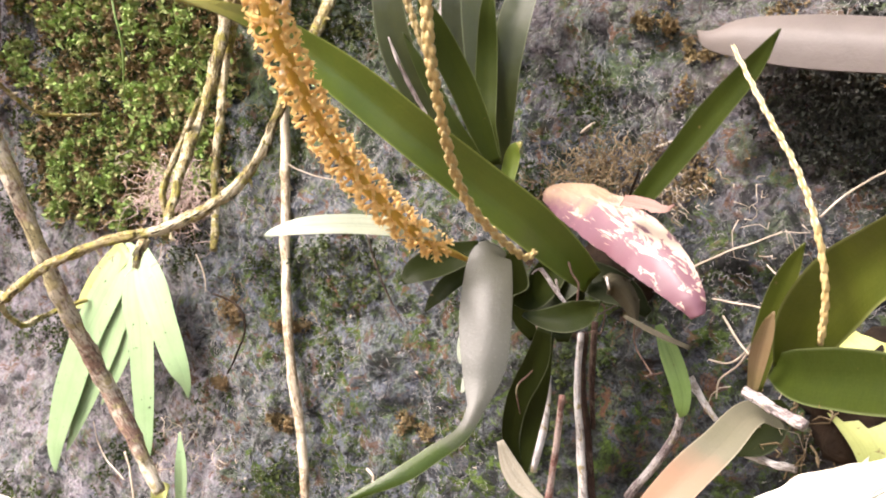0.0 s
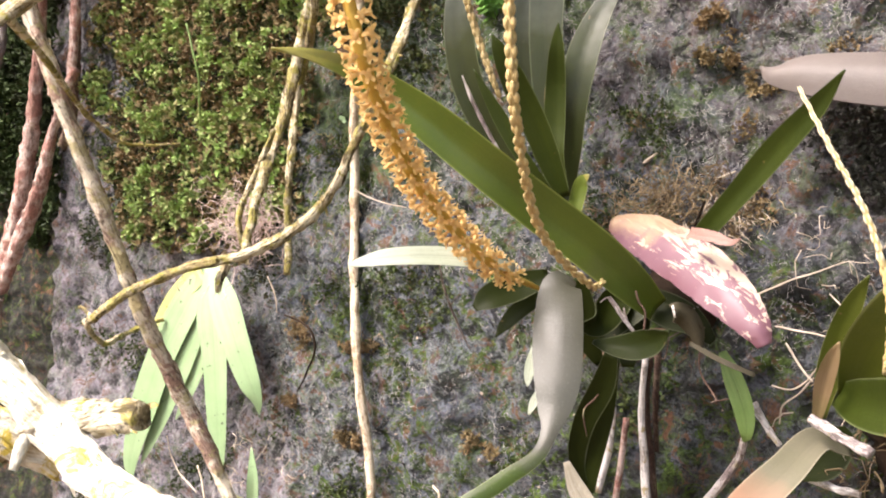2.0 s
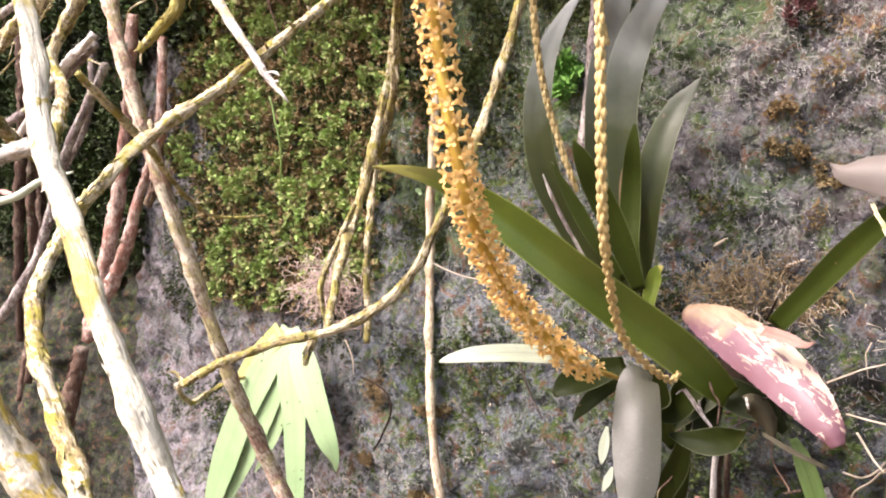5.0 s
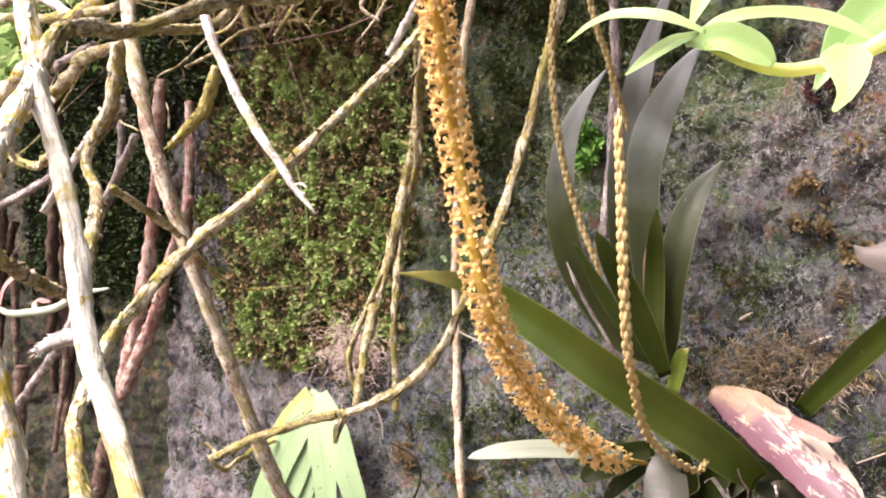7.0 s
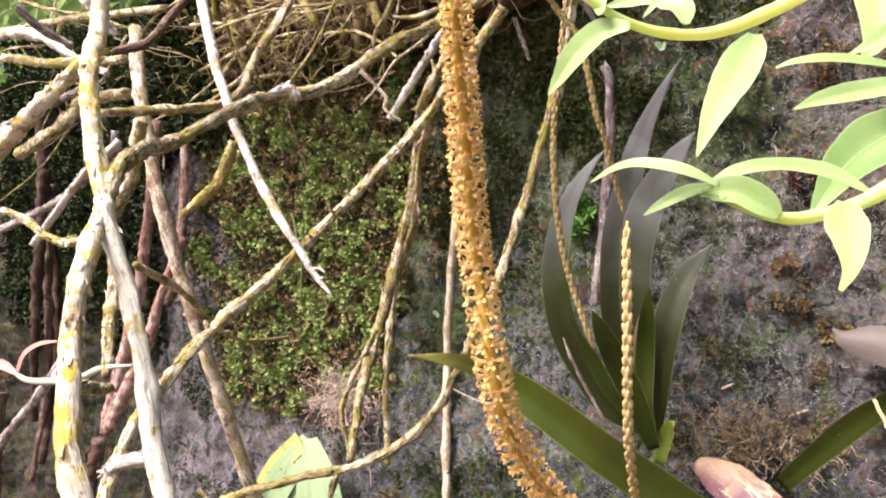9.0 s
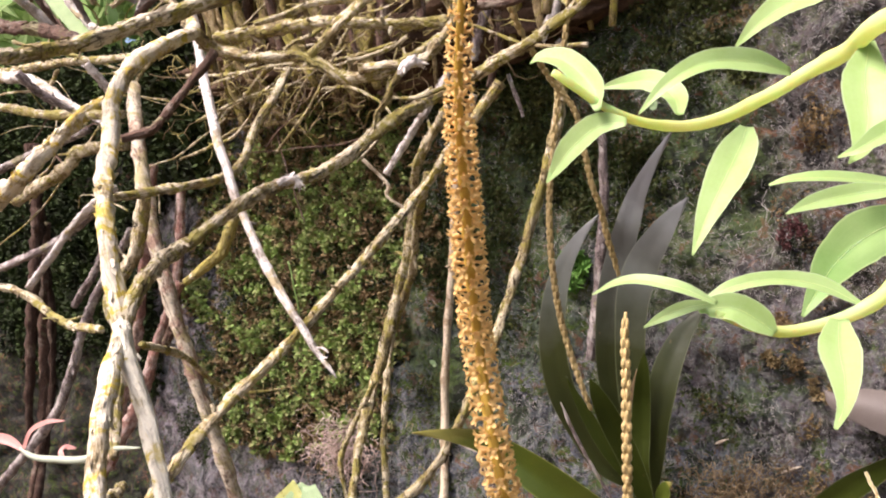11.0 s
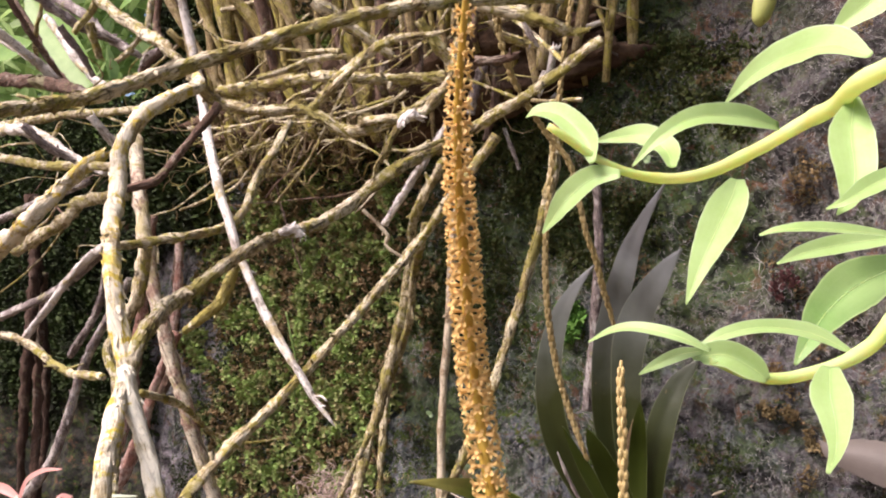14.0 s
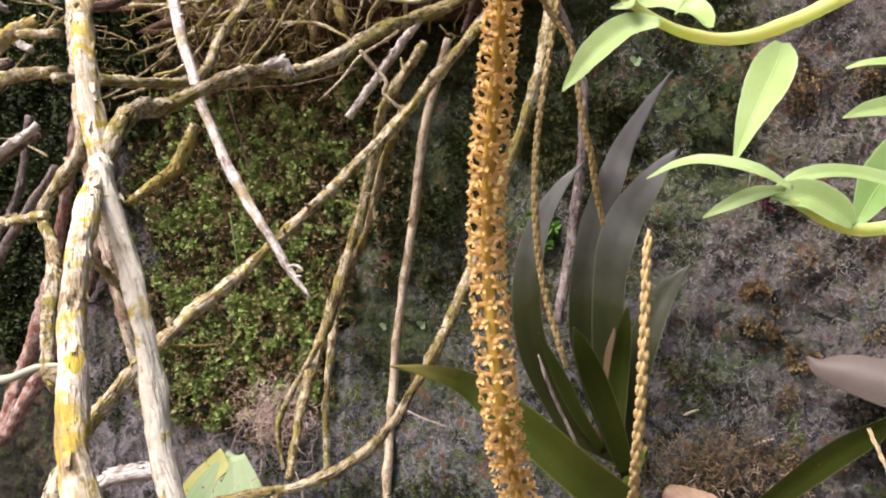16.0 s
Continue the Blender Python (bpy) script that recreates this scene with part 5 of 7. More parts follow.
# ---- plant at the side with broad leaves ----
side = plant("broad_orchid", surface(0.21, 1.36, 0.02), "orchid with broad olive leaves and one dying orange leaf", [
    ([(0.1361, 0.3468, 1.3538, 0.00663), (0.1376, 0.3341, 1.3704, 0.01171), (0.1413, 0.3141, 1.3862, 0.01301), (0.1465, 0.2933, 1.3983, 0.01121), (0.1507, 0.273, 1.4106, 0.00696), (0.1519, 0.2546, 1.4213, 0.00049)], LEAF_OLIVE, "broad upright olive leaf", dict(fold=0.35, thick=0.002, n=7)),
    ([(0.1308, 0.3501, 1.3534, 0.00446), (0.132, 0.3258, 1.3535, 0.00934), (0.1387, 0.304, 1.3552, 0.01085), (0.1464, 0.2816, 1.3553, 0.00987), (0.157, 0.2632, 1.3498, 0.00503), (0.1616, 0.2545, 1.3434, 0.00049)], LEAF_DARK, "broad level olive leaf", dict(fold=0.35, thick=0.002, n=7, face=(-0.3, -1, 0.1))),
    ([(0.1243, 0.3541, 1.3438, 0.00271), (0.1263, 0.347, 1.3648, 0.00509), (0.1289, 0.3395, 1.3829, 0.00476), (0.1314, 0.332, 1.3949, 0.00296), (0.1329, 0.3253, 1.4023, 0.00031)], LEAF_OLIVE, "narrow pointed leaf", dict(fold=0.35, thick=0.0014)),
    ([(0.1184, 0.3401, 1.3449, 0.00173), (0.1188, 0.334, 1.3598, 0.00341), (0.1198, 0.3275, 1.371, 0.00271), (0.1208, 0.3234, 1.3771, 0.00041)], LEAF_RUST, "small folded rusty leaf", dict(fold=0.5, thick=0.0012)),
    ([(0.1353, 0.3532, 1.3316, 0.0045), (0.12, 0.345, 1.3354, 0.00594), (0.1036, 0.3317, 1.3262, 0.00698), (0.0882, 0.3235, 1.3157, 0.00742), (0.0714, 0.3163, 1.3014, 0.00605), (0.0568, 0.3136, 1.2903, 0.0006)], LEAF_ORANGE, "drooping leaf turning orange", dict(fold=0.25, thick=0.0014, face=(-0.3, -0.8, 0.6))),
    ([(0.1434, 0.37, 1.3347, 0.00325), (0.1357, 0.3716, 1.3278, 0.00974), (0.1278, 0.3729, 1.3201, 0.0092), (0.1221, 0.3735, 1.314, 0.00216)], LEAF_OLIVE_SHADED, "dark leaf hanging behind the orange one", dict(fold=0.2, thick=0.0014)),
    ([(0.1659, 0.3636, 1.3632, 0.00463), (0.1721, 0.348, 1.3559, 0.00776), (0.1806, 0.331, 1.358, 0.00527), (0.1848, 0.3166, 1.3639, 0.00061)], LEAF_YELLOW, "yellowing leaf with holes", dict(fold=0.1, thick=0.0012, ripple=0.2)),
    ([(0.1582, 0.3566, 1.3366, 0.00455), (0.1652, 0.3405, 1.3264, 0.00868), (0.1648, 0.329, 1.3121, 0.00734), (0.1664, 0.328, 1.2978, 0.00105)], LEAF_YELLOW, "", dict(fold=0.1, thick=0.0012)),
])
for rows, lab in (([(0.1096, 0.322, 1.3483, 0.00205), (0.1157, 0.3124, 1.3441, 0.00239), (0.1231, 0.3019, 1.3394, 0.00212)], "bleached broken stub"), ([(0.1106, 0.3979, 1.3424, 0.00178), (0.1155, 0.3949, 1.3328, 0.00189), (0.1208, 0.3916, 1.3241, 0.00162)], "pale broken root"), ([(0.1282, 0.3752, 1.3134, 0.00191), (0.1379, 0.3692, 1.3103, 0.00188), (0.1454, 0.3645, 1.3092, 0.00163)], "")):
    bm = bmesh.new()
    tube(bm, rows, 10, 8, 0.4)
    part("stub", bm, BARK_GREY if lab == "bleached broken stub" else BARK_WHITE, side, lab)
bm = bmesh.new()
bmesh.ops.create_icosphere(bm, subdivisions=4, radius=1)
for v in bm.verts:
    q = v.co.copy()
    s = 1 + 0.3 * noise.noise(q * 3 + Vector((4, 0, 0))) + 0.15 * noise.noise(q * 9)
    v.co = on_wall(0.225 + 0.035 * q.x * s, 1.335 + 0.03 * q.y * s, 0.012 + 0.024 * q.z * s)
part("crown", bm, SHADE_BLACK, side, "root crown, near black with painted shade")
debris_patch(0.215, 1.33, 0.025, 0.018, 110, 35, lift=0.022, length=0.02, radius=0.0006)
debris_patch(0.19, 1.365, 0.012, 0.025, 34, 36, HAIR, 0.026, 0.00032, "pale_rootlets", "pale branching rootlets spreading on the rock", 0.012)

grey = plant("ash_leaf_orchid", surface(0.4, 1.5, 0.0), "long ash-grey pointed leaf of a neighbouring orchid", [
    ([(0.1139, 0.3947, 1.496, 0.00075), (0.1177, 0.3864, 1.4924, 0.00566), (0.1282, 0.3752, 1.4906, 0.00981), (0.1454, 0.3587, 1.4857, 0.01212), (0.1643, 0.3411, 1.4802, 0.01217), (0.1873, 0.3209, 1.4738, 0.01023), (0.2061, 0.3034, 1.4679, 0.00193)], LEAF_ASH, "ash-grey pink fleshy leaf", dict(fold=-0.25, thick=0.004, n=8)),
])
bm = bmesh.new()
tube(bm, [(*on_wall(0.45, 1.5, -0.01), 0.012), (*on_wall(0.42, 1.5, 0.03), 0.016), (*on_wall(0.36, 1.498, 0.045), 0.012)], 10, 6, 0.1)
part("leaf_sheath", bm, BARK_BROWN, grey, "brown dry leaf sheath")

# ---- pale fan plant pressed to the rock ----
mint = plant("fan_plant", surface(-0.247, 1.404, 0.01), "small fan plant with pale mint-green flat leaves", [
    ([(-0.2069, 0.5924, 1.4034, 0.00453), (-0.2221, 0.5948, 1.3776, 0.01175), (-0.2419, 0.6035, 1.3427, 0.01231), (-0.2619, 0.6171, 1.2981, 0.0118), (-0.277, 0.6335, 1.2611, 0.00727), (-0.2798, 0.6399, 1.2389, 0.00082)], LEAF_FERN, "", dict(fold=0.05, thick=0.0008, n=8)),
    ([(-0.206, 0.593, 1.4026, 0.00454), (-0.2155, 0.5942, 1.3701, 0.01098), (-0.2273, 0.6003, 1.3353, 0.00957), (-0.2448, 0.6135, 1.3007, 0.00782), (-0.2587, 0.6245, 1.275, 0.00478), (-0.2687, 0.6331, 1.256, 0.00061)], LEAF_FERN, "", dict(fold=0.05, thick=0.0008, n=8)),
    ([(-0.2055, 0.5939, 1.4026, 0.00454), (-0.2093, 0.5927, 1.3664, 0.0102), (-0.2166, 0.5984, 1.3317, 0.00725), (-0.2261, 0.6055, 1.3097, 0.00424), (-0.2359, 0.6127, 1.2926, 0.00059)], LEAF_FERN, "", dict(fold=0.05, thick=0.0008, n=8)),
    ([(-0.2035, 0.5903, 1.4026, 0.00451), (-0.2007, 0.5833, 1.3706, 0.01152), (-0.1974, 0.58, 1.3412, 0.00924), (-0.196, 0.5804, 1.3042, 0.00777), (-0.1954, 0.5829, 1.2741, 0.0052), (-0.1945, 0.5847, 1.2606, 0.00075)], LEAF_FERN, "", dict(fold=0.05, thick=0.0008, n=8)),
    ([(-0.2024, 0.5902, 1.4026, 0.00451), (-0.1909, 0.5784, 1.3783, 0.01069), (-0.1804, 0.5707, 1.3531, 0.00982), (-0.1708, 0.5676, 1.328, 0.00796), (-0.1654, 0.569, 1.3141, 0.00399), (-0.1648, 0.5734, 1.3039, 0.00055)], LEAF_FERN, "", dict(fold=0.05, thick=0.0008, n=8)),
    ([(-0.2112, 0.5927, 1.4004, 0.00831), (-0.2311, 0.6003, 1.3813, 0.00803), (-0.2451, 0.6067, 1.3656, 0.00503), (-0.2529, 0.6115, 1.3595, 0.00078)], LEAF_YELLOW, "yellowing short leaf", dict(fold=0.12, thick=0.001)),
])
plant("seedling", surface(-0.19, 1.23, 0.01), "small yellow-green seedling on the rock", [
    ([(-0.1779, 0.565, 1.2329, 0.0072), (-0.1733, 0.5504, 1.2478, 0.00877), (-0.1645, 0.5331, 1.2576, 0.00136)], LEAF_YELLOW, "", dict(fold=0.3, thick=0.001)),
    ([(-0.168, 0.5706, 1.2312, 0.004), (-0.1638, 0.5563, 1.2621, 0.00425), (-0.1655, 0.5573, 1.2849, 0.00053)], LEAF_FERN, "", dict(fold=0.3, thick=0.001)),
])
debris_patch(-0.196, 1.434, 0.015, 0.011, 300, 41, TUFT, 0.026, 0.00034, "root_tuft", "tangled tuft of dry pinkish rootlets", 0.016, 0.008)
debris_patch(-0.205, 1.39, 0.008, 0.008, 5, 42, TUFT, 0.025, 0.0004, "root_tuft", "thin dangling rootlets under the tuft", 0.03, 0.03)

# ---- aerial roots on the rock ----
stick("aerial_root", [(-0.0741, 0.488, 1.679, 0.00275), (-0.0856, 0.4987, 1.6237, 0.00275), (-0.089, 0.5119, 1.5684, 0.00275), (-0.0943, 0.5257, 1.513, 0.00275), (-0.0958, 0.5395, 1.4571, 0.0029), (-0.0958, 0.5383, 1.3994, 0.0029), (-0.0924, 0.5321, 1.3418, 0.0029), (-0.0852, 0.5341, 1.285, 0.0028), (-0.082, 0.5346, 1.2277, 0.0025)], ROOT_TAN, "straight tan root hanging flat on the rock", "root", "aerial roots", 7, 0.006, nodes=0.14, lump=0.1, flakes=20, seed=2)
stick("aerial_root", [(-0.0883, 0.4406, 1.6588, 0.003), (-0.1102, 0.4829, 1.6316, 0.003), (-0.1183, 0.5289, 1.603, 0.0035), (-0.1293, 0.538, 1.5505, 0.0035), (-0.1429, 0.5421, 1.4976, 0.0035), (-0.1505, 0.5149, 1.4514, 0.003), (-0.1513, 0.4809, 1.4069, 0.00225)], ROOT_MOSSY, "mossy pale root slanting down the rock", "root", "aerial roots", 8, 0.01, seed=3, lump=0.3)
stick("aerial_root", [(-0.0961, 0.41, 1.6138, 0.00225), (-0.1088, 0.467, 1.5905, 0.00225), (-0.1189, 0.5209, 1.5598, 0.0025), (-0.1371, 0.5599, 1.5145, 0.0025), (-0.1393, 0.5442, 1.4538, 0.0023), (-0.1322, 0.5119, 1.3996, 0.002)], ROOT_MOSSY, "thin mossy root hanging beside the thicker one", "root", "aerial roots", 6, 0.009, seed=4, lump=0.3)
stick("aerial_root", [(-0.1428, 0.5197, 1.4881, 0.00153), (-0.1547, 0.5271, 1.4649, 0.00193), (-0.1654, 0.5278, 1.4397, 0.00193), (-0.1669, 0.5288, 1.4262, 0.00174), (-0.1615, 0.5313, 1.405, 0.00116)], ROOT_MOSSY, "thin side root beside a mossy root", "root", "aerial roots", 2, 0.005, 8, seed=15, flakes=30)
stick("aerial_root", [(-0.1535, 0.4557, 1.4048, 0.00237), (-0.1549, 0.4507, 1.3972, 0.00234), (-0.1567, 0.4518, 1.3897, 0.00117)], ROOT_MOSSY, "broken stub under a curving root", "root", "aerial roots", 1, 0.004, 8, 0.35, seed=16, flakes=30)
stick("aerial_root", [(-0.0159, 0.4398, 1.6931, 0.0035), (-0.0239, 0.4404, 1.6403, 0.0032), (-0.0378, 0.4471, 1.5875, 0.003), (-0.0538, 0.449, 1.535, 0.0027), (-0.0719, 0.4354, 1.4868, 0.0026), (-0.0986, 0.4477, 1.4389, 0.0025), (-0.1316, 0.4457, 1.4135, 0.0025), (-0.1711, 0.4455, 1.403, 0.0025), (-0.2061, 0.4613, 1.391, 0.0024), (-0.2364, 0.4883, 1.3775, 0.0023), (-0.2555, 0.5096, 1.3689, 0.0021)], ROOT_MOSSY, "long twisted root curving down and sideways off the rock", "root", "aerial roots", 12, 0.007, 12, seed=5, lump=0.36, flakes=130)
stick("aerial_root", [(-0.2531, 0.5069, 1.3695, 0.002), (-0.2585, 0.5209, 1.3645, 0.0018), (-0.2641, 0.5537, 1.3525, 0.0019), (-0.2603, 0.5749, 1.3555, 0.0018), (-0.2552, 0.5941, 1.36, 0.0016), (-0.2406, 0.5992, 1.366, 0.0012)], ROOT_MOSSY, "looped end of a curving root", "root", "aerial roots", 3, 0.006, seed=6, lump=0.3)
stick("aerial_root", [(-0.2482, 0.5015, 1.3735, 0.0012), (-0.2558, 0.5063, 1.3785, 0.0011), (-0.2589, 0.507, 1.3785, 0.0007)], ROOT_MOSSY, "short broken stub at a curving root", "root", "aerial roots", 0, 0.004, 7, 0.3, seed=17, flakes=10)
stick("brown_stem", [(-0.3124, 0.5015, 1.6907, 0.0045), (-0.2881, 0.4594, 1.64, 0.0045), (-0.2671, 0.4414, 1.5756, 0.0043), (-0.2473, 0.4474, 1.5088, 0.0042), (-0.2301, 0.4669, 1.4436, 0.0042), (-0.2136, 0.4893, 1.379, 0.0045), (-0.1968, 0.5201, 1.319, 0.0047), (-0.1688, 0.5288, 1.2551, 0.004)], BARK_STEM, "long brown-violet stem leaning across the rock", "stem", "", 10, 0.006, seed=7, nodes=0.1)
stick("aerial_root", [(-0.3755, 0.6875, 1.6673, 0.00451), (-0.39, 0.7083, 1.5743, 0.00513), (-0.3993, 0.714, 1.5027, 0.00618), (-0.4199, 0.7268, 1.4354, 0.00628), (-0.4355, 0.7365, 1.3822, 0.00529), (-0.4181, 0.7257, 1.4181, 0.00498)], BARK_RED, "red-brown root hanging at the rock's edge", "root", "aerial roots", 2, 0.006, seed=8)
stick("aerial_root", [(-0.34, 0.6705, 1.56, 0.0034), (-0.3594, 0.6775, 1.5159, 0.0038), (-0.3772, 0.6885, 1.467, 0.00546), (-0.4032, 0.7047, 1.4214, 0.00609), (-0.4209, 0.7157, 1.3898, 0.00463)], BARK_RED, "red-brown root hanging at the rock's edge", "root", "aerial roots", 3, 0.006, seed=9)
stick("aerial_root", [(-0.3533, 0.6973, 1.6381, 0.00353), (-0.3529, 0.697, 1.5873, 0.00453), (-0.3561, 0.699, 1.5269, 0.00453), (-0.3668, 0.7057, 1.5021, 0.00355)], BARK_BROWN, "short brown root on the rock", "root", "aerial roots", 2, 0.006, seed=10)
stick("aerial_root", [(-0.457, 0.7734, 1.6746, 0.00374), (-0.4626, 0.7768, 1.5947, 0.00375), (-0.5038, 0.8023, 1.5393, 0.00387)], BARK_GREY, "grey root hanging at the rock's edge", "root", "aerial roots", 2, 0.006, seed=11)
stick("aerial_root", [(-0.3462, 0.6811, 1.6443, 0.00376), (-0.3449, 0.6803, 1.5967, 0.00375), (-0.3503, 0.6837, 1.5502, 0.00329)], BARK_RED, "short red-brown root on the rock", "root", "aerial roots", 2, 0.006, seed=12)
stick("aerial_root", [(-0.3491, 0.5888, 1.5987, 0.00348), (-0.3973, 0.6187, 1.5319, 0.00365), (-0.4264, 0.6367, 1.4588, 0.00374), (-0.4828, 0.6717, 1.3991, 0.00394), (-0.5365, 0.705, 1.3543, 0.00413)], BARK_GREY, "thin grey root slanting past the rock's edge", "root", "aerial roots", 4, 0.008, seed=13)
stick("aerial_root", [(-0.4438, 0.7416, 1.3723, 0.00661), (-0.4583, 0.7506, 1.3255, 0.00771), (-0.473, 0.7597, 1.2725, 0.00675)], BARK_BROWN, "brown root low at the rock's edge", "root", "aerial roots", 3, 0.006, seed=14)

for k, (rows, mat, lab) in enumerate((([(-0.2239, 0.5935, 1.5744, 0.0008), (-0.2153, 0.5905, 1.5434, 0.0009), (-0.2152, 0.5975, 1.5241, 0.0008), (-0.2175, 0.6072, 1.5029, 0.0005)], LEAF_SHOOT, "thin green-brown strand hanging over the moss"), ([(0.115, 0.4046, 1.3917, 0.00046), (0.13, 0.3953, 1.3997, 0.00045), (0.1393, 0.3895, 1.404, 0.00037), (0.1473, 0.3846, 1.4081, 0.00029)], HAIR, "pale rootlet creeping on the rock"), ([(0.1571, 0.3691, 1.4132, 0.00049), (0.1658, 0.366, 1.4224, 0.00049), (0.1757, 0.3622, 1.4284, 0.00048), (0.1862, 0.3581, 1.4333, 0.00048)], HAIR, "pale rootlet creeping on the rock"), ([(0.1229, 0.3903, 1.3704, 0.00045), (0.1264, 0.3858, 1.3629, 0.00052), (0.1298, 0.3743, 1.3554, 0.00043)], HAIR, "pale rootlet creeping on the rock"),
                                       ([(0.1219, 0.4003, 1.3773, 0.00038), (0.1294, 0.3933, 1.3762, 0.00045), (0.1371, 0.3815, 1.3745, 0.00036)], HAIR, "pale rootlet creeping on the rock"), ([(0.1195, 0.3982, 1.3505, 0.00038), (0.126, 0.3907, 1.3499, 0.00045), (0.1304, 0.3832, 1.3553, 0.00044), (0.1311, 0.3734, 1.3622, 0.00036)], HAIR, "pale rootlet creeping on the rock"), ([(0.1223, 0.3965, 1.333, 0.00038), (0.1233, 0.3947, 1.3419, 0.00045), (0.1284, 0.3868, 1.349, 0.00044), (0.1298, 0.3743, 1.3568, 0.00036)], HAIR, "pale rootlet creeping on the rock"), ([(0.1403, 0.3854, 1.3929, 0.00029), (0.1441, 0.3795, 1.3881, 0.00036), (0.1465, 0.3733, 1.3831, 0.00036)], HAIR, "pale rootlet creeping on the rock"), ([(-0.1456, 0.5626, 1.371, 0.00072), (-0.128, 0.5517, 1.3652, 0.0007), (-0.1231, 0.5487, 1.3514, 0.0007), (-0.128, 0.5517, 1.3353, 0.0007), (-0.1363, 0.5627, 1.3207, 0.00054)], SHADE_BLACK, "black hair-thin root bent on the rock"),
                                       ([(-0.0951, 0.5254, 1.4522, 0.0004), (-0.0813, 0.5228, 1.4453, 0.0004), (-0.0602, 0.5132, 1.4389, 0.00029)], HAIR, "pale rootlet creeping on the rock"), ([(-0.1599, 0.5715, 1.3967, 0.00055), (-0.1536, 0.5711, 1.3822, 0.00055), (-0.1535, 0.5734, 1.3719, 0.00033)], HAIR, "pale rootlet creeping on the rock"), ([(-0.0431, 0.505, 1.2748, 0.00077), (-0.0389, 0.5, 1.2713, 0.00076), (-0.0404, 0.5033, 1.2608, 0.00058)], HAIR, "pale rootlet creeping on the rock"), ([(-0.2158, 0.6002, 1.2627, 0.00069), (-0.2099, 0.5966, 1.2483, 0.0008), (-0.207, 0.5948, 1.226, 0.0008)], HAIR, "pale rootlet creeping on the rock"), ([(-0.2498, 0.6331, 1.2773, 0.00048), (-0.2418, 0.6282, 1.2563, 0.00048), (-0.2201, 0.6124, 1.2404, 0.00047)], HAIR, "pale rootlet creeping on the rock"))):
    bm = bmesh.new()
    tube(bm, rows, 6, 8, 0.2, 300, 0.0009, k)
    tagged(link("rootlet", bm, mat), lab, "root", "rootlets")
for k, (cu, cz, ru, rz) in enumerate(((-0.163, 1.362, 0.009, 0.014), (-0.105, 1.353, 0.016, 0.006), (-0.172, 1.312, 0.007, 0.006), (-0.02, 1.3, 0.013, 0.008), (-0.12, 1.29, 0.01, 0.006), (0.145, 1.495, 0.012, 0.006), (0.141, 1.642, 0.016, 0.016), (0.119, 1.51, 0.012, 0.006), (0.115, 1.53, 0.012, 0.006))):
    leaflets("crust_lump", MOSS_BROWN, 190, 81 + k, 0.0024, lambda u, z, r: ((u - cu) / ru) ** 2 + ((z - cz) / rz) ** 2 + 1.6 * noise.noise(Vector((u * 130, z * 130, k))) < r.uniform(0.1, 0.9), "brown crumbly lump of dry moss on the rock", "moss", (cu - 1.5 * ru, cu + 1.5 * ru))
leaflets("red_stain", MOSS_RED, 120, 97, 0.0026, lambda u, z, r: ((u - 0.124) / 0.009) ** 2 + ((z - 1.585) / 0.012) ** 2 + noise.noise(Vector((u * 110, z * 110, 3.0))) < r.uniform(0.1, 0.9), "dull red crust on the rock", "lichen", (0.1, 0.15))
debris_patch(0.114, 1.59, 0.006, 0.012, 26, 98, LICHEN, 0.016, 0.00022, "white_threads", "fine white threads on the rock", 0.003)
debris_patch(-0.16, 1.36, 0.006, 0.009, 40, 51, length=0.008, name="brown_crust_tuft", label="brown crumbly tuft on the rock")
debris_patch(-0.1, 1.355, 0.012, 0.005, 30, 52, length=0.008, name="brown_crust_tuft", label="brown crumbly tuft on the rock")
debris_patch(-0.2, 1.27, 0.02, 0.012, 34, 53, HAIR, 0.02, 0.0004, "pale_rootlets", "thin pale rootlets low on the rock", 0.008)
debris_patch(-0.26, 1.345, 0.015, 0.015, 26, 54, HAIR, 0.016, 0.0003, "pale_rootlets", "thin pale rootlets low on the rock", 0.008)


def flecks():
    rng = random.Random(8)
    bm = bmesh.new()
    for _ in range(130):
        u, z = rng.uniform(-0.35, 0.33), rng.uniform(1.2, 1.8)
        o = surface(u, z, 0.001)
        r = rng.uniform(0.0006, 0.0017)
        v = [bm.verts.new(o + Vector((rng.gauss(0, 1), rng.gauss(0, 1), rng.gauss(0, 1))).normalized() * r) for _ in range(5)]
        for f in ((0, 1, 2), (0, 2, 3), (0, 3, 1), (1, 2, 4), (2, 3, 4), (3, 1, 4)):
            bm.faces.new([v[j] for j in f])
    tagged(link("rock_flecks", bm, HAIR, smooth=False), "pale crumbs lying on the rock", "crumbs", kind="stuff")


flecks()
leaflets("moss_tuft", MOSS_BRIGHT, 320, 61, 0.006, lambda u, z, r: ((u - TUFT_AT[0]) / 0.009) ** 2 + ((z - TUFT_AT[1]) / 0.013) ** 2 < r.uniform(0.2, 1.1), "small bright green moss tuft on the rock", "moss", (-0.06, 0.03))

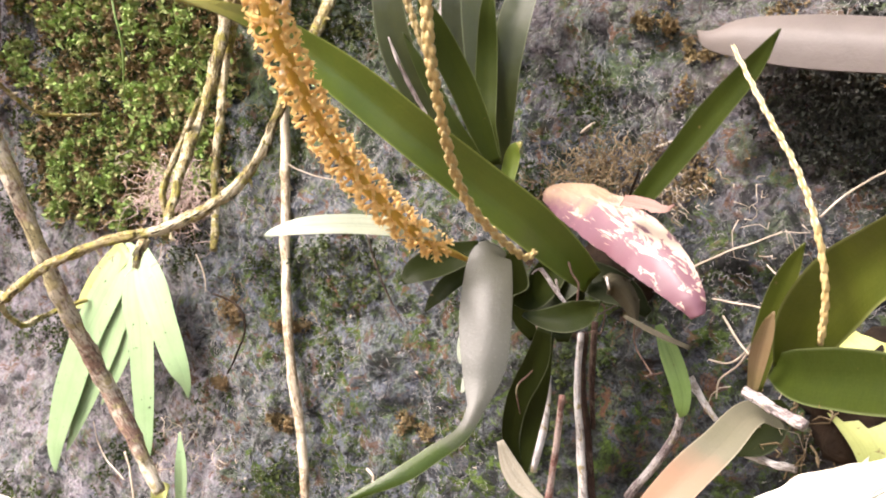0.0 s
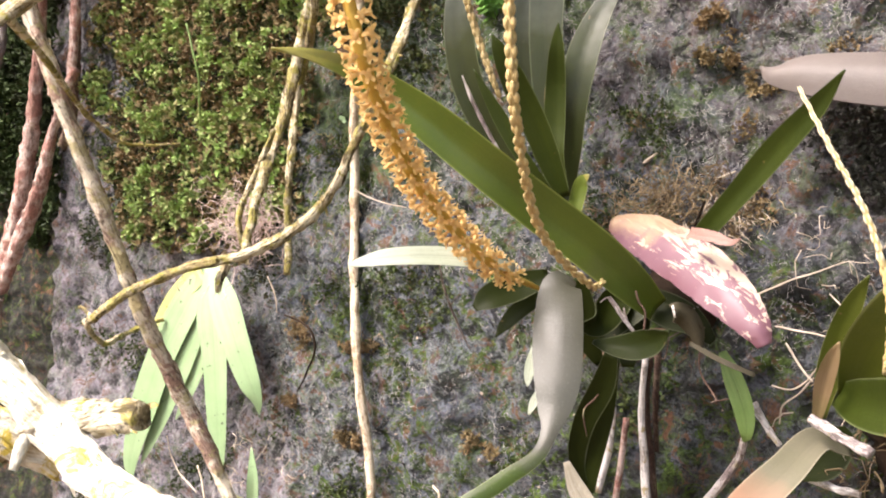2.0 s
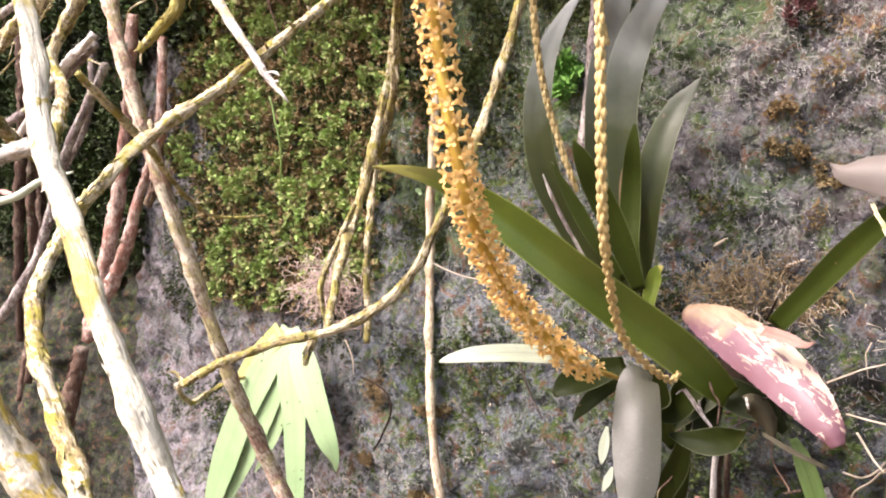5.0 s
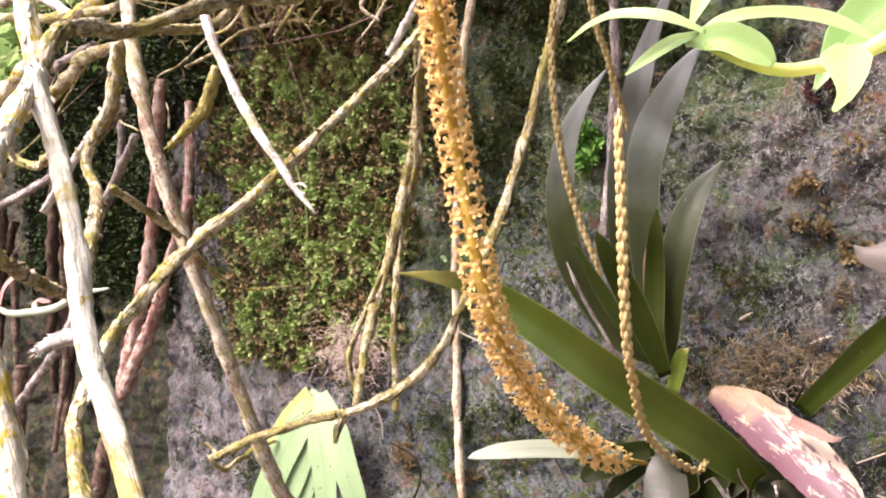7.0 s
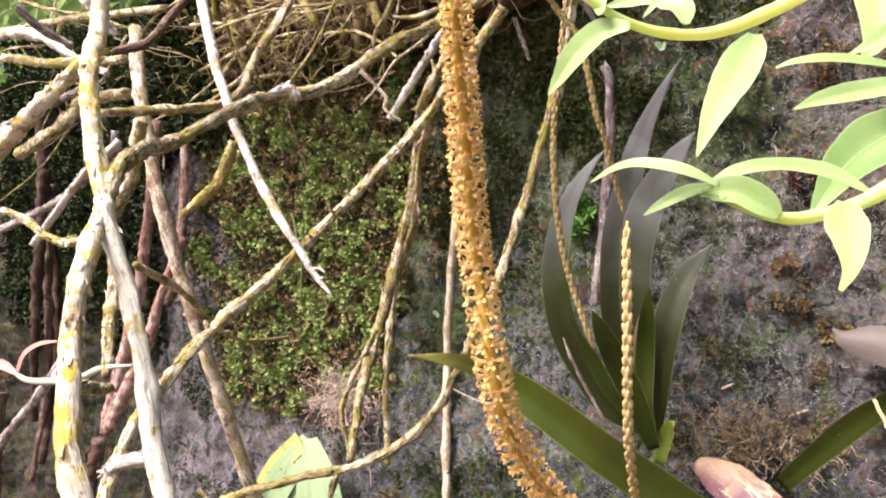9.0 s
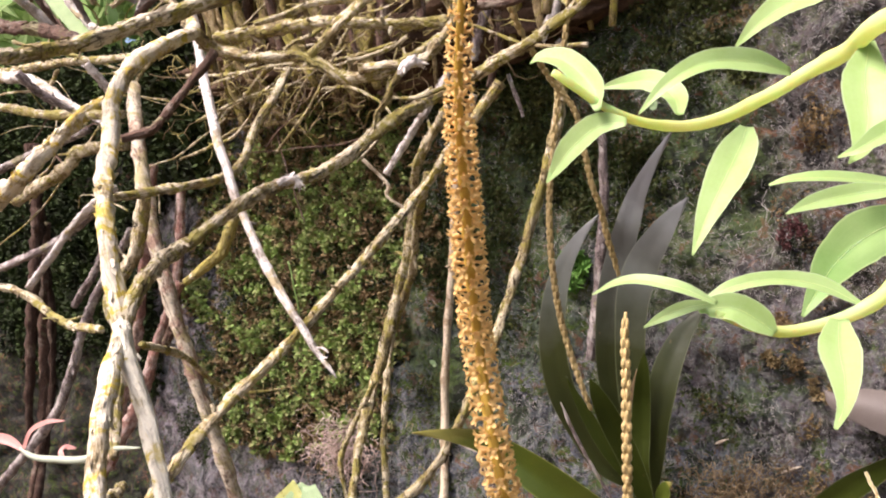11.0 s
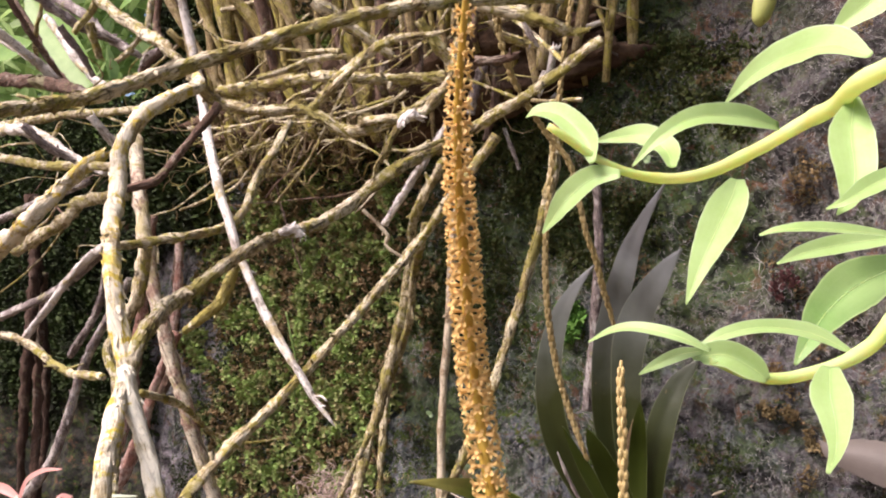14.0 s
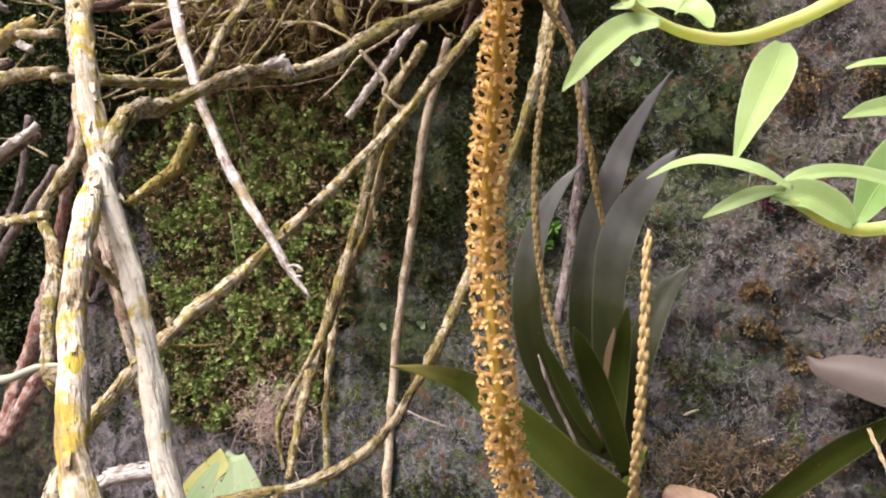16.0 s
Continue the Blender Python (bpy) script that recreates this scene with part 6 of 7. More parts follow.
debris_patch(-0.262, 1.5, 0.055, 0.045, 420, 62, MOSS_CRUST, 0.009, 0.00035, "moss_stems", "ochre stems and runners through the moss", 0.004, 0.002)
debris_patch(-0.255, 1.58, 0.06, 0.04, 260, 63, DEBRIS, 0.01, 0.0004, "moss_stems", "brown dead stems through the moss", 0.004, 0.002)
for count, seed, mat, lab in ((300, 64, DEBRIS, "brown dry rootlets matted under the canes"), (260, 65, MOSS_CRUST, "yellow mossy rootlets matted under the canes")):
    debris_patch(-0.2, 1.715, 0.07, 0.022, count, seed, mat, 0.035, 0.0006, "root_mat", lab, 0.03, 0.03)

# ---- small growth on the rock ----
for u, z, r in ((0.0463, 1.6639, 0.0036), (-0.0944, 1.5017, 0.0032), (-0.1212, 1.4992, 0.0028), (0.1012, 1.6351, 0.0022)):
    sprout = empty("sprout", surface(u, z, 0.001), "tiny sprout with round pale green leaves on the rock", "sprout", "sprouts on the rock")
    for side_u, up in ((-0.9, 0.5), (0.8, 0.3), (0.1, -0.9)):
        tip = surface(u + side_u * r, z + up * r, 0.004)
        root = surface(u, z, 0.0015)
        mid = [root + (tip - root) * k for k in (0.0, 0.35, 0.75, 1.0)]
        leaf_part(sprout, [(*p, w) for p, w in zip(mid, (r * 0.15, r * 0.5, r * 0.5, r * 0.1))], LEAF_FERN, fold=0.15, thick=0.0004, n=4)
for u, z in ((0.0829, 1.4615), (0.1225, 1.4499)):
    bm = bmesh.new()
    a, b = surface(u - 0.005, z - 0.002, 0.002), surface(u + 0.005, z + 0.0025, 0.002)
    tube(bm, [(*(a + (b - a) * k), w) for k, w in ((0, 0.0003), (0.3, 0.0009), (0.7, 0.0008), (1, 0.0002))], 8, 5, 0.25)
    tagged(link("dry_husk", bm, HAIR), "small pale dry husk lying on the rock", "husk", "husks on the rock")

# ---- dry branches in front ----
BR = "dry branches"
stick("dry_branch", [(-0.195, 0.1443, 1.6036, 0.00225), (-0.1911, 0.1863, 1.6209, 0.0026), (-0.1653, 0.2143, 1.6415, 0.0026), (-0.1267, 0.2344, 1.6628, 0.0025), (-0.0899, 0.2596, 1.6816, 0.0025), (-0.056, 0.2913, 1.6972, 0.0025), (-0.0231, 0.3248, 1.7114, 0.00225)], BARK_YELLOW, "long dry branch with yellow moss crossing the clump", "branch", BR, 14, 0.007, 12, 0.3, seed=20, crust=MOSS_CRUST, flakes=170)
stick("dry_branch", [(-0.1949, 0.2996, 1.6677, 0.00222), (-0.1813, 0.2693, 1.6516, 0.00249), (-0.1825, 0.2368, 1.6352, 0.00285), (-0.1833, 0.2071, 1.6142, 0.00285), (-0.1752, 0.1843, 1.5862, 0.00276), (-0.1629, 0.1574, 1.5625, 0.00258), (-0.1521, 0.1478, 1.53, 0.00258)], BARK_PALE, "pale dry branch with yellow lichen patches", "branch", BR, 5, 0.006, 12, 0.2, 0.1, seed=21)
stick("dry_branch", [(-0.1521, 0.1478, 1.53, 0.00222), (-0.1455, 0.1227, 1.5078, 0.00240), (-0.1355, 0.1022, 1.4776, 0.00258), (-0.1232, 0.0947, 1.452, 0.00267), (-0.1155, 0.09, 1.4231, 0.00267), (-0.1, 0.092, 1.4, 0.00249), (-0.0836, 0.0947, 1.3894, 0.00231), (-0.0761, 0.0974, 1.3836, 0.00231), (-0.07, 0.101, 1.379, 0.00231)], BARK_PALE, "pale lichen-spotted fork of a dry branch", "branch", BR, 4, 0.006, 12, 0.2, 0.1, seed=22)
stick("dry_branch", [(-0.1521, 0.1478, 1.53, 0.00240), (-0.15, 0.1444, 1.528, 0.00232), (-0.1363, 0.1353, 1.4978, 0.00222), (-0.1241, 0.1225, 1.4661, 0.00222), (-0.1072, 0.1052, 1.4455, 0.00214), (-0.0975, 0.1, 1.427, 0.00214), (-0.0859, 0.0998, 1.4013, 0.00222), (-0.0807, 0.0996, 1.3945, 0.00231), (-0.0753, 0.0990, 1.3888, 0.00249), (-0.0672, 0.0964, 1.3813, 0.00276), (-0.0580, 0.0900, 1.3773, 0.00258), (-0.0363, 0.068, 1.3790, 0.00214), (-0.0227, 0.061, 1.38, 0.00214), (-0.0109, 0.06, 1.3781, 0.00214), (0, 0.06, 1.3773, 0.00214), (0.0123, 0.061, 1.3781, 0.00214), (0.0247, 0.063, 1.3808, 0.00214), (0.0419, 0.068, 1.3831, 0.00214), (0.0773, 0.08, 1.3837, 0.00214)], BARK_CREAM, "bleached fork of a dry branch reaching forward under the orchids", "branch", BR, 4, 0.006, 12, 0.2, 0.1, seed=23)
stick("dry_branch", [(-0.079, 0.1, 1.3815, 0.0024), (-0.0735, 0.1, 1.3845, 0.0027), (-0.066, 0.0995, 1.3855, 0.0024), (-0.0562, 0.0932, 1.3865, 0.0019)], BARK_YELLOW, "yellow broken stub where two pale branches meet", "branch", BR, 1, 0.003, 10, 0.25, seed=39, flakes=30)
stick("dry_branch", [(-0.1299, 0.1328, 1.4678, 0.00176), (-0.1343, 0.1332, 1.4671, 0.00177), (-0.1388, 0.1336, 1.4659, 0.0015), (-0.1411, 0.1327, 1.4642, 0.00095)], BARK_WHITE, "bleached broken knob on a forked branch", "branch", BR, 1, 0.004, 9, 0.3, seed=36)
stick("dry_branch", [(-0.1461, 0.1217, 1.486, 0.00169), (-0.16, 0.1538, 1.4824, 0.00182), (-0.1696, 0.1834, 1.4783, 0.00188), (-0.1795, 0.213, 1.4757, 0.00133)], BARK_YELLOW, "short yellow stub on a forked branch", "branch", BR, 1, 0.004, 9, 0.3, seed=37)
stick("dry_branch", [(-0.1521, 0.1478, 1.53, 0.0023), (-0.1503, 0.1566, 1.5443, 0.0022), (-0.1559, 0.2024, 1.558, 0.0021), (-0.1449, 0.2454, 1.58, 0.0023), (-0.1291, 0.2907, 1.5967, 0.0025), (-0.105, 0.3236, 1.6248, 0.0027), (-0.0803, 0.3546, 1.6479, 0.0027), (-0.0418, 0.3316, 1.6637, 0.0025), (-0.004, 0.3172, 1.6883, 0.0023)], BARK_YELLOW, "yellow-brown dry branch rising to the clump", "branch", BR, 14, 0.007, 10, 0.3, seed=24, crust=MOSS_CRUST, flakes=170)
stick("dry_branch", [(-0.0543, 0.3418, 1.6478, 0.0025), (-0.0792, 0.3594, 1.6182, 0.0025), (-0.0978, 0.3661, 1.5945, 0.0023), (-0.1113, 0.348, 1.5735, 0.0022), (-0.1285, 0.3211, 1.5463, 0.0021), (-0.1487, 0.2958, 1.5176, 0.0021), (-0.1673, 0.2693, 1.4928, 0.0024), (-0.1835, 0.2506, 1.4655, 0.0023), (-0.1909, 0.2382, 1.4405, 0.0025), (-0.1831, 0.2203, 1.4231, 0.0027), (-0.1646, 0.2025, 1.3989, 0.0028), (-0.1419, 0.1838, 1.3698, 0.0028)], BARK_CRUST, "long thin lichen-crusted branch slanting down", "branch", BR, 14, 0.006, 10, 0.3, seed=25, crust=MOSS_CRUST, flakes=170)
stick("dry_branch", [(-0.2267, 0.3544, 1.735, 0.0025), (-0.2181, 0.3595, 1.6973, 0.0025), (-0.2084, 0.3536, 1.6619, 0.0026), (-0.1962, 0.3382, 1.6296, 0.0025), (-0.1819, 0.3244, 1.5963, 0.0023), (-0.1645, 0.3131, 1.5636, 0.0022), (-0.1448, 0.2975, 1.5364, 0.002), (-0.1297, 0.2905, 1.5174, 0.0014), (-0.1215, 0.2868, 1.5075, 0.0003)], BARK_WHITE, "bleached white twig ending in a bare point", "branch", BR, 9, 0.006, 9, 0.12, seed=26, flakes=0)
stick("dry_branch", [(-0.2233, 0.3225, 1.5894, 0.00333), (-0.2289, 0.326, 1.5619, 0.00335), (-0.2443, 0.3332, 1.54, 0.0025), (-0.2358, 0.3279, 1.522, 0.0027), (-0.2257, 0.3064, 1.5054, 0.00307), (-0.213, 0.2773, 1.474, 0.002)], BARK_YELLOW, "crooked dry twig with yellow crust", "branch", BR, 6, 0.006, 9, 0.3, seed=27)
stick("dry_branch", [(-0.1861, 0.3465, 1.5835, 0.00268), (-0.1946, 0.3518, 1.566, 0.00299), (-0.2071, 0.3595, 1.5569, 0.00249), (-0.2193, 0.3671, 1.5501, 0.0017)], BARK_CRUST, "short broken twig crusted with lichen", "branch", BR, 1, 0.005, 9, 0.3, seed=28, crust=MOSS_CRUST, flakes=90)
stick("dry_branch", [(-0.2184, 0.2724, 1.582, 0.00194), (-0.2061, 0.3001, 1.5894, 0.00195), (-0.1929, 0.339, 1.6003, 0.00214), (-0.188, 0.3595, 1.6124, 0.00224), (-0.1848, 0.3692, 1.6296, 0.0023), (-0.1788, 0.3773, 1.647, 0.00219), (-0.1699, 0.3835, 1.6679, 0.00191)], BARK_YELLOW, "thin yellow-green mossy dry twig", "branch", BR, 6, 0.006, 8, 0.3, seed=29, crust=MOSS_CRUST, flakes=170)
stick("dry_branch", [(-0.195, 0.2932, 1.6651, 0.0021), (-0.1858, 0.3111, 1.6567, 0.00272), (-0.1661, 0.3106, 1.6528, 0.00243), (-0.1436, 0.3084, 1.6517, 0.00241), (-0.1228, 0.3073, 1.6418, 0.00265), (-0.1027, 0.3066, 1.6456, 0.00237), (-0.0798, 0.3159, 1.663, 0.00202)], BARK_YELLOW, "mossy crooked twig in the clump", "branch", BR, 12, 0.008, 8, 0.4, seed=30, crust=MOSS_CRUST, flakes=170)
stick("dry_branch", [(-0.2098, 0.2671, 1.6063, 0.00145), (-0.1983, 0.2717, 1.6113, 0.00171), (-0.1903, 0.2785, 1.6266, 0.00174), (-0.1823, 0.2971, 1.6511, 0.00184)], BARK_BROWN, "crooked brown twig in the clump", "branch", BR, 3, 0.006, 8, 0.3, seed=31)
stick("dry_branch", [(-0.152, 0.3489, 1.6635, 0.00133), (-0.1331, 0.3489, 1.6851, 0.00177), (-0.1109, 0.3587, 1.706, 0.00181), (-0.0878, 0.3562, 1.7051, 0.0015)], BARK_YELLOW, "thin mossy twig in the clump", "branch", BR, 3, 0.006, 7, 0.3, seed=32, crust=MOSS_CRUST, flakes=170)
stick("dry_branch", [(-0.2123, 0.3863, 1.686, 0.00388), (-0.1766, 0.3759, 1.6879, 0.00347), (-0.1427, 0.3667, 1.6881, 0.00277), (-0.1124, 0.3714, 1.6874, 0.00309), (-0.0834, 0.377, 1.6908, 0.0028)], BARK_YELLOW, "moss-covered level twig in the clump", "branch", BR, 12, 0.008, 8, 0.45, seed=33, crust=MOSS_CRUST, flakes=170)
stick("dry_branch", [(-0.3003, 0.3232, 1.547, 0.0017), (-0.2729, 0.3062, 1.5427, 0.0018), (-0.2433, 0.2879, 1.53, 0.0018), (-0.2016, 0.2385, 1.5277, 0.0014)], BARK_YELLOW, "thin yellow-brown twig with side shoots", "branch", BR, 3, 0.008, 8, 0.3, seed=34)
stick("dry_branch", [(-0.2089, 0.2901, 1.5204, 0.0016), (-0.2299, 0.3972, 1.51, 0.0018), (-0.2393, 0.4736, 1.49, 0.0014), (-0.234, 0.5174, 1.4791, 0.001), (-0.2072, 0.5361, 1.4816, 0.0007)], BARK_CRUST, "thin crusted twig running to the rock", "branch", BR, 8, 0.006, 8, 0.35, seed=35, crust=MOSS_CRUST, flakes=120)
for k, (rows, mat) in enumerate((([(-0.615, 0.636, 1.7871, 0.00563), (-0.4373, 0.5258, 1.7434, 0.00472), (-0.3683, 0.483, 1.7252, 0.00436), (-0.3283, 0.4582, 1.7098, 0.00377)], BARK_BROWN), ([(-0.5826, 0.71, 1.8662, 0.00394), (-0.4854, 0.6497, 1.809, 0.00361), (-0.4216, 0.6102, 1.7603, 0.00338)], BARK_WHITE), ([(-0.5759, 0.7294, 1.9314, 0.00261), (-0.5116, 0.6895, 1.859, 0.00246), (-0.4722, 0.6651, 1.8098, 0.00236), (-0.4368, 0.6432, 1.774, 0.00202)], BARK_BROWN), ([(-0.4766, 0.609, 1.8621, 0.00346), (-0.3894, 0.5549, 1.8091, 0.0036), (-0.3539, 0.5329, 1.7787, 0.00345), (-0.328, 0.5169, 1.7624, 0.00209)], BARK_GREY), ([(-0.332, 0.437, 1.7806, 0.00296), (-0.2888, 0.4102, 1.7453, 0.00348), (-0.2484, 0.3851, 1.7152, 0.00327), (-0.2275, 0.3722, 1.6967, 0.00158)], BARK_YELLOW), ([(-0.481, 0.6705, 1.8533, 0.00319), (-0.4232, 0.6347, 1.7902, 0.0035), (-0.3879, 0.6129, 1.7619, 0.00314)], BARK_WHITE), ([(-0.3361, 0.5807, 1.8499, 0.00257), (-0.3339, 0.5794, 1.8005, 0.00254), (-0.3059, 0.5385, 1.7714, 0.00216)], BARK_BROWN), ([(-0.3167, 0.5099, 1.7305, 0.00247), (-0.3095, 0.5054, 1.7501, 0.00246), (-0.2918, 0.4944, 1.7542, 0.00201)], BARK_GREY), ([(-0.6133, 0.7526, 1.7638, 0.00583), (-0.4988, 0.6816, 1.7467, 0.00477), (-0.4308, 0.6395, 1.712, 0.00323), (-0.3853, 0.6113, 1.6902, 0.00261)], BARK_WHITE),
                                 ([(-0.5433, 0.6504, 1.7214, 0.00358), (-0.4733, 0.607, 1.7026, 0.00335), (-0.4118, 0.5688, 1.6869, 0.00359), (-0.324, 0.5144, 1.6737, 0.00307)], BARK_YELLOW), ([(-0.4859, 0.5795, 1.588, 0.00632), (-0.4435, 0.5532, 1.6129, 0.00652), (-0.404, 0.5287, 1.6343, 0.00586), (-0.3739, 0.5336, 1.6691, 0.00508), (-0.3542, 0.5449, 1.691, 0.00388)], BARK_PALE), ([(-0.4808, 0.6469, 1.6281, 0.00497), (-0.4144, 0.6057, 1.6501, 0.00516), (-0.3979, 0.5955, 1.6624, 0.00463), (-0.3448, 0.5626, 1.6613, 0.00395)], BARK_YELLOW), ([(-0.6036, 0.7701, 1.6615, 0.00409), (-0.529, 0.7238, 1.6756, 0.00386), (-0.478, 0.6923, 1.6844, 0.00371), (-0.4234, 0.6584, 1.693, 0.00304)], BARK_GREY), ([(-0.6378, 0.8266, 1.5645, 0.00429), (-0.4974, 0.7396, 1.5978, 0.00415), (-0.4087, 0.6846, 1.6402, 0.00414)], BARK_GREY), ([(-0.5181, 0.7406, 1.5565, 0.00358), (-0.4489, 0.6977, 1.6183, 0.00368), (-0.4014, 0.6683, 1.6431, 0.00355)], BARK_WHITE), ([(-0.6147, 0.8123, 1.787, 0.00373), (-0.4985, 0.7402, 1.7774, 0.00399), (-0.3562, 0.652, 1.7578, 0.00353)], BARK_YELLOW))):
    stick("dry_branch", rows, mat, {"bark_brown": "brown dry stick of the tangled clump", "bark_bleached": "bleached stick of the tangled clump", "bark_grey_violet": "grey stick of the tangled clump", "bark_yellow_moss": "yellow mossy stick of the tangled clump", "bark_pale_lichen": "pale lichen-spotted stick of the tangled clump"}[mat.name], "branch", BR, 3, 0.007, 8, 0.3, seed=40 + k)
for k, (rows, mat) in enumerate((([(-0.1338, 0.5024, 1.6282, 0.0022), (-0.1213, 0.4946, 1.6463, 0.0026), (-0.1011, 0.4821, 1.6743, 0.0026), (-0.0893, 0.4748, 1.6915, 0.0022)], BARK_WHITE), ([(-0.0745, 0.4774, 1.6977, 0.00262), (-0.0707, 0.475, 1.7143, 0.00299), (-0.0649, 0.4714, 1.7323, 0.00261)], BARK_GREY), ([(-0.0646, 0.4948, 1.6847, 0.0023), (-0.0579, 0.4906, 1.715, 0.00287), (-0.0606, 0.4923, 1.7476, 0.00271)], BARK_BROWN), ([(-0.0322, 0.4512, 1.7023, 0.00267), (-0.0252, 0.4468, 1.7154, 0.00301), (-0.0199, 0.4435, 1.7307, 0.00265)], BARK_WHITE), ([(-0.074, 0.4653, 1.779, 0.00299), (-0.0516, 0.4632, 1.7645, 0.0037), (-0.0297, 0.4613, 1.7554, 0.0033), (-0.0133, 0.463, 1.7479, 0.00256)], BARK_YELLOW), ([(-0.0764, 0.4433, 1.7608, 0.00287), (-0.0644, 0.4594, 1.7606, 0.00331), (-0.0517, 0.4632, 1.7464, 0.00258), (-0.0299, 0.4615, 1.7371, 0.00219)], BARK_YELLOW), ([(-0.0133, 0.463, 1.7479, 0.0022), (-0.0003, 0.4667, 1.7521, 0.00184), (0.0129, 0.4702, 1.7578, 0.00111)], BARK_WHITE), ([(-0.0109, 0.4732, 1.753, 0.00112), (0.0074, 0.4736, 1.7449, 0.00111), (0.0216, 0.4707, 1.7346, 0.00074)], BARK_GREY), ([(0.0058, 0.4511, 1.7609, 0.00215), (-0.0028, 0.4564, 1.7557, 0.00254), (-0.0187, 0.4663, 1.7467, 0.00221)], BARK_BROWN), ([(-0.0521, 0.4988, 1.6944, 0.00135), (-0.0464, 0.4952, 1.6776, 0.00134), (-0.042, 0.4925, 1.6645, 0.00095)], BARK_GREY), ([(-0.0214, 0.4562, 1.7036, 0.00179), (-0.0089, 0.4602, 1.6898, 0.0018), (-0.0015, 0.4674, 1.6804, 0.00145)], BARK_GREY))):
    stick("root_stub", rows, mat, "broken stub at the foot of the orchid clump", "root", "stubs under the clump", 1, 0.005, 8, 0.3, seed=70 + k)

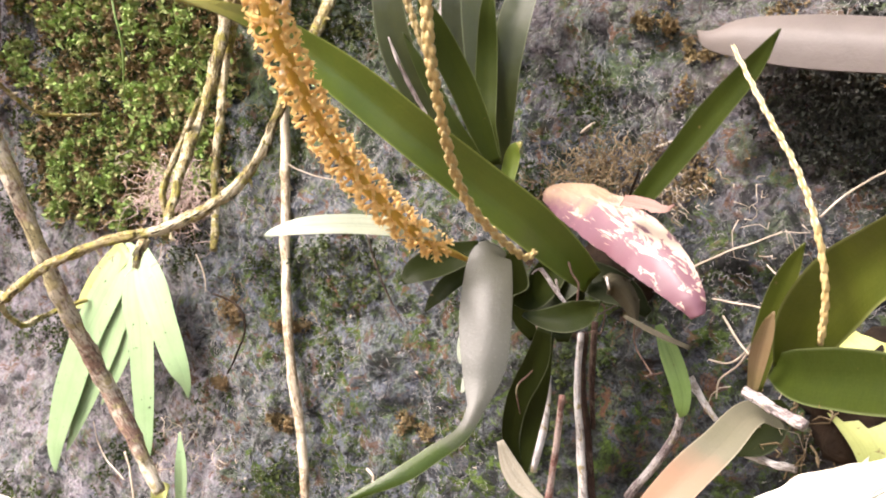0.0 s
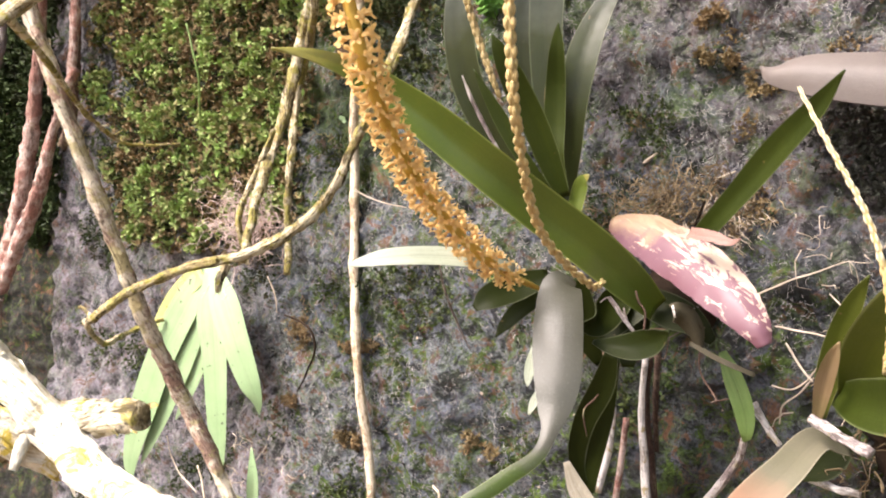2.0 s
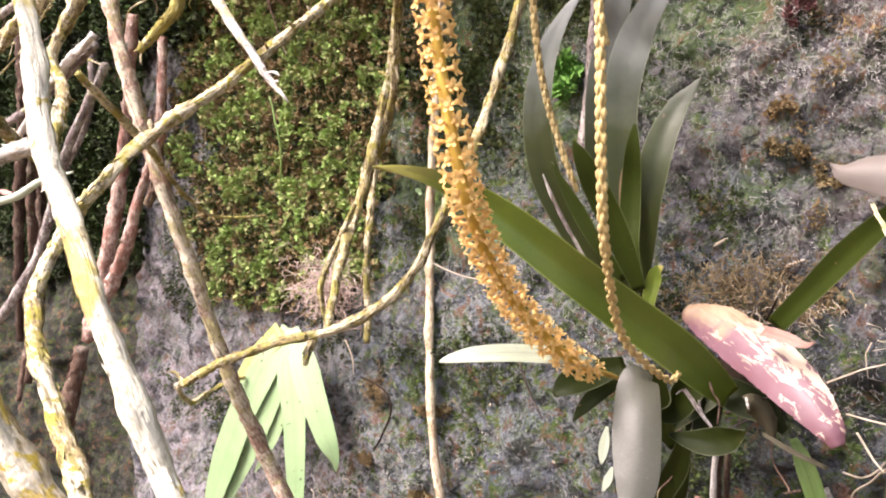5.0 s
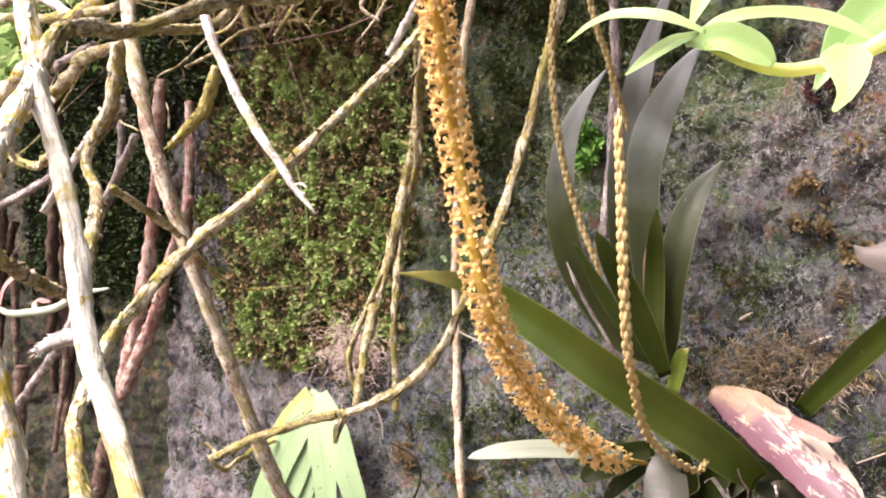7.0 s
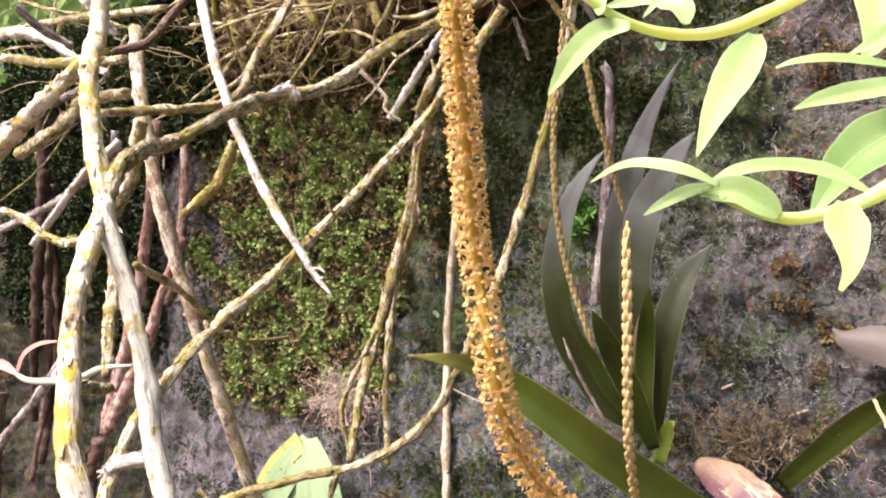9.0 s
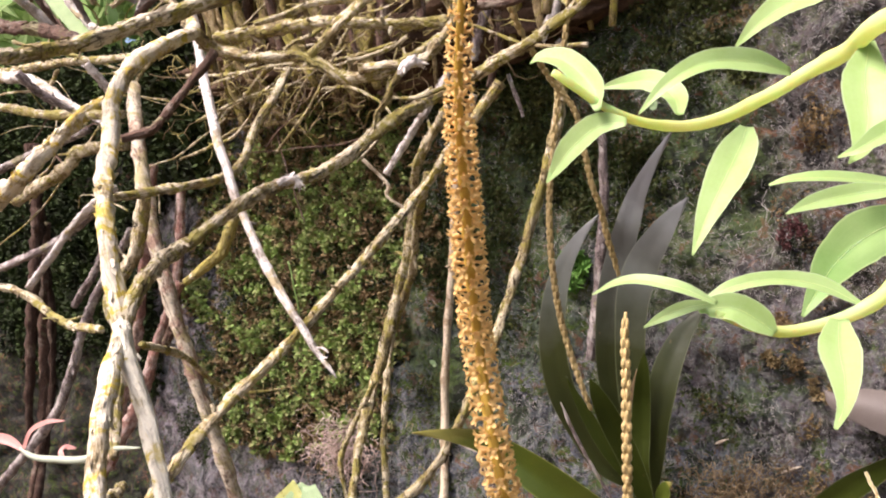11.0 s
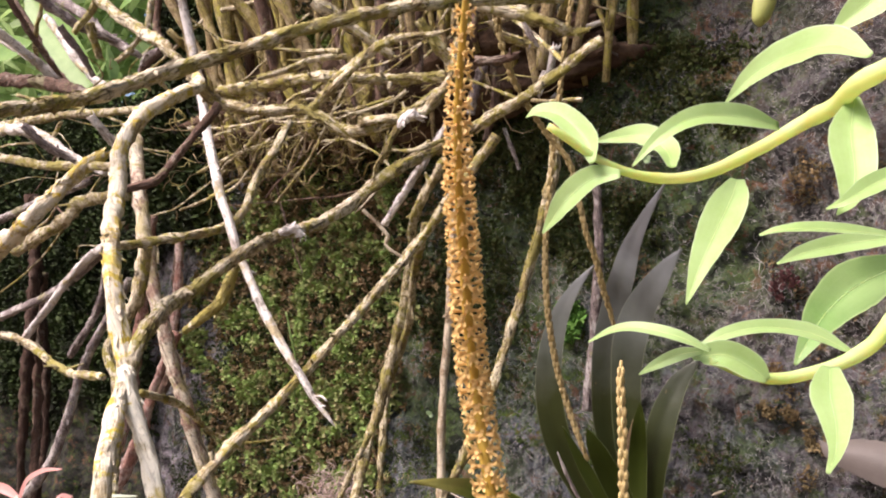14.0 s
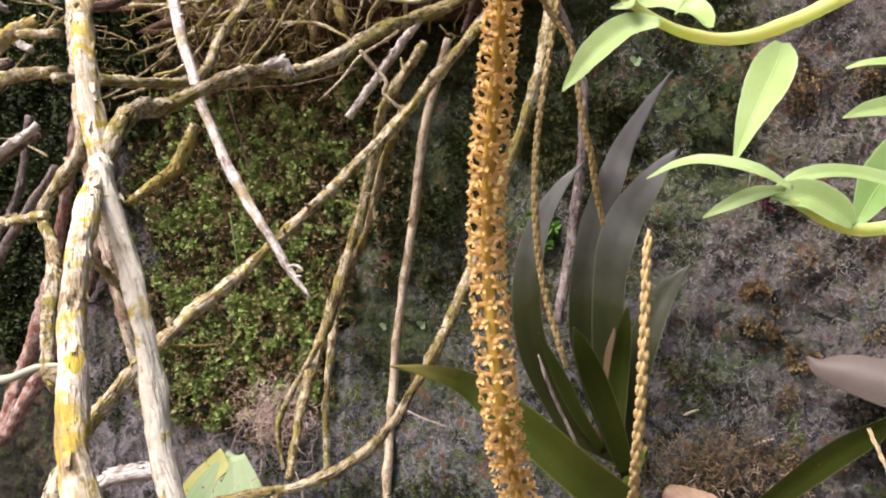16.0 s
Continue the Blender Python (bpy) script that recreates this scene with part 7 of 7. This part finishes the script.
for rows, mat, lab in (
    ([(-0.1409, 0.3064, 1.6521, 0.00190), (-0.1289, 0.3054, 1.6639, 0.00190), (-0.1169, 0.3040, 1.6747, 0.00190), (-0.1049, 0.3029, 1.6831, 0.00163), (-0.0785, 0.3042, 1.6877, 0.00135)], BARK_YELLOW, "thin olive twig forking in the clump"),
    ([(-0.1174, 0.3029, 1.6445, 0.00212), (-0.0915, 0.3056, 1.6484, 0.00212), (-0.0822, 0.3043, 1.6559, 0.00238), (-0.0743, 0.3017, 1.6657, 0.00238), (-0.0707, 0.2964, 1.6813, 0.00185)], BARK_YELLOW, "mossy twig rising in the clump"),
    ([(-0.0903, 0.2910, 1.6450, 0.00127), (-0.0962, 0.2917, 1.6400, 0.00153), (-0.1006, 0.2928, 1.6337, 0.00127), (-0.1037, 0.2940, 1.6270, 0.00127), (-0.1073, 0.2948, 1.6213, 0.00102), (-0.1084, 0.2959, 1.6153, 0.00051)], ROOT_MOSSY, "pale curled twig hanging in the clump"),
    ([(-0.1015, 0.3037, 1.6312, 0.00078), (-0.0912, 0.3048, 1.6318, 0.00105), (-0.0834, 0.3050, 1.6344, 0.00105), (-0.0756, 0.3049, 1.6373, 0.00078)], BARK_YELLOW, "thin mossy twig in the clump"),
    ([(-0.0636, 0.3234, 1.7092, 0.00258), (-0.0484, 0.3250, 1.7060, 0.00287), (-0.0333, 0.3265, 1.7019, 0.00287), (-0.0195, 0.3280, 1.6964, 0.00229), (-0.0087, 0.3271, 1.6966, 0.00115)], BARK_YELLOW, "mossy branch end over the rock"),
    ([(-0.0517, 0.3198, 1.6920, 0.00196), (-0.0430, 0.3209, 1.6893, 0.00196), (-0.0340, 0.3219, 1.6861, 0.00140)], BARK_YELLOW, "short mossy stub in the clump"),
    ([(-0.0416, 0.3176, 1.6976, 0.00084), (-0.0384, 0.3197, 1.6922, 0.00140), (-0.0343, 0.3220, 1.6858, 0.00112)], BARK_GREY, "short grey stub in the clump"),
    ([(-0.0651, 0.3284, 1.6822, 0.00227), (-0.0540, 0.3288, 1.6821, 0.00199), (-0.0430, 0.3280, 1.6845, 0.00170)], BARK_BROWN, "brown stub in the clump"),
    ([(-0.1077, 0.2635, 1.5967, 0.00070), (-0.1022, 0.2653, 1.5916, 0.00070), (-0.0977, 0.2668, 1.5864, 0.00070), (-0.0982, 0.2673, 1.5820, 0.00070), (-0.0922, 0.2687, 1.5777, 0.00047)], ROOT_TAN, "thin pale rootlet hanging from a branch"),
    ([(-0.1387, 0.2503, 1.5851, 0.00091), (-0.1357, 0.2509, 1.5861, 0.00182), (-0.1327, 0.2516, 1.5871, 0.00182), (-0.1299, 0.2527, 1.5840, 0.00091)], BARK_WHITE, "crumpled white flake on a branch"),
    ([(-0.0970, 0.2921, 1.6381, 0.00102), (-0.0949, 0.2913, 1.6420, 0.00204), (-0.0904, 0.2911, 1.6445, 0.00204), (-0.0869, 0.2920, 1.6426, 0.00076)], BARK_WHITE, "crumpled white flake in the clump"),
    ([(-0.1655, 0.3008, 1.6658, 0.00137), (-0.1554, 0.3027, 1.6690, 0.00164), (-0.1398, 0.3044, 1.6754, 0.00164), (-0.1242, 0.3070, 1.6776, 0.00110)], BARK_YELLOW, "thin mossy twig in the clump"),
    ([(-0.1261, 0.3200, 1.6530, 0.00083), (-0.1153, 0.3210, 1.6560, 0.00111), (-0.1044, 0.3215, 1.6602, 0.00111), (-0.0975, 0.3209, 1.6650, 0.00083)], ROOT_MOSSY, "thin pale rootlet in the clump"),
    ([(-0.1061, 0.3132, 1.6688, 0.00110), (-0.0927, 0.3148, 1.6691, 0.00137), (-0.0794, 0.3165, 1.6680, 0.00110)], ROOT_MOSSY, "thin pale rootlet in the clump"),
    ([(-0.0917, 0.3147, 1.6986, 0.00252), (-0.0852, 0.3188, 1.6901, 0.00280), (-0.0772, 0.3227, 1.6813, 0.00252), (-0.0732, 0.3260, 1.6724, 0.00168)], BARK_YELLOW, "mossy branch stub in the clump"),
    ([(-0.1404, 0.3035, 1.7051, 0.00280), (-0.1304, 0.3086, 1.6985, 0.00308), (-0.1176, 0.3142, 1.6905, 0.00252), (-0.1044, 0.3194, 1.6822, 0.00168)], BARK_YELLOW, "mossy branch stub in the clump"),
    ([(-0.3863, 0.4881, 1.7933, 0.00321), (-0.3658, 0.5057, 1.7789, 0.00367), (-0.3408, 0.5220, 1.7700, 0.00321), (-0.3252, 0.5322, 1.7620, 0.00229)], BARK_GREY, "grey stick behind the clump"),
    ([(-0.4171, 0.5036, 1.8008, 0.00239), (-0.4048, 0.5226, 1.7732, 0.00239), (-0.3876, 0.5427, 1.7443, 0.00191)], BARK_BROWN, "brown stick behind the clump"),
    ([(-0.4045, 0.4655, 1.7615, 0.00268), (-0.3851, 0.4834, 1.7463, 0.00312), (-0.3669, 0.4995, 1.7300, 0.00268)], BARK_WHITE, "bleached stick behind the clump"),
    ([(-0.3303, 0.4601, 1.7599, 0.00252), (-0.3285, 0.4661, 1.7471, 0.00252), (-0.3261, 0.4706, 1.7383, 0.00210)], BARK_YELLOW, "mossy stick behind the clump"),
    ([(-0.3563, 0.4694, 1.7621, 0.00217), (-0.3467, 0.4804, 1.7471, 0.00217), (-0.3396, 0.4895, 1.7321, 0.00173)], BARK_GREY, "grey stick behind the clump"),
    ([(-0.2815, 0.4329, 1.7071, 0.00229), (-0.2767, 0.4313, 1.7183, 0.00229), (-0.2675, 0.4317, 1.7279, 0.00191)], BARK_BROWN, "brown stick behind the clump"),
    ([(-0.3221, 0.4251, 1.7383, 0.00158), (-0.3118, 0.4246, 1.7527, 0.00198), (-0.3061, 0.4230, 1.7631, 0.00198)], BARK_YELLOW, "mossy stick behind the clump"),
    ([(-0.2927, 0.4237, 1.7188, 0.00191), (-0.2829, 0.4248, 1.7282, 0.00191), (-0.2732, 0.4230, 1.7439, 0.00191), (-0.2694, 0.4192, 1.7569, 0.00153)], BARK_YELLOW, "mossy stick behind the clump"),
    ([(-0.3085, 0.4268, 1.6855, 0.00268), (-0.3017, 0.4329, 1.6762, 0.00268), (-0.2945, 0.4385, 1.6678, 0.00229)], BARK_WHITE, "bleached stick under the clump"),
    ([(-0.3328, 0.3943, 1.6706, 0.00222), (-0.3203, 0.4044, 1.6595, 0.00222), (-0.3082, 0.4124, 1.6534, 0.00185)], BARK_GREY, "grey stick under the clump"),
):
    stick("clump_twig", rows, mat, lab, "branch", "twigs of the clump", 2, 0.005, 8, 0.32, seed=int(abs(rows[0][0]) * 5000), flakes=40, crust=MOSS_CRUST if mat is BARK_YELLOW else None)

stem = empty("pink_shoot", [(-0.2722, 0.3093, 1.4718, 0.00104), (-0.2638, 0.3053, 1.4688, 0.00141), (-0.2495, 0.2976, 1.4691, 0.00163), (-0.2315, 0.2876, 1.4711, 0.0017), (-0.2173, 0.2812, 1.4766, 0.00143), (-0.2002, 0.2729, 1.4789, 0.00047)][0][:3], "thin pale shoot with curled pink leaflets", "shoot")
bm = bmesh.new()
tube(bm, [(-0.2722, 0.3093, 1.4718, 0.00104), (-0.2638, 0.3053, 1.4688, 0.00141), (-0.2495, 0.2976, 1.4691, 0.00163), (-0.2315, 0.2876, 1.4711, 0.0017), (-0.2173, 0.2812, 1.4766, 0.00143), (-0.2002, 0.2729, 1.4789, 0.00047)], 8, 8, 0.1)
part("stem", bm, LEAF_PALE, stem)
for rows in ([(-0.27, 0.308, 1.4715, 0.00103), (-0.2653, 0.305, 1.4801, 0.00115), (-0.2547, 0.2984, 1.4852, 0.00101), (-0.2423, 0.2908, 1.487, 0.00037)], [(-0.2687, 0.3071, 1.4707, 0.00077), (-0.2788, 0.3134, 1.4741, 0.0021), (-0.2899, 0.3203, 1.4748, 0.00214), (-0.3085, 0.3318, 1.4745, 0.00055)], [(-0.2433, 0.2938, 1.4698, 0.00099), (-0.2469, 0.2983, 1.4725, 0.00151), (-0.2459, 0.3012, 1.474, 0.00126), (-0.2415, 0.3009, 1.4737, 0.00038)]):
    leaf_part(stem, rows, SUCCULENT, "curled pink leaflet", "leaflet", fold=0.3, thick=0.0006)

# ---- lime-green vine ----
vine = empty("vine", on_wall(0.43, 1.74, 0.0), "lime-green climbing vine with soft pointed leaves", "vine")
for rows, ext in (([(-0.0329, 0.2383, 1.6241, 0.0016), (-0.0056, 0.2481, 1.6093, 0.00215), (0.0237, 0.261, 1.6088, 0.00275), (0.052, 0.2758, 1.6222, 0.0033), (0.072, 0.2789, 1.6342, 0.0038), (0.0806, 0.2583, 1.6372, 0.0041), (0.0849, 0.2258, 1.6397, 0.0043)], ((0.27, 1.66, 0.17), (0.35, 1.7, 0.1), (0.43, 1.74, -0.01))), ([(0.0096, 0.168, 1.5357, 0.0014), (0.0314, 0.1761, 1.5308, 0.002), (0.0568, 0.1803, 1.5392, 0.0026), (0.0757, 0.1789, 1.5577, 0.0033)], ((0.28, 1.59, 0.19), (0.35, 1.64, 0.12), (0.43, 1.72, -0.01)))):
    bm = bmesh.new()
    r = rows[-1][3]
    tube(bm, [(x, y, z, q * 0.84) for x, y, z, q in [*rows, *[(*on_wall(*p), r * 1.1) for p in ext]]], 12, 9, 0.1, 130, 0.0003, 5, 0.1)
    part("stem", bm, STEM_VINE, vine)
for rows, mat, kw in (
    ([(-0.0158, 0.2409, 1.6103, 0.0015), (-0.0176, 0.2479, 1.6209, 0.00483), (-0.0268, 0.256, 1.633, 0.00475), (-0.0356, 0.2615, 1.6364, 0.00346), (-0.0408, 0.2647, 1.635, 0.0005)], LEAF_VINE, dict(fold=0.35, roll=(20, -30))),
    ([(-0.0058, 0.2406, 1.6057, 0.0017), (-0.0158, 0.2468, 1.6054, 0.005), (-0.0251, 0.255, 1.5988, 0.00512), (-0.0304, 0.2618, 1.5921, 0.00272), (-0.0343, 0.2642, 1.5867, 0.00034)], LEAF_VINE, dict(fold=0.3)),
    ([(0.0169, 0.2619, 1.6129, 0.00181), (0.0178, 0.279, 1.6244, 0.00546), (0.0102, 0.2896, 1.6333, 0.00515), (-0.0005, 0.3021, 1.636, 0.00279), (-0.0096, 0.3077, 1.6355, 0.00039)], LEAF_VINE, dict(fold=0.35, roll=(-20, 20))),
    ([(0.057, 0.2546, 1.6272, 0.00176), (0.0414, 0.2467, 1.6291, 0.005), (0.0232, 0.2403, 1.6275, 0.0043), (0.0089, 0.2374, 1.6195, 0.0029), (-0.0018, 0.2382, 1.608, 0.00032)], LEAF_VINE, dict(fold=0.3)),
    ([(0.0403, 0.2532, 1.606, 0.0026), (0.0353, 0.2445, 1.5963, 0.00659), (0.0284, 0.237, 1.5844, 0.00683), (0.0202, 0.228, 1.57, 0.00401), (0.0136, 0.2215, 1.5555, 0.00029)], LEAF_VINE, dict(fold=0.25)),
    ([(0.0897, 0.2462, 1.6522, 0.00172), (0.0809, 0.2633, 1.6632, 0.00817), (0.0689, 0.2826, 1.6652, 0.00792), (0.0593, 0.3003, 1.6622, 0.00503), (0.0521, 0.3165, 1.6559, 0.00052)], LEAF_VINE, dict(fold=0.35)),
    ([(0.1142, 0.2545, 1.6943, 0.00223), (0.1016, 0.2623, 1.6841, 0.00796), (0.0923, 0.268, 1.6772, 0.00531), (0.0847, 0.2728, 1.6715, 0.00047)], LEAF_VINE, dict(fold=0.3)),
    ([(0.0844, 0.2494, 1.6371, 0.00173), (0.079, 0.241, 1.6206, 0.00776), (0.076, 0.2311, 1.6036, 0.00708), (0.0703, 0.2229, 1.5919, 0.00334), (0.0635, 0.2153, 1.5857, 0.00038)], LEAF_VINE, dict(fold=0.3)),
    ([(0.084, 0.2026, 1.5751, 0.00181), (0.0591, 0.1828, 1.5747, 0.00324), (0.042, 0.1757, 1.5748, 0.00284), (0.0323, 0.1758, 1.5743, 0.00167), (0.027, 0.1768, 1.573, 0.0005)], LEAF_VINE, dict(fold=0.3, face=(0, -0.7, 0.8))),
    ([(0.0881, 0.2118, 1.5783, 0.0015), (0.0668, 0.2132, 1.5758, 0.0034), (0.0514, 0.2111, 1.5724, 0.00283), (0.0403, 0.2062, 1.5679, 0.00028)], LEAF_VINE, dict(fold=0.3)),
    ([(0.0958, 0.2306, 1.5729, 0.00198), (0.0764, 0.2309, 1.564, 0.00894), (0.0631, 0.2273, 1.5539, 0.00746), (0.054, 0.2212, 1.543, 0.00346), (0.0489, 0.2197, 1.535, 0.0005)], LEAF_VINE_DEEP, dict(fold=0.3)),
    ([(0.0976, 0.2295, 1.607, 0.0016), (0.0774, 0.2185, 1.5969, 0.00387), (0.066, 0.2138, 1.5903, 0.00191), (0.0606, 0.2171, 1.588, 0.00029)], LEAF_VINE, dict(fold=0.3)),
    ([(0.0094, 0.1665, 1.5385, 0.0008), (0.0001, 0.1664, 1.5425, 0.00209), (-0.0103, 0.1705, 1.545, 0.00197), (-0.0172, 0.1747, 1.5443, 0.00134), (-0.0236, 0.1787, 1.541, 0.00025)], LEAF_VINE, dict(fold=0.3, face=(0, -0.8, 0.6))),
    ([(0.008, 0.1673, 1.5385, 0.0008), (0.0016, 0.1713, 1.5373, 0.00196), (-0.0043, 0.175, 1.5345, 0.00149), (-0.0089, 0.1778, 1.5316, 0.00025)], LEAF_VINE, dict(fold=0.3)),
    ([(0.053, 0.1806, 1.5388, 0.001), (0.0423, 0.1814, 1.5441, 0.00336), (0.0284, 0.1782, 1.5457, 0.00283), (0.016, 0.1741, 1.5435, 0.0023), (0.0062, 0.1743, 1.5386, 0.00033)], LEAF_VINE, dict(fold=0.3, face=(0, -0.8, 0.7))),
    ([(0.0254, 0.1683, 1.5304, 0.00112), (0.0214, 0.1685, 1.5338, 0.00368), (0.0146, 0.1691, 1.5373, 0.00403), (0.0077, 0.1699, 1.537, 0.00275), (0.0051, 0.1691, 1.5361, 0.00048)], LEAF_VINE, dict(fold=0.45)),
    ([(0.0425, 0.1679, 1.5342, 0.0024), (0.0372, 0.1531, 1.5267, 0.0052), (0.0333, 0.1388, 1.5204, 0.0039), (0.0301, 0.1301, 1.5147, 0.00187), (0.0257, 0.1234, 1.51, 0.0005)], LEAF_VINE, dict(fold=0.25)),
):
    leaf_part(vine, rows, mat, rib=STEM_VINE, thick=0.00035, n=10, across=8, ripple=0.05, bend=1.1, seed=rows[0][0] * 100, **kw)

pod = empty("seed_pod", [(0.0908, 0.3631, 1.7496, 0.00536), (0.0868, 0.3656, 1.7289, 0.00596), (0.0838, 0.3674, 1.7172, 0.00477), (0.0832, 0.3678, 1.7124, 0.00119)][0][:3], "yellow-green seed pod hanging over the rock", "seed pod")
bm = bmesh.new()
tube(bm, [(0.0908, 0.3631, 1.7496, 0.00536), (0.0868, 0.3656, 1.7289, 0.00596), (0.0838, 0.3674, 1.7172, 0.00477), (0.0832, 0.3678, 1.7124, 0.00119)], 12, 8, 0.08)
part("husk", bm, LEAF_YELLOW, pod)


# ---- clump of canes above, and the growth behind ----
def canes():
    rng = random.Random(9)
    clump = empty("cane_clump", on_wall(-0.15, 1.74, -0.02), "dense clump of yellow-brown orchid canes growing over the rock", "orchid clump")
    mats = [CANE, CANE_DARK, CANE, BARK_BROWN, CANE_DARK]
    for k in range(95):
        u = rng.uniform(-0.33, 0.04)
        z = 1.70 + rng.uniform(-0.015, 0.06) + (0.02 if u > -0.1 else 0)
        h = rng.uniform(-0.01, 0.09)
        lean = (u + 0.14) * 0.9 + rng.gauss(0, 0.24)
        o = on_wall(u, z, h)
        L = rng.uniform(0.12, 0.3)
        d = (WALL_U * lean + Vector((0, 0, 1)) + WALL_N * rng.uniform(0.0, 0.45)).normalized()
        p1, p2, p3 = o + d * L * 0.3, o + d * L * 0.65 + Vector((0, 0, 0.005)), o + d * L + WALL_N * rng.uniform(-0.02, 0.05)
        r = rng.uniform(0.002, 0.0048)
        bm = bmesh.new()
        tube(bm, [(*o, r * 0.7), (*p1, r), (*p2, r * 1.1), (*p3, r * 0.6)], 7, 5, 0.2, 200, 0.0005, k, 0.15)
        part("cane", bm, mats[k % 5], clump)
    bm = bmesh.new()
    bmesh.ops.create_icosphere(bm, subdivisions=5, radius=1)
    for v in bm.verts:
        q = v.co.copy()
        s = 1 + 0.3 * noise.noise(q * 3) + 0.2 * noise.noise(q * 8) + 0.1 * noise.noise(q * 20)
        v.co = on_wall(-0.17 + 0.2 * q.x * s, 1.745 + 0.04 * q.y * s, 0.0 + 0.045 * q.z * s)
    part("root_mass", bm, CLUMP_PEAT, clump, "dark brown root mass")


canes()


def tangle():
    """Loose thin roots and twigs that fill the clump."""
    rng = random.Random(17)
    for band, (count, us, zs, hs, r0, mats) in enumerate((
            (46, (-0.62, -0.12), (1.65, 1.80), (0.0, 0.14), (0.0005, 0.002), (BARK_YELLOW, ROOT_MOSSY, BARK_YELLOW, BARK_BROWN)),
            (22, (-0.22, -0.02), (1.68, 1.77), (0.03, 0.14), (0.0005, 0.0015), (BARK_YELLOW, ROOT_MOSSY)),
            (9, (-0.95, -0.68), (1.3, 1.6), (-0.05, 0.0), (0.003, 0.009), (CANE_BROWN, BARK_BROWN, CANE_BROWN)))):
        for k in range(count):
            u, z, h = rng.uniform(*us), rng.uniform(*zs), rng.uniform(*hs)
            steep = band >= 2
            d = Vector((0, 0, -1)) + WALL_U * rng.gauss(0, 0.1) if steep else WALL_U * rng.choice((-1, 1)) + Vector((0, 0, rng.gauss(0, 0.6))) + WALL_N * rng.gauss(0, 0.3)
            d.normalize()
            L = rng.uniform(0.06, 0.22) * (1.9 if steep else 1)
            o = on_wall(u, z, max(h, relief(u, z)) if steep else h) - d * L / 2
            r = rng.uniform(*r0)
            rows = []
            for j in range(5):
                rows.append((*o, r * (1 - 0.12 * j)))
                bend = 0.07 if steep else 0.22
                d = (d + Vector((rng.gauss(0, bend), rng.gauss(0, bend), rng.gauss(0, bend) - 0.05))).normalized()
                o = o + d * L / 4
            m = mats[k % len(mats)]
            stick("tangled_twig", rows, m, {"bark_yellow_moss": "thin yellow mossy twig in the tangle", "bark_brown": "thin brown twig in the tangle", "stalk_dark_brown": "dark brown root hanging in the recess", "root_mossy": "thin pale mossy rootlet in the tangle", "root_red_brown": "thin red-brown root in the tangle"}[m.name], "twig", "tangled twigs", rng.choice((0, 0, 1, 2)), 0.007, 6, 0.3, flakes=0, seed=100 + k + band * 60)


tangle()

plant("far_plant", on_wall(-0.6, 1.7, -0.6), "bright green leaves growing beyond the rock's edge", [
    ([(-0.7506, 1.3084, 1.9862, 0.01919), (-0.8336, 1.3598, 2.0819, 0.03015), (-0.9145, 1.4099, 2.1676, 0.02621), (-0.9647, 1.4411, 2.2381, 0.00323)], FAR_LEAF, "", dict(fold=0.2)),
    ([(-1.0373, 1.3684, 2.0478, 0.03565), (-0.9353, 1.3052, 2.0545, 0.03408), (-0.8553, 1.2556, 2.0446, 0.01875), (-0.8255, 1.2372, 2.0468, 0.00231)], FAR_LEAF, "", dict(fold=0.2)),
    ([(-0.5364, 1.0579, 2.0897, 0.01199), (-0.5799, 1.0849, 2.0693, 0.01634), (-0.6192, 1.1092, 2.0462, 0.0025)], FAR_LEAF, "", dict(fold=0.2)),
])


def bush():
    rng = random.Random(77)
    verts, faces = [], []
    for _ in range(30000):
        u, z, h = rng.uniform(-4.6, -1.5), rng.uniform(1.4, 4.2), rng.uniform(-2.2, -0.3)
        o = on_wall(u, z, h)
        d = Vector((rng.gauss(0, 1), rng.gauss(0, 1), rng.gauss(-0.3, 0.6))).normalized()
        s = d.cross(Vector((rng.gauss(0, 1), rng.gauss(0, 1), rng.gauss(0, 1)))).normalized()
        L = rng.uniform(0.06, 0.14)
        w = L * 0.18
        k = len(verts)
        nn = d.cross(s) * w * 0.4
        verts += [tuple(o), tuple(o + d * L * 0.45 + s * w + nn), tuple(o + d * L), tuple(o + d * L * 0.45 - s * w + nn), tuple(o + d * L * 0.5)]
        faces += [(k, k + 1, k + 4), (k + 1, k + 2, k + 4), (k + 2, k + 3, k + 4), (k + 3, k, k + 4)]
    me = bpy.data.meshes.new("far_foliage")
    me.from_pydata(verts, [], faces)
    me.materials.append(FAR_GREEN)
    tagged(new("far_foliage", me), "bright green foliage beyond the rock's edge", "foliage", kind="stuff")


bush()
